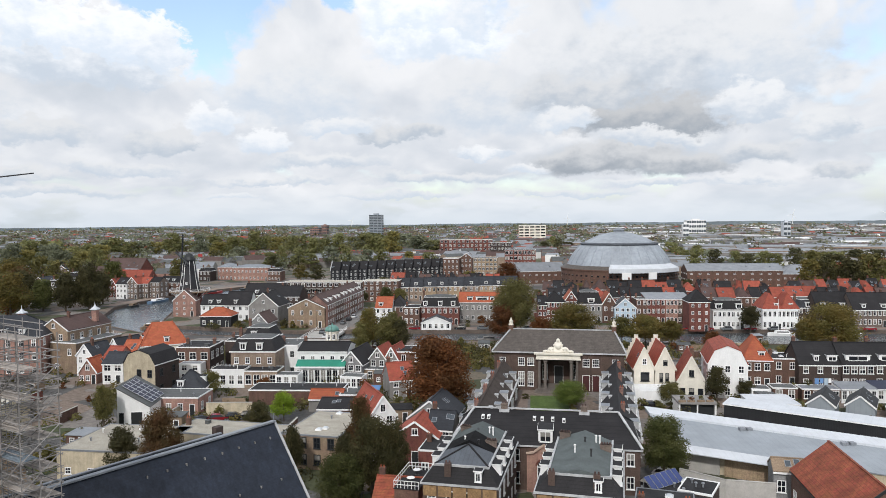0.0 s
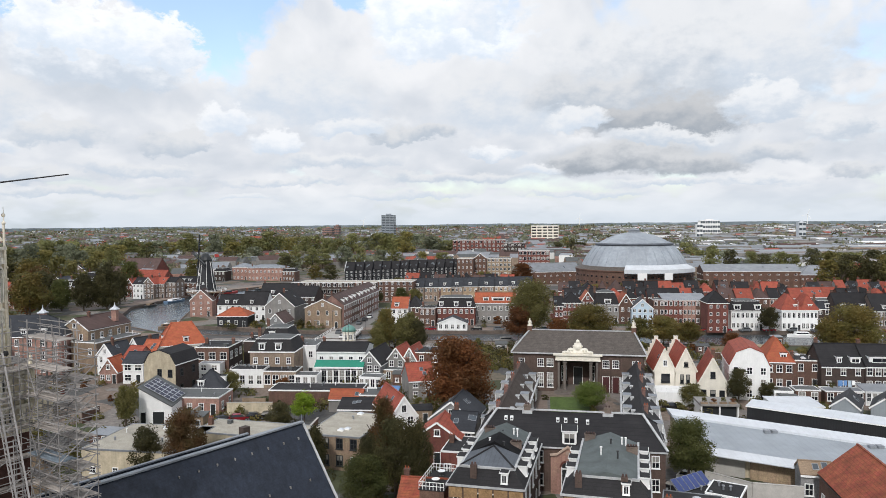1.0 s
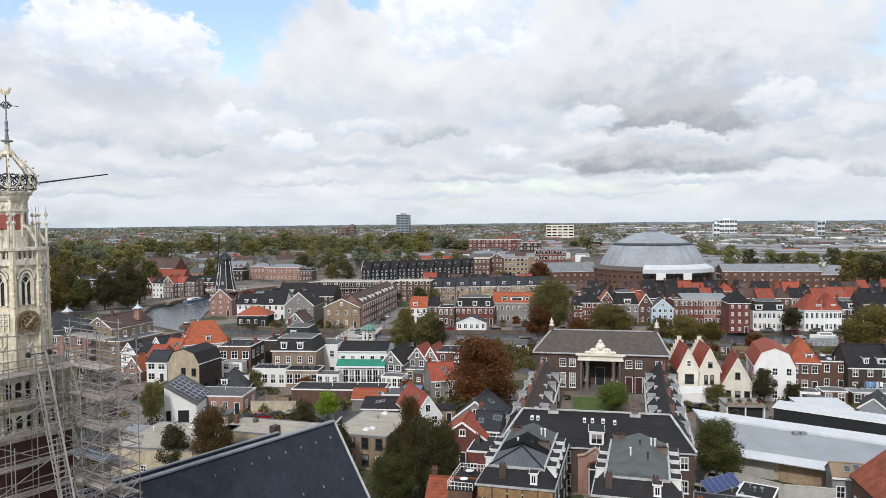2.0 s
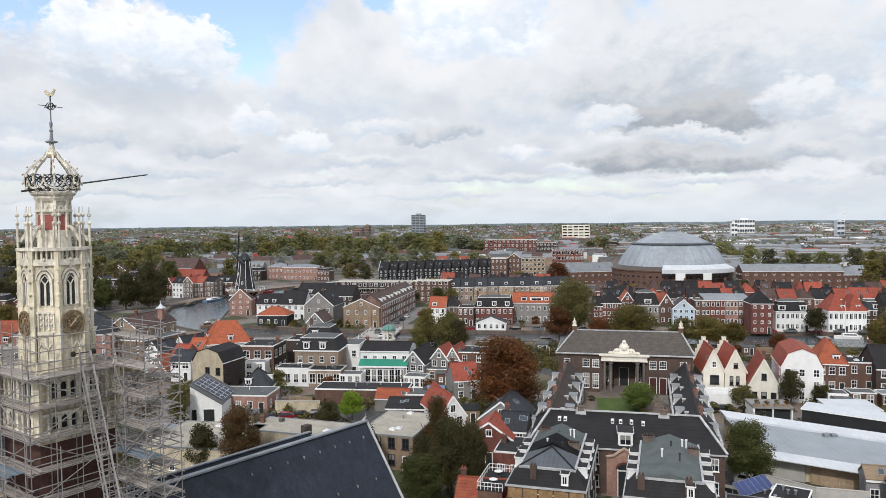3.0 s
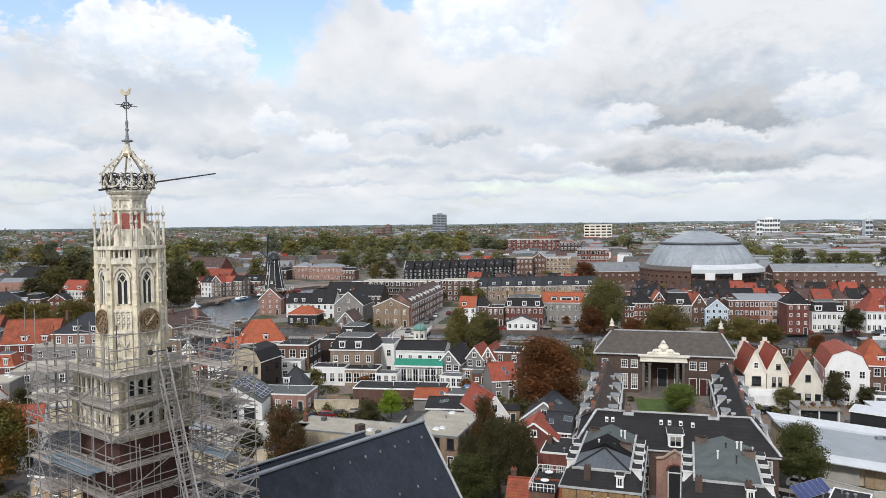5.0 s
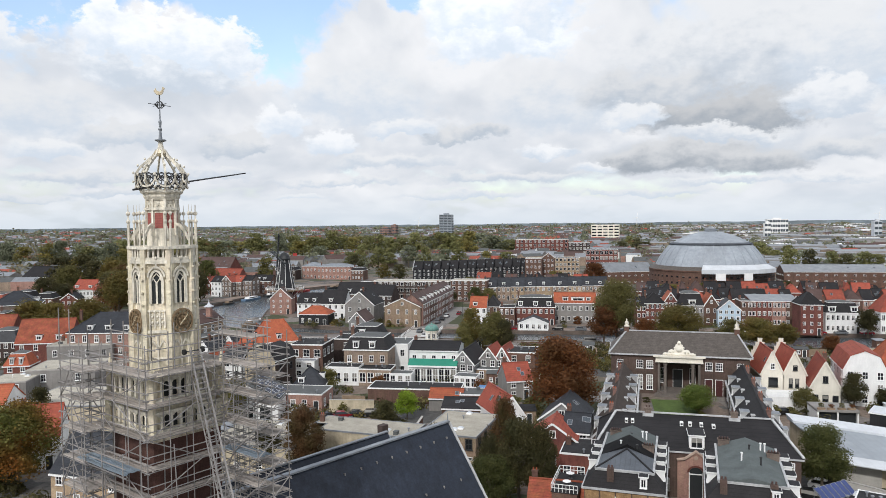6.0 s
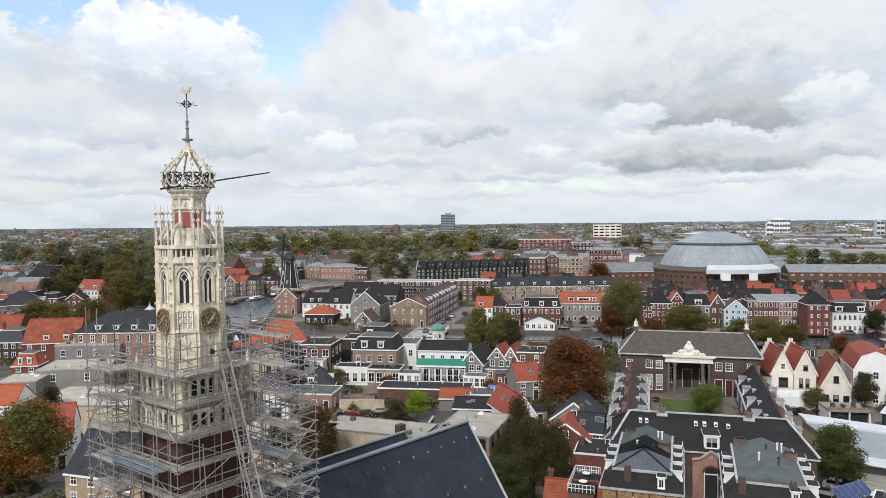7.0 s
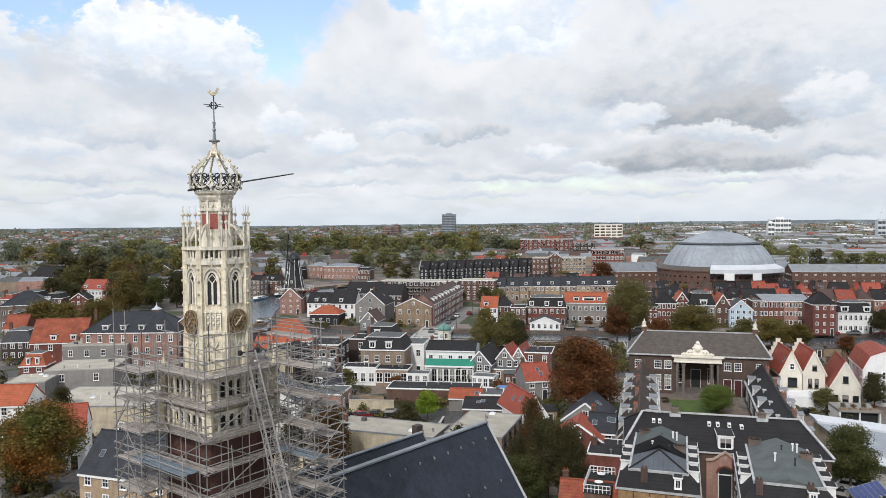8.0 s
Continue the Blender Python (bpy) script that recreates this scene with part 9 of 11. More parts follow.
def solar_array(x, y, z, turn, tilt, nx, ny, label):
    s = thing("solar_array", pose(x, y, z, 0, 0, turn), label, "solar panels")
    bm = bmesh.new()
    box(bm, 0, 1.0, 0, 2.1, 0, 0.04, 0)
    for a, b, c, d in ((0, 1, 0, 0.04), (0, 1, 2.06, 2.1), (0, 0.04, 0.04, 2.06), (0.96, 1, 0.04, 2.06)):
        box(bm, a, b, c, d, 0.005, 0.055, 1)
    me = mesh_of(bm, ["solar_blue", "zinc"], "panel")
    for i in range(nx):
        for j in range(ny):
            part("panel", me, None, s, at=pose(0, 0, 0.12, tilt) @ pose((i - nx / 2) * 1.04, j * 2.15, 0))
    bm = bmesh.new()
    top = math.sin(radians(tilt)) * ny * 2.1
    for i in range(0, nx + 1, 2):
        px = (i - nx / 2) * 1.04
        beam(bm, (px, 0.1, 0.02), (px, math.cos(radians(tilt)) * ny * 2.1, top + 0.04), 0.06)
        beam(bm, (px, math.cos(radians(tilt)) * ny * 2.1 - 0.1, 0), (px, math.cos(radians(tilt)) * ny * 2.1 - 0.1, top), 0.06)
    part("stand", bm, "zinc", s)
    return s


solar_array(29.2, 92.3, 4.72, 33, 38, 6, 1, "blue tilted solar panels on a flat roof")


# the white house with a solar roof, near the church
def solar_house():
    x, y, turn = -62.6, 139.5, 4
    h = thing("house", pose(x, y, 0, 0, 0, turn), "white modern house with a grey mono-pitch roof covered by solar panels", "house")
    w, d = 6.4, 11.0
    # the front wall slopes from its high left side
    bm = bmesh.new()
    hexa(bm, [(-w / 2, 0, 0), (w / 2, 0, 0), (w / 2, 0, 3.5), (-w / 2, 0, 7.3)], [(-w / 2, d, 0), (w / 2, d, 0), (w / 2, d, 3.5), (-w / 2, d, 7.3)])
    part("wall", bm, "plaster_white", h)
    bm = bmesh.new()
    k = (7.3 - 3.5) / w
    slab(bm, [(-w / 2 - 0.2, -0.2, 7.5 + 0.2 * k), (w / 2 + 0.2, -0.2, 3.7 - 0.2 * k), (w / 2 + 0.2, d + 0.2, 3.7 - 0.2 * k), (-w / 2 - 0.2, d + 0.2, 7.5 + 0.2 * k)], 0.2)
    part("roof", bm, "roof_felt_grey", h)
    bm = bmesh.new()
    box(bm, 0, 1.0, 0, 1.65, 0, 0.05, 0)
    for q0, q1, q2, q3 in ((-0.03, 0.02, -0.03, 1.68), (0.98, 1.03, -0.03, 1.68), (0.02, 0.98, -0.03, 0.02), (0.02, 0.98, 1.63, 1.68)):
        box(bm, q0, q1, q2, q3, 0.0, 0.06, 1)
    me = mesh_of(bm, ["solar", "metal_white"], "solar_panel")
    for i in range(6):
        for j in range(4):
            part("solar_panel", me, None, h, at=pose(-w / 2 + 0.3, 0.9, 7.55, 0, math.degrees(math.atan(k)), 0) @ pose(i * 1.13 + 0.25, j * 1.85 + 0.6, 0.06))
    add_door(h, pose(0.6, 0, 0), 2.2, 2.5)
    add_window(h, pose(-2.4, 0, 0.2), 0.9, 2.2, (1, 1), "paint_dark")
    return h


solar_house()



# step gables on the two cream houses: stone steps along the gable's slopes
def step_gable(h, w, eave, ridge):
    n = 5
    for sgn in (-1, 1):
        for k in range(n):
            bm = bmesh.new()
            f0, f1 = k / n, (k + 1) / n
            xa, xb = sgn * w / 2 * (1 - f0) * 1.06, sgn * w / 2 * (1 - f1) * 0.98
            top = eave + (ridge - eave) * f1 + 1.0
            box(bm, min(xa, xb), max(xa, xb), 11.2, 11.6, eave - 1.0, top)
            box(bm, min(xa, xb) - 0.04, max(xa, xb) + 0.04, 11.16, 11.64, top, top + 0.1)
            part("gable_step", bm, "plaster_cream", h, "cream gable step")


for ob in [o for o in scene.objects if o.get("label", "").startswith("cream step-gabled")]:
    step_gable(ob, 4.5, 6.2, 10.9)
    if ob.location.x < 47:
        add_window(ob, pose(0.2, 0, 3.2), 1.9, 2.0, (1, 1), "paint_dark")
        add_window(ob, pose(0.1, 0, 7.0), 0.9, 1.3, (2, 2))
    else:
        add_window(ob, pose(0.1, 0, 6.8), 0.9, 1.1, (1, 1), "paint_dark")
        for dx in (-0.8, 0.5):
            add_window(ob, pose(dx, 0, 3.0), 0.75, 2.0, (1, 2), "paint_dark")


def open_garage():
    g = thing("garage", pose(50.4, 141.6, 0, 0, 0, -5), "white open-fronted garage with a planted roof edge", "garage")
    PLOTS.append((50.4, 141.6, radians(-5), 7.4, 6))
    bm = bmesh.new()
    box(bm, -3.7, -3.4, 0, 6, 0, 2.7)
    box(bm, 3.4, 3.7, 0, 6, 0, 2.7)
    box(bm, -3.4, 3.4, 5.7, 6, 0, 2.7)
    box(bm, -0.12, 0.12, 0, 0.3, 0, 2.7)
    part("wall", bm, "plaster_white", g)
    bm = bmesh.new()
    box(bm, -3.8, 3.8, -0.2, 6.1, 2.7, 3.1)
    part("roof", bm, "plaster_grey", g)
    # no real shutter: a dark panel painted as the shaded inside of the garage
    bm = bmesh.new()
    box(bm, -3.35, 3.35, 0.6, 0.7, 0.02, 2.65)
    part("shutter", bm, "paint_dark", g)
    for k, x in enumerate((-3.0, -1.2, 0.8, 2.6)):
        shrub_row = thing("planter", pose(50.4 + x, 141.9, 3.1), "wooden planter with green and rust plants", "planter")
        bm = bmesh.new()
        box(bm, -0.7, 0.7, -0.25, 0.25, 0, 0.4)
        part("box", bm, "timber", shrub_row)
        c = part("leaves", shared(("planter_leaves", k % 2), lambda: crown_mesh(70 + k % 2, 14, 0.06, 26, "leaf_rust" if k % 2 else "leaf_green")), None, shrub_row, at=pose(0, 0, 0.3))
        c.scale = (1.6, 1.0, 1.1)


open_garage()


def terrace_wall(x, y, turn, w, h, mat, label):
    t = thing("terrace", pose(x, y, 0, 0, 0, turn), label, "terrace")
    bm = bmesh.new()
    box(bm, -w / 2, w / 2, 0, 6.5, 0, h)
    part("wall", bm, mat, t)
    bm = bmesh.new()
    n = int(w / 0.5)
    for k in range(n + 1):
        beam(bm, (-w / 2 + w * k / n, 0.1, h), (-w / 2 + w * k / n, 0.1, h + 0.9), 0.05)
    beam(bm, (-w / 2, 0.1, h + 0.92), (w / 2, 0.1, h + 0.92), 0.09)
    part("railing", bm, "paint_white", t)


terrace_wall(43.6, 152.0, -6, 9.6, 3.0, "plaster_white", "white garden terrace wall with a railing")
for x, y in ((74.6, 140.6), (81.8, 139.4), (89.4, 138.4), (96.5, 137.0)):
    sh = house(x, y, -34, 5.0, 8.5, 2.6, 4.6, "front", "sheet_grey", "board_black", 1, 1, label="small workshop with a black gable roof and pale end wall", chimneys=0, door=False,
               skip=(("f", 0, 0),), trim="paint_white", name="workshop", category="shed", group="black workshops")


def green_awning():
    a = thing("awning", pose(-31.4, 176.5, 0, 0, 0, -3), "wide green awning over a white glazed garden room", "awning")
    bm = bmesh.new()
    slab(bm, [(-6.2, -2.6, 4.3), (6.2, -2.6, 4.3), (6.2, -0.06, 5.6), (-6.2, -0.06, 5.6)], 0.1)
    part("canopy", bm, "paint_green", a)
    bm = bmesh.new()
    box(bm, -6.2, 6.2, -2.68, -2.6, 3.9, 4.32)
    part("valance", bm, "paint_white", a)
    for k in range(9):
        x = -6.0 + 1.5 * k
        bm = bmesh.new()
        beam(bm, (x, -2.5, 0), (x, -2.5, 4.2), 0.16)
        part("post", bm, "paint_white", a)
    for k in range(8):
        add_window(a, pose(-5.25 + 1.5 * k, -2.3, 0.3), 1.3, 3.2, (2, 2))


FAR[0] = False
green_awning()


house(48.6, 99.6, -13, 4.2, 3.6, 4.0, 5.2, "side", "board_grey", "timber", 1, 2, label="small grey boarded workshop with a weathered roof", chimneys=0, name="workshop", category="shed")


TREES = []
TREES += [(-2, 141, 17.1, 15.2, "leaf_rust", 2), (-13, 104, 14.2, 4.7, "leaf_bronze", 2), (-8, 101, 11.5, 5.4, "leaf_dark", 2), (-15, 96, 8.2, 7.2, "leaf_mid", 2), (-11, 101, 11.9, 6.9, "leaf_dark", 2), (-15, 103, 9.0, 5.0, "leaf_dark", 2), (-8, 101, 7.4, 4.9, "leaf_dark", 2), (33, 107, 9.9, 8.0, "leaf_mid", 2), (26, 149, 6.0, 7.7, "leaf_fresh", 2), (-51, 109, 8.4, 5.5, "leaf_dark", 1), (-45, 109, 11.0, 7.1, "leaf_bronze", 2), (-67, 136, 9.0, 4.6, "leaf_green", 1)]
TREES += [(-33, 141, 6.1, 5.5, "leaf_lime", 1), (-36, 133, 6.0, 5.6, "leaf_dark", 1), (-24, 108, 9.0, 3.9, "leaf_dark", 1), (-55, 163, 5.9, 5.9, "leaf_green", 1), (59, 154, 7.7, 5.4, "leaf_dark", 1), (66, 155, 4.5, 4.5, "leaf_dark", 1), (48, 152, 4.9, 6.1, "leaf_green", 1), (-24, 215, 13.8, 7.8, "leaf_olive", 1), (-17, 212, 13.3, 10.2, "leaf_green", 1), (-26, 212, 9.9, 6.8, "leaf_green", 1), (-14, 210, 11.0, 6.7, "leaf_dark", 1), (23, 239, 20.5, 16.1, "leaf_green", 2)]
TREES += [(18, 233, 12.2, 10.3, "leaf_rust", 1), (41, 231, 12.6, 17.6, "leaf_olive", 2), (31, 232, 8.5, 8.4, "leaf_rust", 1), (63, 224, 9.7, 14.4, "leaf_olive", 2), (57, 230, 8.5, 9.2, "leaf_green", 1), (71, 223, 8.4, 9.0, "leaf_olive", 1), (81, 215, 6.0, 6.2, "leaf_rust", 1), (114, 209, 14.6, 18.1, "leaf_olive", 2), (107, 249, 9.6, 7.6, "leaf_dark", 1), (109, 214, 10.3, 8.6, "leaf_olive", 1), (-201, 334, 16.9, 22.8, "leaf_dark", 1), (-168, 331, 23.4, 13.3, "leaf_dark", 1)]
TREES += [(-193, 309, 17.4, 14.9, "leaf_rust", 1), (13, 406, 11.4, 13.0, "leaf_olive", 1), (-34, 379, 10.6, 10.9, "leaf_green", 1), (-15, 364, 7.3, 10.5, "leaf_rust", 1), (35, 404, 16.1, 16.1, "leaf_rust", 1), (160, 378, 7.5, 10.9, "leaf_dark", 1), (-86, 99, 13.7, 12.8, "leaf_autumn", 2), (-102, 127, 9.2, 5.4, "leaf_dark", 1), (-92, 101, 10.9, 7.9, "leaf_olive", 2), (-181, 235, 14.0, 15.0, "leaf_olive", 1), (-173, 235, 13.0, 14.0, "leaf_olive", 1), (-157, 230, 15.0, 16.5, "leaf_olive", 2)]
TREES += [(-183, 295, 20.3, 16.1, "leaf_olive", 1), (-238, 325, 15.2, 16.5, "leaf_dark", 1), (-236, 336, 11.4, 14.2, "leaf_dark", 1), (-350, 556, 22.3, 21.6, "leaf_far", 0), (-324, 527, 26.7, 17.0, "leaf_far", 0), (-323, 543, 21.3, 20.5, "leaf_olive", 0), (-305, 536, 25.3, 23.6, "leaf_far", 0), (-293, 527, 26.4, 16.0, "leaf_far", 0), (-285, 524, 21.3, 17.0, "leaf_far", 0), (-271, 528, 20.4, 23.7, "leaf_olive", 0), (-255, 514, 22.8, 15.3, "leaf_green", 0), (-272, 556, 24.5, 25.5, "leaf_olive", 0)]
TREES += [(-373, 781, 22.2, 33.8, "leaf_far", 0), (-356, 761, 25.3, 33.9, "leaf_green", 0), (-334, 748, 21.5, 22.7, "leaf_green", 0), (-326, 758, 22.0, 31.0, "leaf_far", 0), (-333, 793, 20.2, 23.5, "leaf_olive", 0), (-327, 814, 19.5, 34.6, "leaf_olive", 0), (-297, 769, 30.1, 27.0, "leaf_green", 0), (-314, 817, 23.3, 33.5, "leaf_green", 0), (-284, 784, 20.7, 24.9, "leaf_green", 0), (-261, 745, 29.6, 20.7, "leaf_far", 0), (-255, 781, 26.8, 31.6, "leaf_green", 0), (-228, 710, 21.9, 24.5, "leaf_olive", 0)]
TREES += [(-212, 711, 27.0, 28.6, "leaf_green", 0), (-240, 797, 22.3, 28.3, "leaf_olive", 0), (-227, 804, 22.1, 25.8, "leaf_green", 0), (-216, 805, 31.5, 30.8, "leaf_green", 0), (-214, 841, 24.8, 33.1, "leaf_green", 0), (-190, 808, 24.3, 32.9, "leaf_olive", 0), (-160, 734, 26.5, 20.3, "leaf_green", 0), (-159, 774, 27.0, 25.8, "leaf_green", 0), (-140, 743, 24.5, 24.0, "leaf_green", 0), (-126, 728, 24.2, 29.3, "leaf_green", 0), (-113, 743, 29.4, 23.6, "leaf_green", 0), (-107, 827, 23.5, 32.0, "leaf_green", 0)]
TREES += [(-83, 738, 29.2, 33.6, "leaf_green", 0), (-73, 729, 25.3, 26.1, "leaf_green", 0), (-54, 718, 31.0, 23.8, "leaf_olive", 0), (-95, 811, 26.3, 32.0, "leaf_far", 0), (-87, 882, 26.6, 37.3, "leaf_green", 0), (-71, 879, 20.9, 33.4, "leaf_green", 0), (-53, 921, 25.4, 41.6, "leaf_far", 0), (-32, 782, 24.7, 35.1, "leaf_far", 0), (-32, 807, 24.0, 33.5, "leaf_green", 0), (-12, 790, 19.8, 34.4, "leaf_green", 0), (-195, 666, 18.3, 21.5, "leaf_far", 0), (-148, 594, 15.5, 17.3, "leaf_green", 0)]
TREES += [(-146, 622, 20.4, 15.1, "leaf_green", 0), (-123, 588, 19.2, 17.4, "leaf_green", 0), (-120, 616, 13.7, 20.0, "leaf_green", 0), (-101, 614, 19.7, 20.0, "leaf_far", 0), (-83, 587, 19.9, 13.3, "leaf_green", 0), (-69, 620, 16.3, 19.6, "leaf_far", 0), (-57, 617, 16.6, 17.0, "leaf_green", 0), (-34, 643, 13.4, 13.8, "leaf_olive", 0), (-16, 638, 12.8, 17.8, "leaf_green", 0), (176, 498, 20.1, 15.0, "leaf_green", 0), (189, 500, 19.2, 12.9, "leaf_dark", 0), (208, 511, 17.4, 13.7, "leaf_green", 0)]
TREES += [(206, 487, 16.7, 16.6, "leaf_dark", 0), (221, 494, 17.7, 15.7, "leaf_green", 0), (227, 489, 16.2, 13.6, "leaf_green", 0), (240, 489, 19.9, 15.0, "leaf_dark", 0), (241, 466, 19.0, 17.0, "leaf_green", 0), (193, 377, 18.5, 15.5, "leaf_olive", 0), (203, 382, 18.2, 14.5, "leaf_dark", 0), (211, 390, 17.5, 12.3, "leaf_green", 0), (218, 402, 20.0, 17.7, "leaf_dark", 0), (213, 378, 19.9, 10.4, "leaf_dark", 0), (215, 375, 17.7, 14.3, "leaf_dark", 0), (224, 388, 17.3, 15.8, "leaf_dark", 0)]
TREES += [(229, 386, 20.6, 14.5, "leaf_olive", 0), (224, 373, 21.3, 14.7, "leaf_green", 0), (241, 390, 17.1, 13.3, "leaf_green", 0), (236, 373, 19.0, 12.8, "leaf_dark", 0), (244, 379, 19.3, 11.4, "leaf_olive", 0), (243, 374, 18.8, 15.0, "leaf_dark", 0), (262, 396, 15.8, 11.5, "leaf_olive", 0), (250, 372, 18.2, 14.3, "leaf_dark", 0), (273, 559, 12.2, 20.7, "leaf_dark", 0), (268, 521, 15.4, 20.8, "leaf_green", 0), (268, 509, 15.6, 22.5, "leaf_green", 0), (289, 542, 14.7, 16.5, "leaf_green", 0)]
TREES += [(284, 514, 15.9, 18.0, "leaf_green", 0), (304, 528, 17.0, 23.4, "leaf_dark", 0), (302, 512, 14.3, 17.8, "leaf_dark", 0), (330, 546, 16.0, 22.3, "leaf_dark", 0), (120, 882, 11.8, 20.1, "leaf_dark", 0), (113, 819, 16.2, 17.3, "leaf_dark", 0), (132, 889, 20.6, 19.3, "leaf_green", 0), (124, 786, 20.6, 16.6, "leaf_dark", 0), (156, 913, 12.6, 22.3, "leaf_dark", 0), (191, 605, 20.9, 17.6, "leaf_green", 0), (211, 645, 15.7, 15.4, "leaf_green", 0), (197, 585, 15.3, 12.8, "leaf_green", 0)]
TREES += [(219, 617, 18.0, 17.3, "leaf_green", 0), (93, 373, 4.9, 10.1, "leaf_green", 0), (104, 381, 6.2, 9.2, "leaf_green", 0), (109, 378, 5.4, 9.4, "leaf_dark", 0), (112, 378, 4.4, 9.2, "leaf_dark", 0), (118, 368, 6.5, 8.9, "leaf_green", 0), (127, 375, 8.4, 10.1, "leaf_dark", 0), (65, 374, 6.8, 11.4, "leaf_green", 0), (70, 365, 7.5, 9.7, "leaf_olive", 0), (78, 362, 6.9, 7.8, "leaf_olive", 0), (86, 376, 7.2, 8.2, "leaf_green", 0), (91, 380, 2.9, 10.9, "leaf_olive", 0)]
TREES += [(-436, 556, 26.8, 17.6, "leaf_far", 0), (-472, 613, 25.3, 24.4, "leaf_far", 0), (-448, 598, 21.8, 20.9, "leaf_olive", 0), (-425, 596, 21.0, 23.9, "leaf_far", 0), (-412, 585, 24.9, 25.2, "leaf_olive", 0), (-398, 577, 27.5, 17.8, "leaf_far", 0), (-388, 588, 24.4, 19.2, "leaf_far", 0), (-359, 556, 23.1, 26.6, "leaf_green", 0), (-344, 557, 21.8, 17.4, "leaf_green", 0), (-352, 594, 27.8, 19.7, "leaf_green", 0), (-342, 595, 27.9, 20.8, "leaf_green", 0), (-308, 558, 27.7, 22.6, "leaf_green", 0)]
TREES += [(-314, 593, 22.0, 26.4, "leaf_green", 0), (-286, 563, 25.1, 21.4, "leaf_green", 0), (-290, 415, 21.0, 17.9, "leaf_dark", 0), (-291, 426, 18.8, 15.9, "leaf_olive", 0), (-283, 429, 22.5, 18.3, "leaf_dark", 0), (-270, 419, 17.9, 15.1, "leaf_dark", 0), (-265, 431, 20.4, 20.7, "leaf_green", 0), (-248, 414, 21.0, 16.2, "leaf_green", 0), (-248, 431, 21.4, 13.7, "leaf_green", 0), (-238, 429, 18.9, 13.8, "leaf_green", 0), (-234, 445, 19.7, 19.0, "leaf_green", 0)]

TREES += [(-212, 338, 17, 15, "leaf_dark", 1), (-200, 331, 19, 15, "leaf_dark", 1), (-187, 326, 15, 12, "leaf_mid", 1), (-176, 325, 18, 12, "leaf_dark", 1), (-167, 329, 14, 10, "leaf_dark", 1), (-219, 352, 16, 16, "leaf_green", 1),
          (-180, 348, 15, 11, "leaf_dark", 1), (-172, 352, 17, 11, "leaf_dark", 1), (-186, 360, 13, 10, "leaf_mid", 1), (-232, 385, 18, 18, "leaf_bronze", 1), (-246, 398, 20, 20, "leaf_olive", 1), (-190, 402, 19, 15, "leaf_mid", 1),
          (-262, 380, 18, 18, "leaf_green", 1), (-178, 470, 17, 15, "leaf_green", 0), (-128, 520, 16, 14, "leaf_dark", 0), (-84, 455, 13, 13, "leaf_dark", 0), (-97, 470, 12, 12, "leaf_olive", 0), (-29, 336, 9, 8, "leaf_mid", 1), (-23, 341, 8, 8, "leaf_green", 1), (-41, 343, 7, 7, "leaf_dark", 1)]


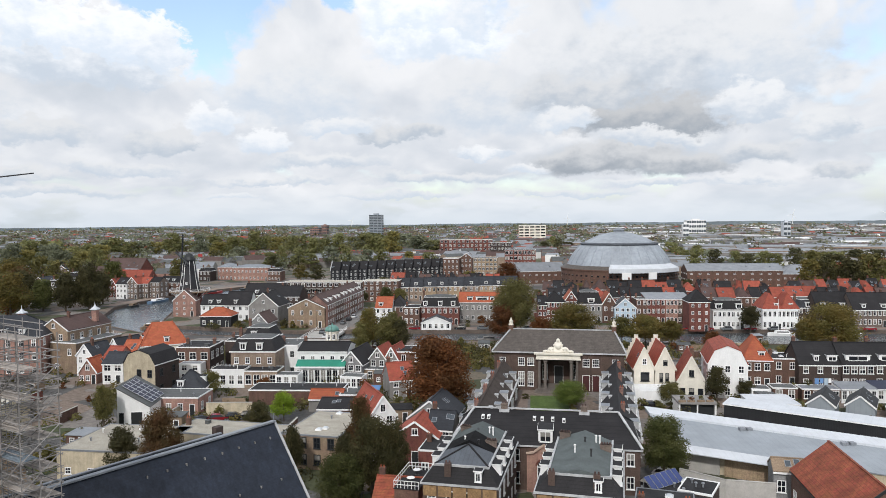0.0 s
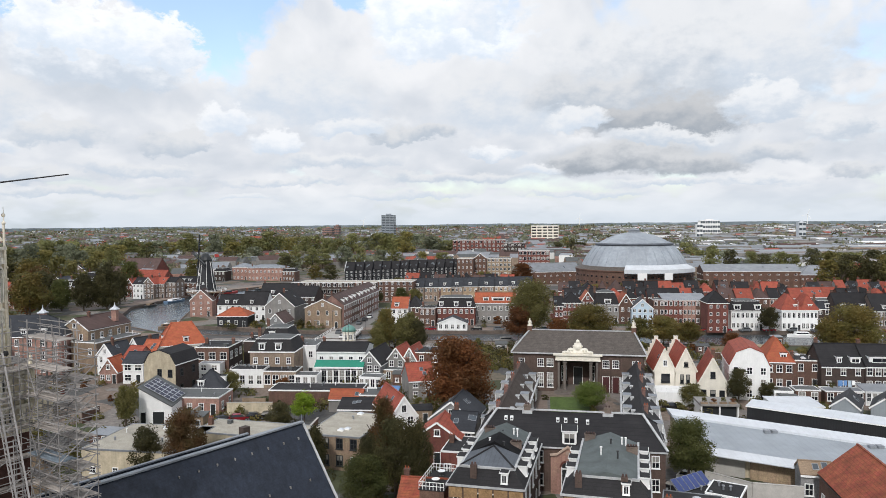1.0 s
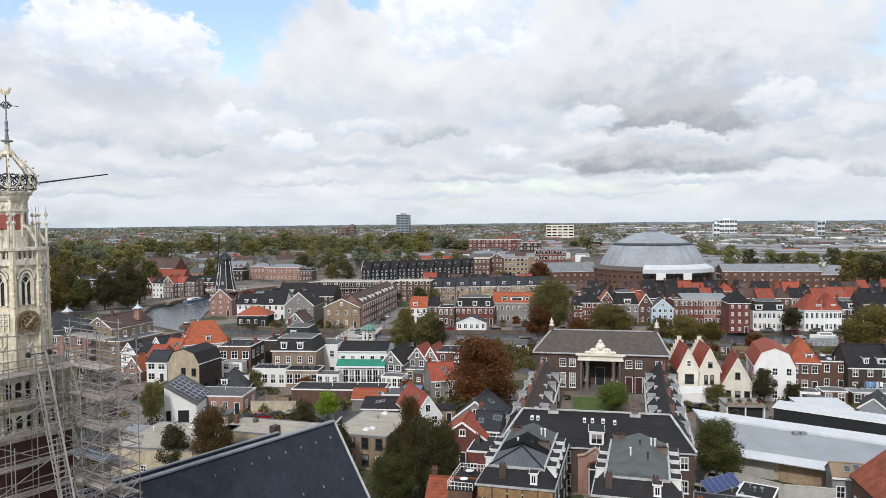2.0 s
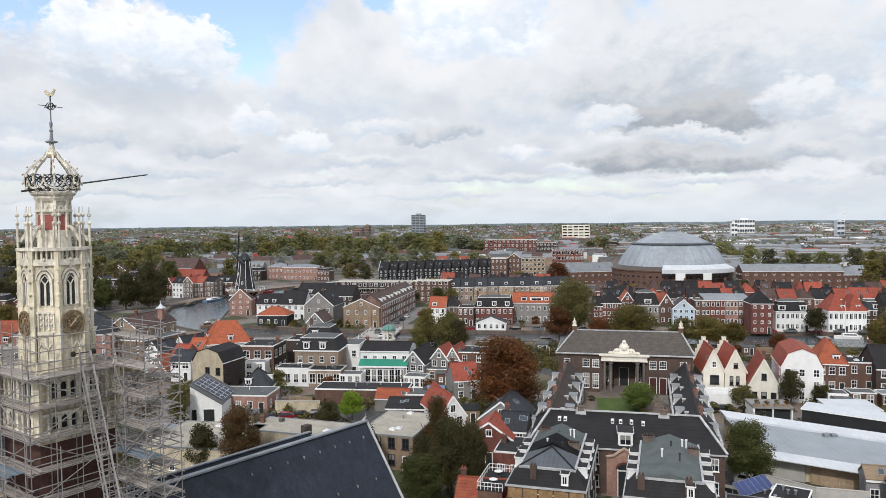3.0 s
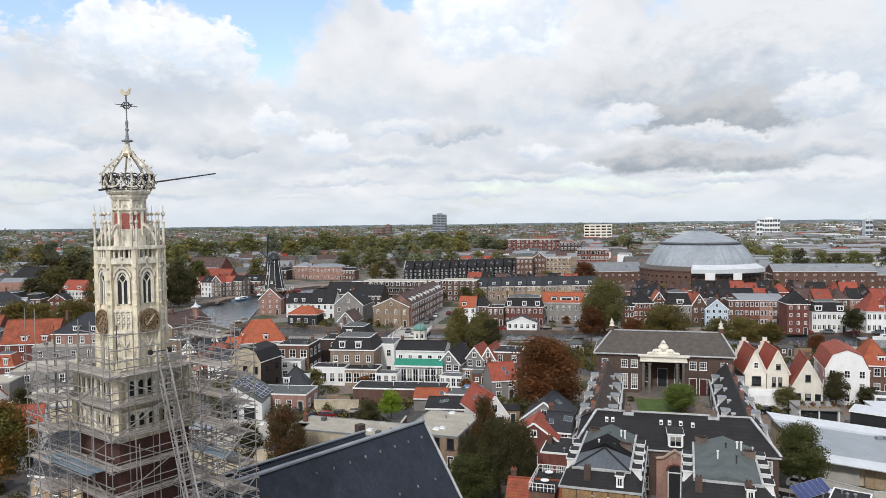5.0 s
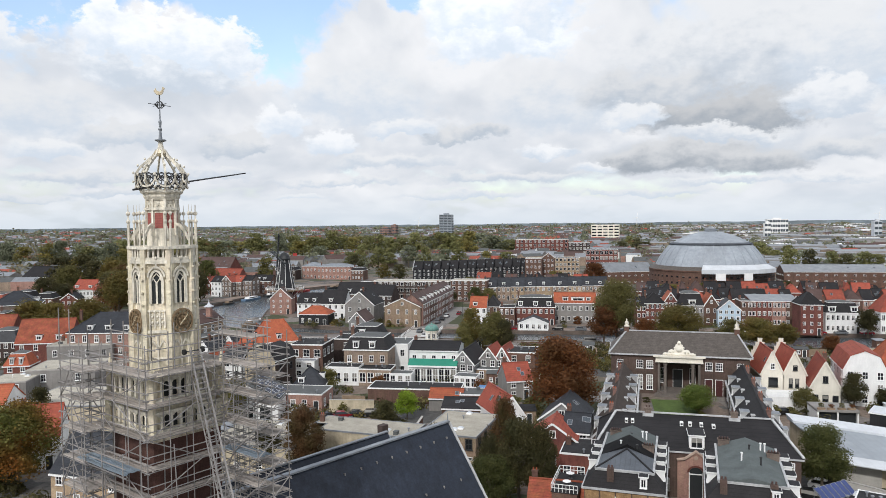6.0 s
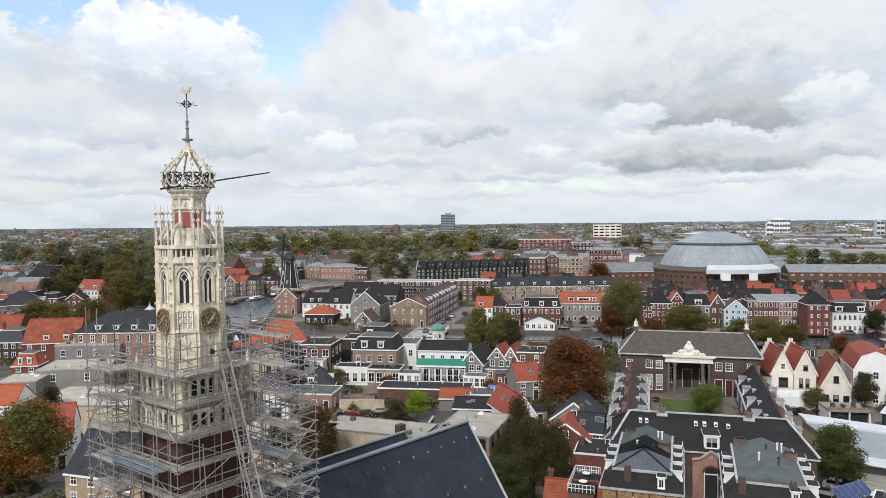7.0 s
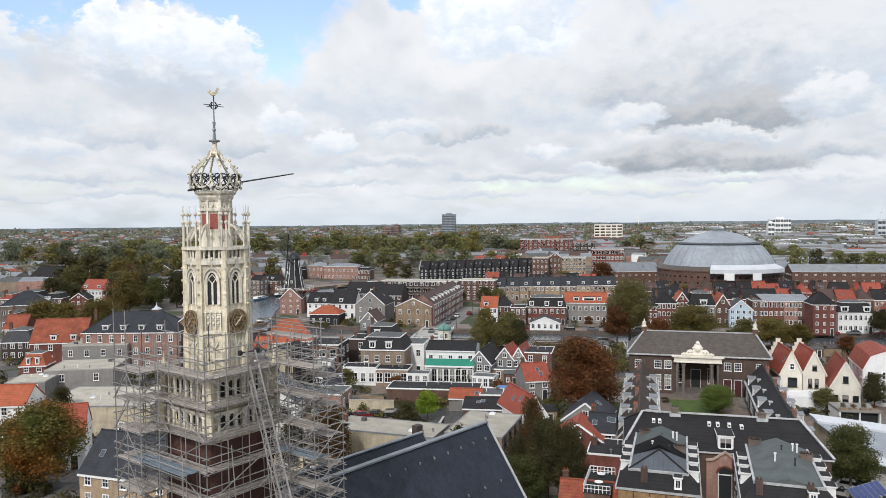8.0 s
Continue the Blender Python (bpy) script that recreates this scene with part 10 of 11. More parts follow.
# ---- scaffold round the tower ----
def scaffold():
    """Local x and -y look out of the tower's two sides that face the court and the street."""
    s = thing("tower_scaffold", pose(TX, TY, 0, 0, 0, TURN + 45), "grey steel tube scaffold with board decks round the tower", "scaffold")
    rng = random.Random(9)
    unit = bmesh.new()
    tube(unit, (0, 0, 0), (0, 0, 1), 0.038, n=6)
    pole = mesh_of(unit, "steel", "pole")
    plank_bm = bmesh.new()
    box(plank_bm, 0, 1, -0.135, 0.135, -0.05, 0.0)
    board = mesh_of(plank_bm, "plank", "board")
    plank_bm = bmesh.new()
    box(plank_bm, 0, 1, -0.135, 0.135, -0.05, 0.0)
    blue = mesh_of(plank_bm, "deck_blue", "board")

    def bar(name, a, b):
        a, b = Vector(a), Vector(b)
        ob = part(name, pole, None, s)
        ob.matrix_local = Matrix.Translation(a) @ (b - a).to_track_quat("Z", "Y").to_matrix().to_4x4() @ Matrix.Diagonal((1, 1, (b - a).length, 1))

    def deck(x0, x1, y0, y1, z, mesh=board):
        """Boards along the longer side."""
        if x1 - x0 >= y1 - y0:
            n = max(1, round((y1 - y0) / 0.29))
            for k in range(n):
                ob = part("board", mesh, None, s, at=pose(x0 + rng.uniform(-0.15, 0.1), y0 + (y1 - y0) * (k + 0.5) / n, z + rng.uniform(0, 0.03)))
                ob.scale = (x1 - x0, 1, 1)
        else:
            n = max(1, round((x1 - x0) / 0.29))
            for k in range(n):
                ob = part("board", mesh, None, s, at=pose(x0 + (x1 - x0) * (k + 0.5) / n, y0 + rng.uniform(-0.15, 0.1), z + rng.uniform(0, 0.03), 0, 0, 90))
                ob.scale = (y1 - y0, 1, 1)
    levels = [29.6, 27.5, 25.3, 23.1, 21.0, 18.9, 16.8, 14.7]
    lo, inn, out = 12.5, 3.12, 3.95
    # uprights round the tower
    steps = (-3.95, -2.2, -0.4, 1.5, 3.12, 3.95)
    for e in (-1, 1):
        for q in steps:
            top = 31.2 + rng.choice((0, 0, 0.6, 1.4))
            bar("standard", (q, e * out, lo), (q, e * out, top))
            bar("standard", (e * out, q, lo), (e * out, q, top))
            if abs(q) < 3:
                bar("standard", (q, e * inn, lo), (q, e * inn, 29.9))
                bar("standard", (e * inn, q, lo), (e * inn, q, 29.9))
    for z in levels:
        for e in (-1, 1):
            near = 2.4 if z > 29 else 3.02
            y0, y1 = (near, out) if e > 0 else (-out, -near)
            deck(-out, out, y0, y1, z)
            deck(y0, y1, -near, near, z)
            for h in (0.5, 1.0):
                bar("guard_rail", (-out - 0.3, e * out, z + h), (out + 0.3, e * out, z + h))
                bar("guard_rail", (e * out, -out - 0.3, z + h), (e * out, out + 0.3, z + h))
            bar("ledger", (-out - 0.25, e * out, z - 0.1), (out + 0.25, e * out, z - 0.1))
            bar("ledger", (e * out, -out - 0.25, z - 0.1), (e * out, out + 0.25, z - 0.1))
        for q in steps[1:-1]:
            for e in (-1, 1):
                bar("transom", (q, e * out, z - 0.07), (q, e * inn, z - 0.07))
                bar("transom", (e * out, q, z - 0.07), (e * inn, q, z - 0.07))
    for k, (z1, z0) in enumerate(zip(levels, levels[1:])):
        for a, b in ((-3.95, -0.4), (-0.4, 3.95)):
            if k % 2:
                a, b = b, a
            bar("brace", (a, -out - 0.06, z0), (b, -out - 0.06, z1))
            bar("brace", (out + 0.06, -a, z0), (out + 0.06, -b, z1))
    # loading bay beside the street corner
    for x in (-5.0, -3.4, -1.6):
        for y in (-4.1, -5.5):
            bar("standard", (x, y, lo), (x, y, 31.6 + (2.4 if x < -3 and y < -5 else 0)))
    for k, z in enumerate(levels):
        deck(-5.0, -1.6, -5.5, -4.02, z)
        for y in (-5.5, -4.1):
            for h in (-0.1, 0.5, 1.0):
                bar("guard_rail", (-5.3, y, z + h), (-1.3, y, z + h))
        for x in (-5.0, -3.4, -1.6):
            for h in (-0.1, 1.0):
                bar("transom", (x, -5.7, z + h), (x, -3.9, z + h))
        if k:
            bar("brace", (-5.0, -5.56, z), (-3.4, -5.56, z + 2.1))
            bar("brace", (-1.6, -5.56, z), (-3.4, -5.56, z + 2.1))
            bar("brace", (-5.06, -5.5, z), (-5.06, -4.1, z + 2.1))
    # wide platform with blue boards at the corner
    deck(-3.4, 3.2, -5.3, -4.0, 23.15, blue)
    bar("ledger", (-3.6, -5.3, 23.0), (3.6, -5.3, 23.0))
    for h in (0.5, 1.0):
        bar("guard_rail", (-1.4, -5.3, 23.1 + h), (3.5, -5.3, 23.1 + h))
    for x in (0.4, 3.2):
        bar("standard", (x, -5.3, lo), (x, -5.3, 24.6))
    # stair tower that stands out from the court side
    xs, ys = (4.4, 5.6, 8.3), (1.9, 3.2, 4.7)
    for x in xs:
        for y in ys:
            bar("standard", (x, y, lo), (x, y, 31.4 + rng.choice((0, 0.8))))
    for k, z in enumerate(levels):
        zz = z + 0.25
        deck(4.0, 8.3, 1.9, 3.2, zz, blue if k in (3, 5) else board)
        deck(5.6, 8.3, 3.2, 4.7, zz - 0.9)
        for y in ys:
            for h in (-0.1, 0.5, 1.0):
                bar("guard_rail", (4.0, y, zz + h), (8.6, y, zz + h))
        for x in xs:
            for h in (-0.1, 0.55, 1.05):
                bar("transom", (x, 1.7, zz + h), (x, 4.9, zz + h))
        if k:
            up = 2.15
            bar("brace", (4.4, 1.84, zz + up * (k % 2)), (5.6, 1.84, zz + up * (1 - k % 2)))
            bar("brace", (5.6, 1.84, zz), (8.3, 1.84, zz + up))
            bar("brace", (8.36, 1.9, zz), (8.36, 4.7, zz + up))
            # stair flight
            for y in (3.5, 4.3):
                bar("stair_string", (4.5, y, zz), (8.0, y, zz + 2.1))
    # boards and poles that stand out behind, above the gallery
    deck(1.0, 6.2, 3.2, 4.6, 31.6)
    for y in (3.2, 4.6):
        for h in (-0.1, 0.6, 1.1):
            bar("guard_rail", (0.6, y, 31.6 + h), (6.6, y, 31.6 + h))
    for x in (1.0, 3.8, 6.2):
        bar("standard", (x, 4.6, 29.0), (x, 4.6, 33.0))
    # poles tied to the octagon
    for z in (30.4, 31.2, 32.2):
        bar("guard_rail", (-3.2, -2.75, z), (3.2, -2.75, z))
        bar("guard_rail", (2.75, -3.2, z), (2.75, 3.2, z))
    for x in (-2.75, -1.0, 1.0, 2.75):
        bar("standard", (x, -2.75, 29.2), (x, -2.75, 33.0))
        bar("standard", (2.75, x, 29.2), (2.75, x, 33.0))
    # long raking props down the court side
    for y in (-2.0, 0.9):
        bar("raker", (4.05, y, 24.6), (7.6, y - 1.6, 12.5))


scaffold()


def hoist():
    h = thing("ladder_hoist", pose(TX, TY, 0, 0, 0, TURN + 45), "grey aluminium ladder hoist leaning on the tower", "ladder hoist")
    top, foot = Vector((3.5, 0.2, 30.9)), Vector((13.0, -0.9, 9.0))
    d = (foot - top).normalized()
    side = Vector((0, 1, 0))
    out = d.cross(side)
    out = out if out.x > 0 else -out
    n = 62
    for e in (-0.4, 0.4):
        bm = bmesh.new()
        beam(bm, top + side * e, foot + side * e, 0.11, 0.09)
        part("rail", bm, "steel", h)
        bm = bmesh.new()
        beam(bm, top + side * e - out * 0.45 + d * 1.5, foot + side * e - out * 0.45, 0.06)
        part("lower_rail", bm, "steel", h)
    bm = bmesh.new()
    beam(bm, (0, -0.4, 0), (0, 0.4, 0), 0.06)
    rung = mesh_of(bm, "steel", "rung")
    length = (foot - top).length
    for k in range(n):
        p = top + d * length * (k + 0.5) / n
        part("rung", rung, None, h, at=Matrix.Translation(p))
    for k in range(3, n, 2):
        p, q = top + d * length * k / n, top + d * length * min(n, k + 2) / n
        for e in (-0.4, 0.4):
            bm = bmesh.new()
            beam(bm, p + side * e, (p + q) / 2 + side * e - out * 0.45, 0.045)
            beam(bm, (p + q) / 2 + side * e - out * 0.45, q + side * e, 0.045)
            part("lattice", bm, "steel", h)
    bm = bmesh.new()
    tube(bm, top + Vector((-0.2, -0.75, -0.1)), top + Vector((-0.2, 0.75, -0.1)), 0.05)
    part("head_axle", bm, "iron", h)
    for e in (-0.75, 0.75):
        bm = bmesh.new()
        tube(bm, top + Vector((-0.2, e - 0.09, -0.1)), top + Vector((-0.2, e + 0.09, -0.1)), 0.2, n=12)
        part("wheel", bm, "rubber", h, "black rubber roller")
    b = thing("hoist_boom", pose(0, 0, 0), "long thin grey pole stuck through the tower's crown", "pole")
    bm = bmesh.new()
    tube(bm, (-39.33, 49.87, 42.59), (-34.19, 58.71, 44.3), 0.075, 0.05, 8)
    part("pole", bm, "iron", b)


hoist()


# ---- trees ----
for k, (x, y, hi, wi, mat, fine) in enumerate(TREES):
    # far trees take paler copies of their leaf colour, in place of haze
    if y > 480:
        mat = {"leaf_green": "leaf_green_hazed", "leaf_olive": "leaf_olive_hazed", "leaf_dark": "leaf_dark_hazed"}.get(mat, mat)
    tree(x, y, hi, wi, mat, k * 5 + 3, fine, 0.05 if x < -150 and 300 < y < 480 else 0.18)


# ---- bridge, boats, cars and gardens ----
def bridge():
    b = thing("bridge", pose(-43.9, 250.0, 0, 0, 0, -4), "low grey road bridge with white railings over the river", "bridge")
    bm = bmesh.new()
    box(bm, -5.6, 5.6, -14.5, 14.5, -0.5, 0.06)
    part("deck", bm, "concrete", b)
    for y in (-6, 6):
        bm = bmesh.new()
        box(bm, -5.6, 5.6, y - 0.8, y + 0.8, -2.0, -0.5)
        part("pier", bm, "quay_brick", b)
    for x in (-5.4, 5.4):
        for k in range(15):
            bm = bmesh.new()
            beam(bm, (x, -14.4 + 2.0 * k, 0.05), (x, -14.4 + 2.0 * k, 1.1), 0.12)
            part("rail_post", bm, "paint_white", b)
        for z in (0.55, 1.08):
            bm = bmesh.new()
            beam(bm, (x, -14.5, z), (x, 14.5, z), 0.08)
            part("handrail", bm, "paint_white", b)
    k = thing("bridge_house", pose(-38.6, 236.5, 0), "small bridge keeper's house with a green copper dome", "kiosk")
    bm = bmesh.new()
    lathe(bm, [(2.2, 0), (2.2, 3.2), (2.45, 3.3), (2.45, 3.6)], 8)
    part("wall", bm, "plaster_cream", k)
    bm = bmesh.new()
    lathe(bm, [(2.4, 3.6), (2.3, 4.2), (1.9, 4.9), (1.2, 5.4), (0.35, 5.6), (0.1, 6.2)], 16)
    part("dome", bm, "copper_green", k, "verdigris copper dome", smooth=True)
    for a in range(0, 360, 45):
        add_window(k, pose(2.03 * math.cos(radians(a + 22.5)), 2.03 * math.sin(radians(a + 22.5)), 1.0, 0, 0, a + 112.5), 1.0, 1.7)
    for x, y in ((-50, 236), (-38, 232), (-48.6, 262), (-36.6, 263), (-32.6, 300), (-37.5, 222), (60, 260), (100, 257), (20, 261)):
        l = thing("street_lamp", pose(x, y, 0), "slim dark street lamp beside the road", "street lamp", "street lamps")
        bm = bmesh.new()
        tube(bm, (0, 0, 0), (0, 0, 7.2), 0.09, 0.05, 6)
        part("pole", bm, "iron", l)
        bm = bmesh.new()
        box(bm, -0.18, 0.9, -0.14, 0.14, 7.15, 7.3)
        part("lamp_head", bm, "zinc", l)


bridge()


def boat(x, y, turn, long, wide, hull, cabin, label, mast=0.0):
    b = thing("boat", pose(x, y, -1.25, 0, 0, turn), label, "boat")
    bm = bmesh.new()
    n = 10
    low, high = [], []
    for k in range(n + 1):
        f = k / n
        wd = wide / 2 * (1 - max(0, (f - 0.55) / 0.45) ** 2) * (0.82 + 0.18 * min(1, f / 0.2))
        low.append((long * (f - 0.5), wd * 0.7, 0))
        high.append((long * (f - 0.5), wd, 1.1 + 0.45 * max(0, f - 0.6)))
    ring_l = low + [(px, -py, pz) for px, py, pz in reversed(low[:-1])]
    ring_h = high + [(px, -py, pz) for px, py, pz in reversed(high[:-1])]
    hexa(bm, ring_l, ring_h)
    part("hull", bm, hull, b)
    bm = bmesh.new()
    low = [(long * a, wide * c * 0.36, 1.05) for a, c in ((-0.3, -1), (0.22, -1), (0.22, 1), (-0.3, 1))]
    hexa(bm, low, [(px * 0.94, py * 0.9, 2.0) for px, py, pz in low])
    cab = part("cabin", bm, cabin, b)
    for e in (-1, 1):
        bm = bmesh.new()
        hexa(bm, [(-long * 0.26, e * wide * 0.355, 1.4), (long * 0.18, e * wide * 0.355, 1.4), (long * 0.18, e * wide * 0.335, 1.8), (-long * 0.26, e * wide * 0.335, 1.8)],
             [(-long * 0.26, e * wide * 0.36, 1.4), (long * 0.18, e * wide * 0.36, 1.4), (long * 0.18, e * wide * 0.35, 1.8), (-long * 0.26, e * wide * 0.35, 1.8)])
        part("window", bm, "glass", cab)
    if mast:
        bm = bmesh.new()
        tube(bm, (long * 0.1, 0, 1.5), (long * 0.1, 0, mast), 0.09, 0.05, 6)
        part("mast", bm, "paint_white", b)
        bm = bmesh.new()
        tube(bm, (long * 0.1, 0, 2.4), (-long * 0.35, 0, 2.6), 0.07, n=5)
        part("boom", bm, "timber", b)
    return b


boat(-155.5, 350, 82, 9, 3, "paint_dark", "timber", "dark wooden boat moored at the quay")
boat(-151.5, 371, 76, 16, 4, "paint_blue", "paint_white", "long blue barge with a white cabin at the quay")
boat(-146.5, 390, 70, 13, 3.6, "paint_dark", "paint_white", "dark barge with a white cabin at the quay")
boat(-138.5, 410, 62, 22, 4.6, "paint_red", "paint_dark", "long red barge moored at the quay")
boat(-121, 438, 52, 16, 4.0, "paint_dark", "timber", "dark barge moored along the quay")
boat(-108, 466, 38, 14, 3.8, "paint_red", "paint_white", "red boat with a white cabin moored along the quay")
boat(-70, 480, 25, 14, 3.8, "paint_dark", "paint_white", "dark boat with a white cabin moored along the quay")
boat(-119, 287, 60, 7, 2.6, "paint_white", "plaster_grey", "small white motor boat moored beside the mill")
boat(-117, 276, 40, 6, 2.2, "timber", "timber", "small open wooden boat moored beside the mill")
boat(117, 247.5, 174, 9, 2.8, "paint_white", "paint_white", "white sailing boat with a tall mast", 13.0)
boat(127, 247, 176, 8, 2.8, "paint_white", "plaster_grey", "white motor cruiser moored at the quay")
boat(140, 246, 176, 8, 2.8, "paint_white", "paint_blue", "white motor cruiser with a blue cabin")
boat(158, 244.5, 176, 9, 2.8, "paint_white", "paint_white", "white cabin cruiser moored at the quay", 10.0)
boat(14, 240, 178, 8, 2.4, "plaster_grey", "plaster_grey", "low grey open boat on the river")


def car(x, y, turn, paint, label):
    c = thing("car", pose(x, y, 0.06, 0, 0, turn), label, "car", "parked cars")

    def body_mesh():
        bm = bmesh.new()
        side = [(-2.1, 0.3), (2.1, 0.3), (2.15, 0.62), (2.0, 0.8), (1.15, 0.92), (-1.75, 0.98), (-2.15, 0.8)]
        hexa(bm, [(a, -0.86, b) for a, b in side], [(a, 0.86, b) for a, b in side])
        return mesh_of(bm, paint, "body")

    def cabin_mesh():
        bm = bmesh.new()
        hexa(bm, [(-1.75, -0.78, 0.97), (1.15, -0.78, 0.91), (1.15, 0.78, 0.91), (-1.75, 0.78, 0.97)], [(-1.35, -0.62, 1.42), (0.35, -0.62, 1.42), (0.35, 0.62, 1.42), (-1.35, 0.62, 1.42)])
        return mesh_of(bm, "glass", "glazing")

    def roof_mesh():
        bm = bmesh.new()
        hexa(bm, [(-1.37, -0.63, 1.42), (0.37, -0.63, 1.42), (0.37, 0.63, 1.42), (-1.37, 0.63, 1.42)], [(-1.25, -0.55, 1.48), (0.25, -0.55, 1.48), (0.25, 0.55, 1.48), (-1.25, 0.55, 1.48)])
        return mesh_of(bm, paint, "roof")

    def wheel_mesh():
        bm = bmesh.new()
        tube(bm, (0, -0.11, 0), (0, 0.11, 0), 0.31, n=14)
        return mesh_of(bm, "rubber", "wheel")

    def rim_mesh():
        bm = bmesh.new()
        tube(bm, (0, -0.125, 0), (0, 0.125, 0), 0.19, n=10)
        return mesh_of(bm, "zinc", "rim")
    part("body", shared(("car_body", paint), body_mesh), None, c)
    part("glazing", shared("car_windows", cabin_mesh), None, c)
    part("roof", shared(("car_roof", paint), roof_mesh), None, c)
    for wx in (-1.3, 1.3):
        for wy in (-0.8, 0.8):
            w = part("wheel", shared("car_wheel", wheel_mesh), None, c, at=pose(wx, wy, 0.31))
            part("rim", shared("car_rim", rim_mesh), None, w)
    return c


CAR_KINDS = (("carpaint_black", "black parked car"), ("carpaint_red", "dark red parked car"), ("carpaint_white", "white parked car"), ("carpaint_grey", "grey parked car"))
for x, y, turn, k, where in ((-49.4, 140.6, 50, 0, "beside a low brick building"), (-46.4, 141.6, 20, 1, "in the yard"), (-43.4, 142.6, 16, 0, "in the yard"), (-40.6, 143.4, 12, 0, "by the garden wall"),
                             (43.4, 149.3, 4, 0, "beside the garden wall"), (30.4, 104.0, -30, 0, "in the alley by the tree"), (33.8, 108.0, -30, 2, "in the alley by the tree"), (36.0, 111.5, -32, 0, "in the alley by the tree"),
                             (-40.8, 277, 86, 3, "along the bridge road"), (-39.8, 286, 84, 0, "along the bridge road"), (-38.8, 295, 84, 2, "along the bridge road"), (-34.2, 303, 84, 1, "along the bridge road"),
                             (-42.0, 244, 88, 2, "crossing the bridge"), (-45.0, 254, 88, 3, "crossing the bridge")):
    car(x, y, turn, CAR_KINDS[k][0], CAR_KINDS[k][1] + " " + where)
rng_q = random.Random(21)
for k in range(26):
    f = k / 26
    x = -20 + 210 * f + rng_q.uniform(-1, 1)
    q = rng_q.randrange(4)
    car(x, 260.4 - 0.075 * max(0, x - 0) * 0.9, rng_q.choice((-3, 177)), CAR_KINDS[q][0], CAR_KINDS[q][1] + " along the far quay")


def free(x, y, r=0.5):
    """Whether a spot is clear of houses and the river."""
    for hx, hy, a, w, d in PLOTS:
        dx, dy = x - hx, y - hy
        u, v = dx * math.cos(a) + dy * math.sin(a), -dx * math.sin(a) + dy * math.cos(a)
        if abs(u) < w / 2 + r and -r < v < d + r:
            return False
    if 226 < y < 266 or (x < -96 and y > 236 + (x + 96) * 0.2):
        return False
    if -52 < x < -26 and y > 200 or math.hypot(x - 101, y - 418) < 38:
        return False
    return not (3 < x < 46 and 84 < y < 186) and not (-46 < x < -8 and 40 < y < 92)


def shrub(x, y, high, wide, mat, seed):
    crown = shared(("shrub", mat, seed % 3), lambda: crown_mesh(seed % 3 + 40, 16, 0.05, 36, mat))
    s = thing("shrub", pose(x, y, 0, 0, 0, seed * 61 % 360), SHRUB_LABELS[mat], "shrub")
    c = part("leaves", crown, None, s)
    c.scale = (wide * 1.2, wide * 1.2, high * 1.1)
    c.location = (0, 0, -0.16 * high)


SHRUB_LABELS = {"leaf_green": "leafy green garden shrub", "leaf_dark": "dark evergreen garden shrub", "leaf_olive": "yellow-green shrub in a garden", "leaf_rust": "red-brown shrub in a garden"}
ZONES = [(-72, 4, 96, 226, 62), (46, 112, 108, 224, 42), (-175, -76, 92, 232, 50), (-28, 175, 266, 400, 70), (-8, 44, 188, 226, 16), (-112, -48, 262, 330, 24)]
rng_g = random.Random(31)
for x0, x1, y0, y1, n in ZONES:
    for k in range(n):
        x, y = rng_g.uniform(x0, x1), rng_g.uniform(y0, y1)
        if free(x, y, 0.8):
            h = rng_g.uniform(1.4, 4.2)
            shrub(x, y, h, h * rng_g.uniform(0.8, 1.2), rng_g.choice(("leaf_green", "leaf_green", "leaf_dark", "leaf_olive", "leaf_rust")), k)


def garden_wall(x, y, turn, long, high, mat, label):
    w = thing("garden_wall", pose(x, y, 0, 0, 0, turn), label, "wall")
    bm = bmesh.new()
    box(bm, -long / 2, long / 2, -0.1, 0.1, 0, high)
    part("panel", bm, mat, w)
    bm = bmesh.new()
    box(bm, -long / 2 - 0.05, long / 2 + 0.05, -0.16, 0.16, high, high + 0.09)
    part("coping", bm, "concrete" if mat != "timber" else "timber", w)


def garden_shed(x, y, turn, w, d, h, mat, roof, label):
    s = thing("garden_shed", pose(x, y, 0, 0, 0, turn), label, "shed")
    PLOTS.append((x, y, radians(turn), w, d))
    bm = bmesh.new()
    box(bm, -w / 2, w / 2, 0, d, 0, h)
    part("wall", bm, mat, s)
    bm = bmesh.new()
    slab(bm, [(-w / 2 - 0.2, -0.2, h + 0.15), (w / 2 + 0.2, -0.2, h + 0.15), (w / 2 + 0.2, d + 0.2, h + 0.45), (-w / 2 - 0.2, d + 0.2, h + 0.45)], 0.14)
    part("roof", bm, roof, s)
    add_door(s, pose(w * 0.2, 0, 0), 0.9, 2.0, "paint_dark")
    if w > 2.8:
        add_window(s, pose(-w * 0.22, 0, 0.9), 0.9, 1.0)


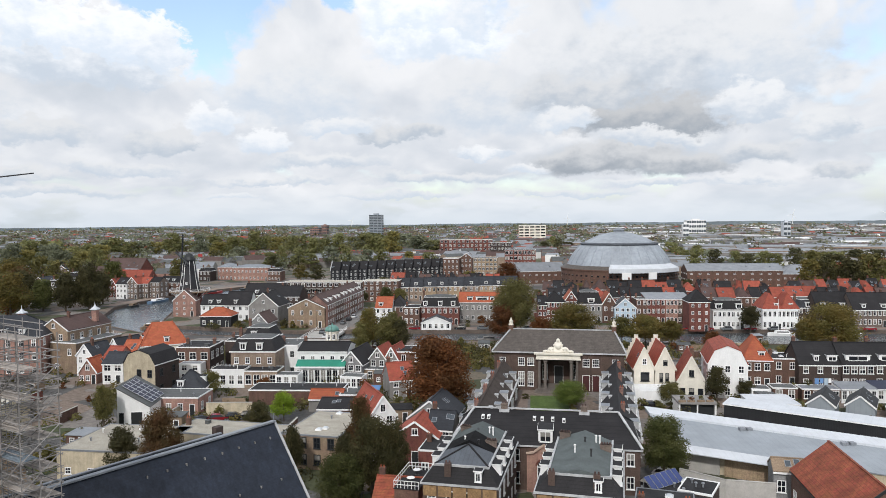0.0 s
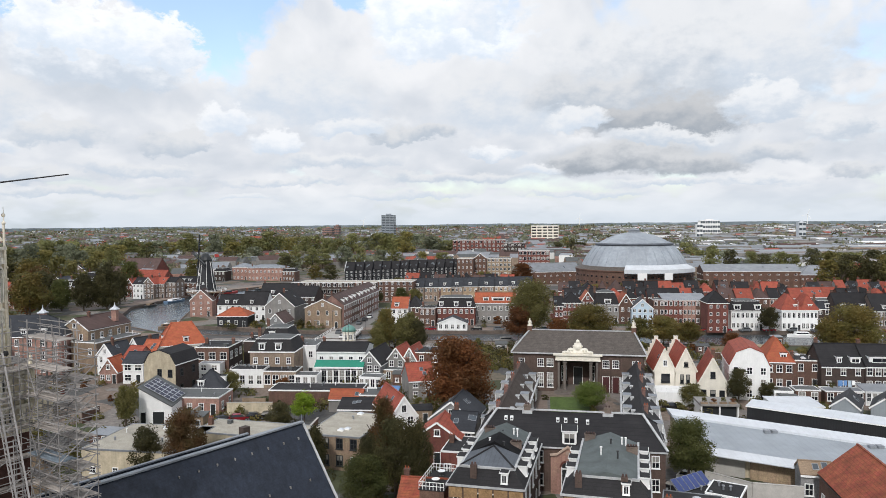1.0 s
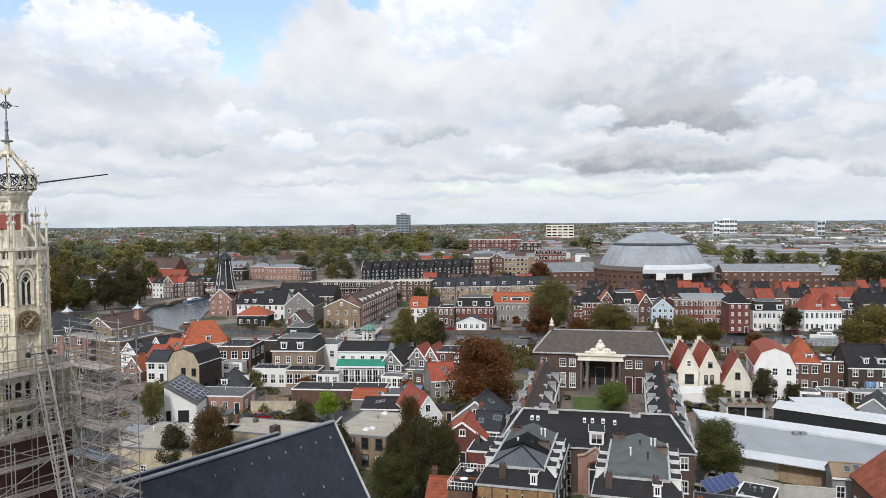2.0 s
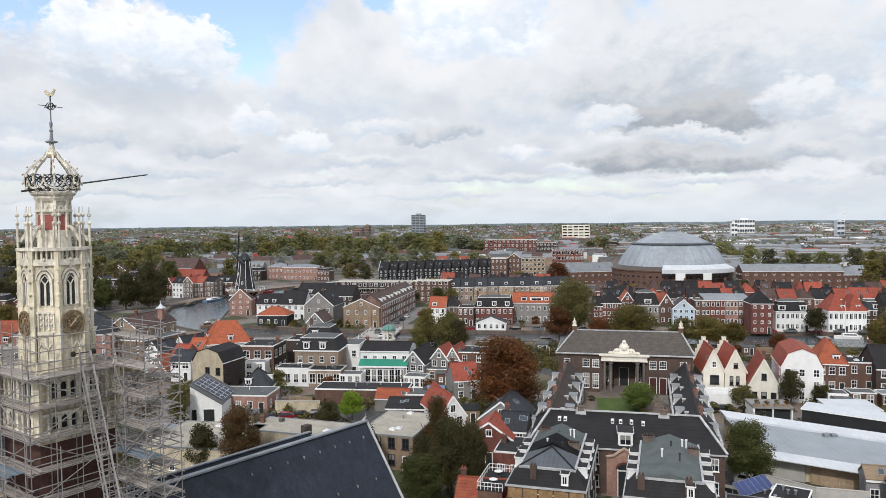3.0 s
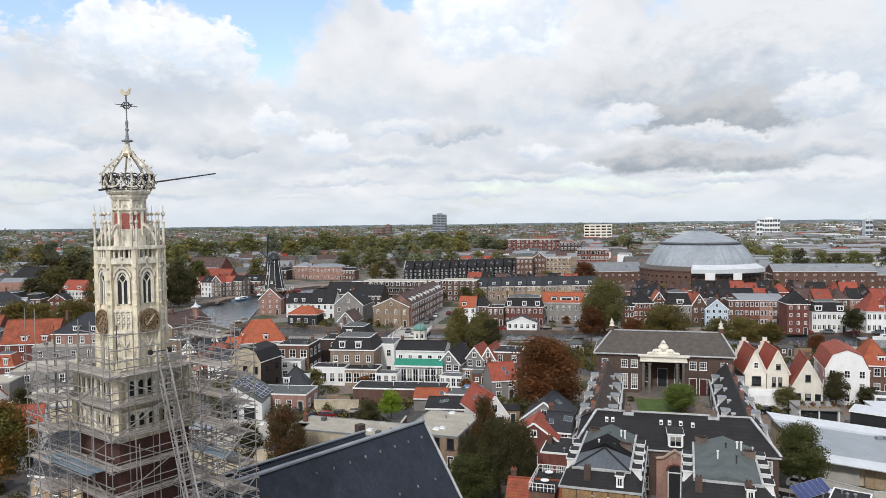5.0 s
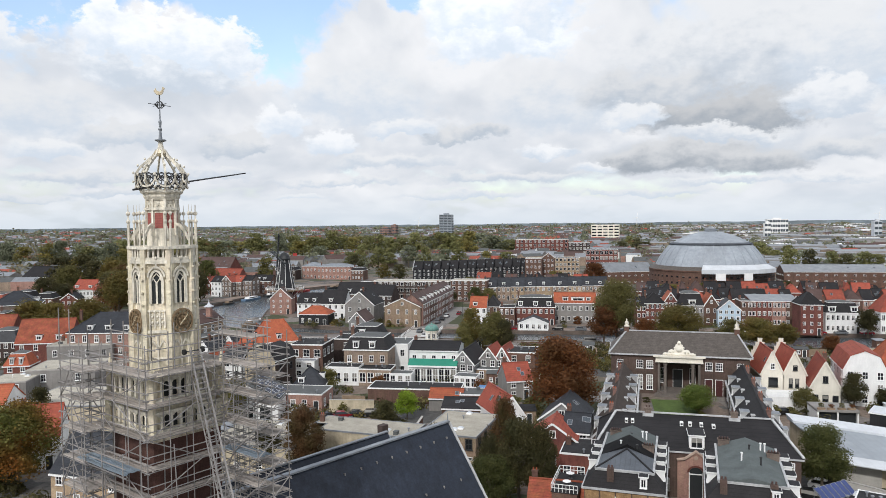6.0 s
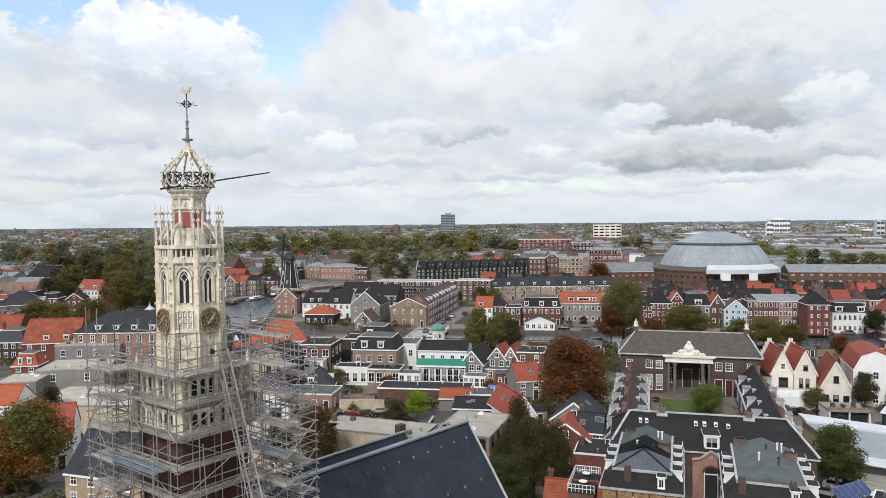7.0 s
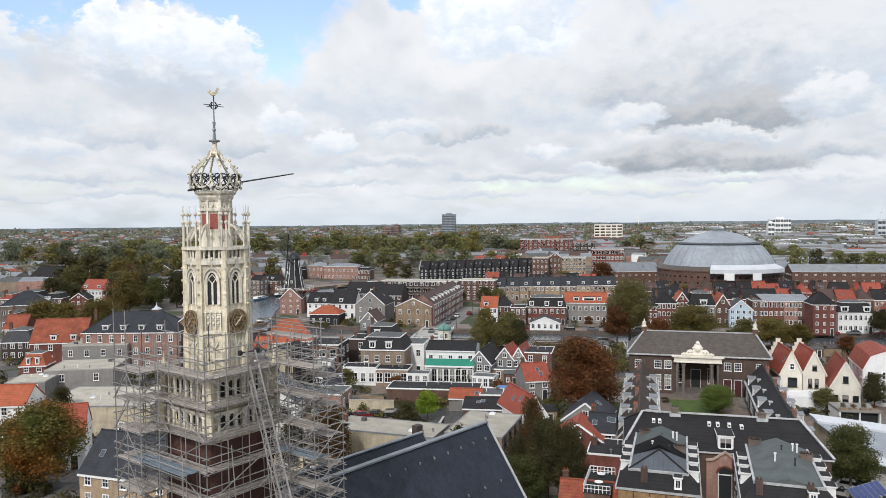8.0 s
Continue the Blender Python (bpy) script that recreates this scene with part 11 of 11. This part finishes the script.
WALLS = (("brick_brown", "brown brick garden wall"), ("timber", "brown timber garden fence panel"), ("plaster_ochre", "weathered ochre garden wall"), ("brick_red", "red brick garden wall"))
for x0, x1, y0, y1, n in ZONES:
    for k in range(int(n * 0.75)):
        x, y = rng_g.uniform(x0, x1), rng_g.uniform(y0, y1)
        if free(x, y, 2.6):
            if k % 3:
                m_, l_ = WALLS[rng_g.randrange(4)]
                garden_wall(x, y, -4 + 90 * rng_g.randrange(2), rng_g.uniform(5, 9), rng_g.uniform(1.6, 2.2), m_, l_)
            else:
                m_, l_ = rng_g.choice((("timber", "brown timber shed in a garden"), ("board_grey", "grey boarded garden shed"), ("plaster_white", "small white rear extension"), ("brick_brown", "small brick outhouse behind a house")))
                garden_shed(x, y, rng_g.choice((-4, -10, 6)), rng_g.uniform(2.2, 4.6), rng_g.uniform(2.2, 4), rng_g.uniform(2.1, 2.8), m_, rng_g.choice(("bitumen", "roof_felt_grey", "zinc")), l_)

# lawn and paths of the court
strip("lawn", [(19.6, 128), (23.4, 160)], 9.0, 0.06, "grass", "green lawn in the almshouse court", "lawn")
strip("court_path", [(12.6, 122), (17.4, 163)], 2.4, 0.04, "paving", "brick path beside the lawn", "path")
strip("court_path_east", [(25.8, 122), (30.4, 162)], 2.4, 0.04, "paving", "brick path beside the lawn", "path")


def roof_vent(x, y, base, top):
    v = thing("roof_cupola", pose(x, y, base), "small ventilation cupola with a pointed grey cap on a roof", "cupola")
    bm = bmesh.new()
    box(bm, -0.7, 0.7, -0.7, 0.7, -1.5, top * 0.5)
    part("shaft", bm, "brick_rose", v)
    bm = bmesh.new()
    lathe(bm, [(1.5, top * 0.5), (1.5, top * 0.56), (0.55, top * 0.72), (0.12, top * 0.9), (0.03, top * 1.15)], 4, turn=radians(45))
    part("cap", bm, "metal_white", v)


roof_vent(-101.5, 203.0, 13.6, 3.6)
roof_vent(-118.5, 196.0, 13.6, 3.6)


garden_wall(-45.6, 146.2, 0, 9.6, 2.6, "plaster_ochre", "tall weathered tan yard wall")
garden_wall(36.9, 101.5, -44, 6.9, 3.0, "concrete", "long weathered concrete yard wall")
garden_wall(42.6, 98.4, -13, 6.6, 3.0, "concrete", "long weathered concrete yard wall")

for x, y, h in ((-96, 105, 3.2), (-93, 104, 2.6), (-90.5, 102, 3.0), (-88, 99.5, 2.4), (-91, 98, 2.8), (-86, 98.5, 2.2), (-95, 112, 3.0)):
    shrub(x, y, h, h * 1.3, "leaf_dark", int(h * 10))

for x, y, h, m_ in ((15.6, 134, 1.5, "leaf_green"), (17.4, 158, 1.4, "leaf_dark"), (24.8, 140, 1.8, "leaf_dark"), (26.0, 146, 1.6, "leaf_green"), (27.2, 152, 1.5, "leaf_rust"), (23.4, 132, 1.4, "leaf_olive"),
                    (44.2, 148, 2.2, "leaf_green"), (47.0, 147.5, 2.0, "leaf_dark"), (41.5, 149, 2.4, "leaf_green"), (52.6, 147.0, 2.2, "leaf_green")):
    shrub(x, y, h, h * 1.5, m_, int(h * 10))


def garden_green():
    """Low bushes and climbers that fill the gardens between the houses."""
    rng = random.Random(77)
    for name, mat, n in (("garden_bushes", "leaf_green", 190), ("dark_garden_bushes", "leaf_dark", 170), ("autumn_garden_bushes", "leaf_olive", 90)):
        verts, faces = [], []
        for k in range(n * 4):
            x0, x1, y0, y1, _ = ZONES[rng.randrange(len(ZONES))]
            x, y = rng.uniform(x0, x1), rng.uniform(y0, y1)
            r = rng.uniform(0.7, 1.7)
            if not free(x, y, 0.6):
                continue
            for q in range(70):
                d = Vector((rng.gauss(0, 1), rng.gauss(0, 1), abs(rng.gauss(0, 0.9)))).normalized()
                p = Vector((x, y, 0)) + Vector((d.x * r * 1.3, d.y * r * 1.3, d.z * r * 1.5)) * rng.uniform(0.7, 1.1)
                s = rng.uniform(0.14, 0.3)
                u = d.cross(Vector((rng.uniform(-1, 1), rng.uniform(-1, 1), 1))).normalized()
                v = d.cross(u)
                i = len(verts)
                verts.extend((p - u * s, p - v * s + d * s * 0.4, p + u * s, p + v * s))
                faces.append((i, i + 1, i + 2, i + 3))
        me = bpy.data.meshes.new(name)
        me.from_pydata(verts, [], faces)
        me.materials.append(M[mat])
        tagged(new(name, me), "low leafy bushes in the gardens between houses", "bushes", kind="stuff")


garden_green()


def canvas_canopy(x, y, z, turn):
    """A blue canvas on four poles."""
    t = thing("canopy", pose(x, y, z, 0, 0, turn), "bright blue canvas canopy on poles in a garden", "canopy")
    bm = bmesh.new()
    hexa(bm, [(-2.2, -1.3, 2.6), (2.2, -1.3, 2.6), (2.2, 1.3, 3.0), (-2.2, 1.3, 3.0)], [(-2.1, -1.2, 2.72), (2.1, -1.2, 2.72), (2.1, 1.2, 3.15), (-2.1, 1.2, 3.15)])
    part("canvas", bm, "canvas_blue", t)
    for px in (-2.1, 2.1):
        for py in (-1.2, 1.2):
            bm = bmesh.new()
            tube(bm, (px, py, 0), (px, py, 2.75), 0.05, 0.05, 6)
            part("leg", bm, "steel", t)


def clothes_line(x, y, z, turn):
    t = thing("clothes_line", pose(x, y, z, 0, 0, turn), "blue and pale laundry hanging on a line", "laundry")
    bm = bmesh.new()
    beam(bm, (-2.0, 0, 1.9), (2.0, 0, 1.9), 0.03)
    for px in (-2.0, 2.0):
        tube(bm, (px, 0, 0), (px, 0, 1.95), 0.05, 0.05, 6)
    part("frame", bm, "steel", t)
    for px, w, drop, mat in ((-1.4, 0.9, 1.3, "canvas_blue"), (-0.4, 0.7, 1.1, "canvas_blue"), (0.5, 0.7, 1.4, "paint_pale_blue"), (1.3, 0.6, 1.0, "plaster_white")):
        bm = bmesh.new()
        hexa(bm, [(px - w / 2, -0.03, 1.9 - drop), (px + w / 2, -0.07, 1.9 - drop), (px + w / 2, -0.04, 1.9 - drop), (px - w / 2, 0.0, 1.9 - drop)],
             [(px - w / 2, -0.015, 1.9), (px + w / 2, -0.015, 1.9), (px + w / 2, 0.015, 1.9), (px - w / 2, 0.015, 1.9)])
        part("cloth", bm, mat, t)


canvas_canopy(-17.2, 157.6, 0, -6)
clothes_line(82.6, 154.6, 2.93, -6)


# ---- distance ----
def far_town():
    """Small houses and sheds towards the horizon, past counting."""
    rng = random.Random(11)
    verts, faces, mats = [], [], []

    def block(x, y, turn, w, d, h, r, mw, mr):
        c, s = math.cos(turn), math.sin(turn)
        i = len(verts)
        for px, py, pz in ((-w, -d, 0), (w, -d, 0), (w, d, 0), (-w, d, 0), (-w, -d, h), (w, -d, h), (w, d, h), (-w, d, h), (-w, 0, h + r), (w, 0, h + r)):
            verts.append((x + px * c - py * s, y + px * s + py * c, pz))
        for f, m in (((0, 1, 5, 4), mw), ((1, 2, 6, 9, 5), mw), ((2, 3, 7, 6), mw), ((3, 0, 4, 8, 7), mw), ((4, 5, 9, 8), mr), ((6, 7, 8, 9), mr)):
            faces.append(tuple(i + q for q in f))
            mats.append(m)
    for k in range(6500):
        dist = 520 * (4500 / 520) ** (rng.random() ** 0.8)
        a = rng.uniform(-0.85, 0.80)
        x, y = dist * math.sin(a), dist * math.cos(a)
        if dist < 640 and -0.33 < a < 0.16:
            continue
        east = a > 0.2 and dist > 560
        if east and rng.random() < 0.35:
            block(x, y, rng.uniform(-0.3, 0.3), rng.uniform(12, 45), rng.uniform(8, 20), rng.uniform(5, 11), rng.uniform(0.1, 1.5), rng.choice((0, 3, 3, 1)), rng.choice((0, 4, 4, 4, 3, 6)))
        else:
            block(x, y, rng.uniform(-0.6, 0.6), rng.uniform(5, 16), rng.uniform(4.5, 6), rng.uniform(5, 8), rng.uniform(2, 4), rng.choice((1, 1, 2, 3, 3, 3, 0, 3, 1)), rng.choice((6, 6, 7, 4, 4, 6, 7, 4, 6, 4, 7, 5)))
    me = bpy.data.meshes.new("far_houses")
    me.from_pydata(verts, [], faces)
    # grey felt and zinc instead of dark tiles pale the distance, standing for haze
    for q in ("plaster_white", "brick_buff", "brick_rose", "plaster_grey", "zinc", "tile_red", "roof_felt_grey", "tile_brown"):
        me.materials.append(M[q])
    me.polygons.foreach_set("material_index", mats)
    tagged(new("far_houses", me), "far small houses and sheds towards the horizon", "houses", kind="stuff")


def far_woods():
    rng = random.Random(12)

    def clump(verts, faces, x, y, h, w, n, leaf):
        for q in range(n):
            d = Vector((rng.gauss(0, 1), rng.gauss(0, 1), rng.gauss(0.2, 1))).normalized()
            p = Vector((x + d.x * w * 0.5, y + d.y * w * 0.5, max(0.8, h * 0.58 + d.z * h * 0.42))) + Vector((rng.gauss(0, 0.1), rng.gauss(0, 0.1), rng.gauss(0, 0.08))) * w
            s = leaf * rng.uniform(0.6, 1.3)
            nn = (d + Vector((rng.uniform(-0.8, 0.8), rng.uniform(-0.8, 0.8), rng.uniform(-0.2, 0.8)))).normalized()
            u = nn.cross(Vector((0.2, 0.1, 1))).normalized()
            v = nn.cross(u)
            i = len(verts)
            e = rng.uniform(0.6, 1.0)
            verts.extend((p - u * s, p - v * s * e + nn * s * 0.3, p + u * s, p + v * s * e - nn * s * 0.2))
            faces.append((i, i + 1, i + 2, i + 3))
    # the woods' leaf colours are paled to stand in for distance haze
    for mat, count, name, seed in (("leaf_far", 2700, "far_woods", 0.0), ("leaf_brown_hazed", 900, "far_autumn_woods", 5.0), ("leaf_dark_hazed", 320, "far_dark_woods", 3.0)):
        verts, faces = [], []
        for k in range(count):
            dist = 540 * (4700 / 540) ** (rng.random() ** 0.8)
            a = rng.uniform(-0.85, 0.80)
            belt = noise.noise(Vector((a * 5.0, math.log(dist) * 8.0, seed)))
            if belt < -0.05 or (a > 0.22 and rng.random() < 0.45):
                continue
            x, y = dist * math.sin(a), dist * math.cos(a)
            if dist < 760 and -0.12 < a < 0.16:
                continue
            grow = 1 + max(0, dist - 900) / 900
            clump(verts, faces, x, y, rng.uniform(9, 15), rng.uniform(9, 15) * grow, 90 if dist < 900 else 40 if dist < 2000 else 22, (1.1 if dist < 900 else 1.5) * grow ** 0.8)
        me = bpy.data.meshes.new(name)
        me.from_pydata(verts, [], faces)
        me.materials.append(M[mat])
        tagged(new(name, me), "distant trees and woods across the flat land, paled for haze", "woods", kind="stuff")


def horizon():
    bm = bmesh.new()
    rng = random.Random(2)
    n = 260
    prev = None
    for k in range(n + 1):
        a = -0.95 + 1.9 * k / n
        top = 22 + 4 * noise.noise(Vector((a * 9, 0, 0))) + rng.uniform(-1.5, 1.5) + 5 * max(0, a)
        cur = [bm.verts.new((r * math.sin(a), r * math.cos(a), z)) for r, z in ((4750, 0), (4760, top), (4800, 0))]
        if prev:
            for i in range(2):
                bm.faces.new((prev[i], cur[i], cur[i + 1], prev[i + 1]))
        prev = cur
    tagged(part("backdrop", bm, "far_wood"), "wooded horizon painted in the blue-grey of haze", "horizon", kind="structure")


def tower_block(x, y, turn, w, d, h, floors, cols, wall, label, balcony=False):
    t = thing("tower_block", pose(x, y, 0, 0, 0, turn), label, "building")
    bm = bmesh.new()
    box(bm, -w / 2, w / 2, 0, d, 0, h)
    box(bm, -w / 5, w / 5, d * 0.3, d * 0.7, h, h + 3)
    part("wall", bm, wall, t)
    fh = h / floors
    for f in range(floors):
        bm = bmesh.new()
        box(bm, -w / 2 + 0.5, w / 2 - 0.5, -0.25, 0.05, f * fh + fh * 0.35, f * fh + fh * 0.85)
        part("window_band", bm, "glass_sky", t)
        bm = bmesh.new()
        box(bm, w / 2 - 0.05, w / 2 + 0.25, 0.5, d - 0.5, f * fh + fh * 0.35, f * fh + fh * 0.85)
        part("window_band", bm, "glass_sky", t)
        for c in range(1, cols):
            bm = bmesh.new()
            px = -w / 2 + w * c / cols
            box(bm, px - 0.4, px + 0.4, -0.4, 0.02, f * fh, f * fh + fh)
            part("pier", bm, wall, t)


tower_block(-150, 1500, -8, 27, 18, 55, 16, 3, "facade_grey", "tall blue-grey apartment tower on the skyline")
tower_block(-335, 1800, -8, 24, 20, 26, 6, 4, "brick_rose", "rose brick block on the skyline")
tower_block(-318, 1840, -8, 14, 20, 32, 8, 3, "brick_rose", "rose brick tower on the skyline")
tower_block(415, 1230, -4, 10, 10, 32, 4, 2, "plaster_white", "white silo tower beside sheds")
tower_block(528, 1500, -4, 40, 18, 38, 4, 8, "plaster_white", "broad white office slab on the skyline")
tower_block(590, 1230, -4, 12, 12, 34, 4, 2, "metal_white", "white industrial tower with pale blue panels")


def wind_turbine(x, y, h, turn):
    t = thing("wind_turbine", pose(x, y, 0), "white wind turbine far on the horizon", "wind turbine")
    bm = bmesh.new()
    tube(bm, (0, 0, 0), (0, 0, h), 2.0, 1.2, 8)
    part("mast", bm, "paint_white", t)
    for k in range(3):
        bm = bmesh.new()
        beam(bm, (0, -2, 0), (0, -2, h * 0.5), 1.6, 0.6)
        part("blade", bm, "paint_white", t, at=pose(0, 0, h) @ pose(0, 0, 0, 0, turn + 120 * k, 0))


for x, y, h, turn in ((1900, 3900, 62, 20), (2350, 3800, 64, 50), (2620, 3700, 66, 80), (750, 4400, 56, 10), (-600, 4500, 50, 33)):
    wind_turbine(x, y, h, turn)
far_town()
far_woods()
horizon()
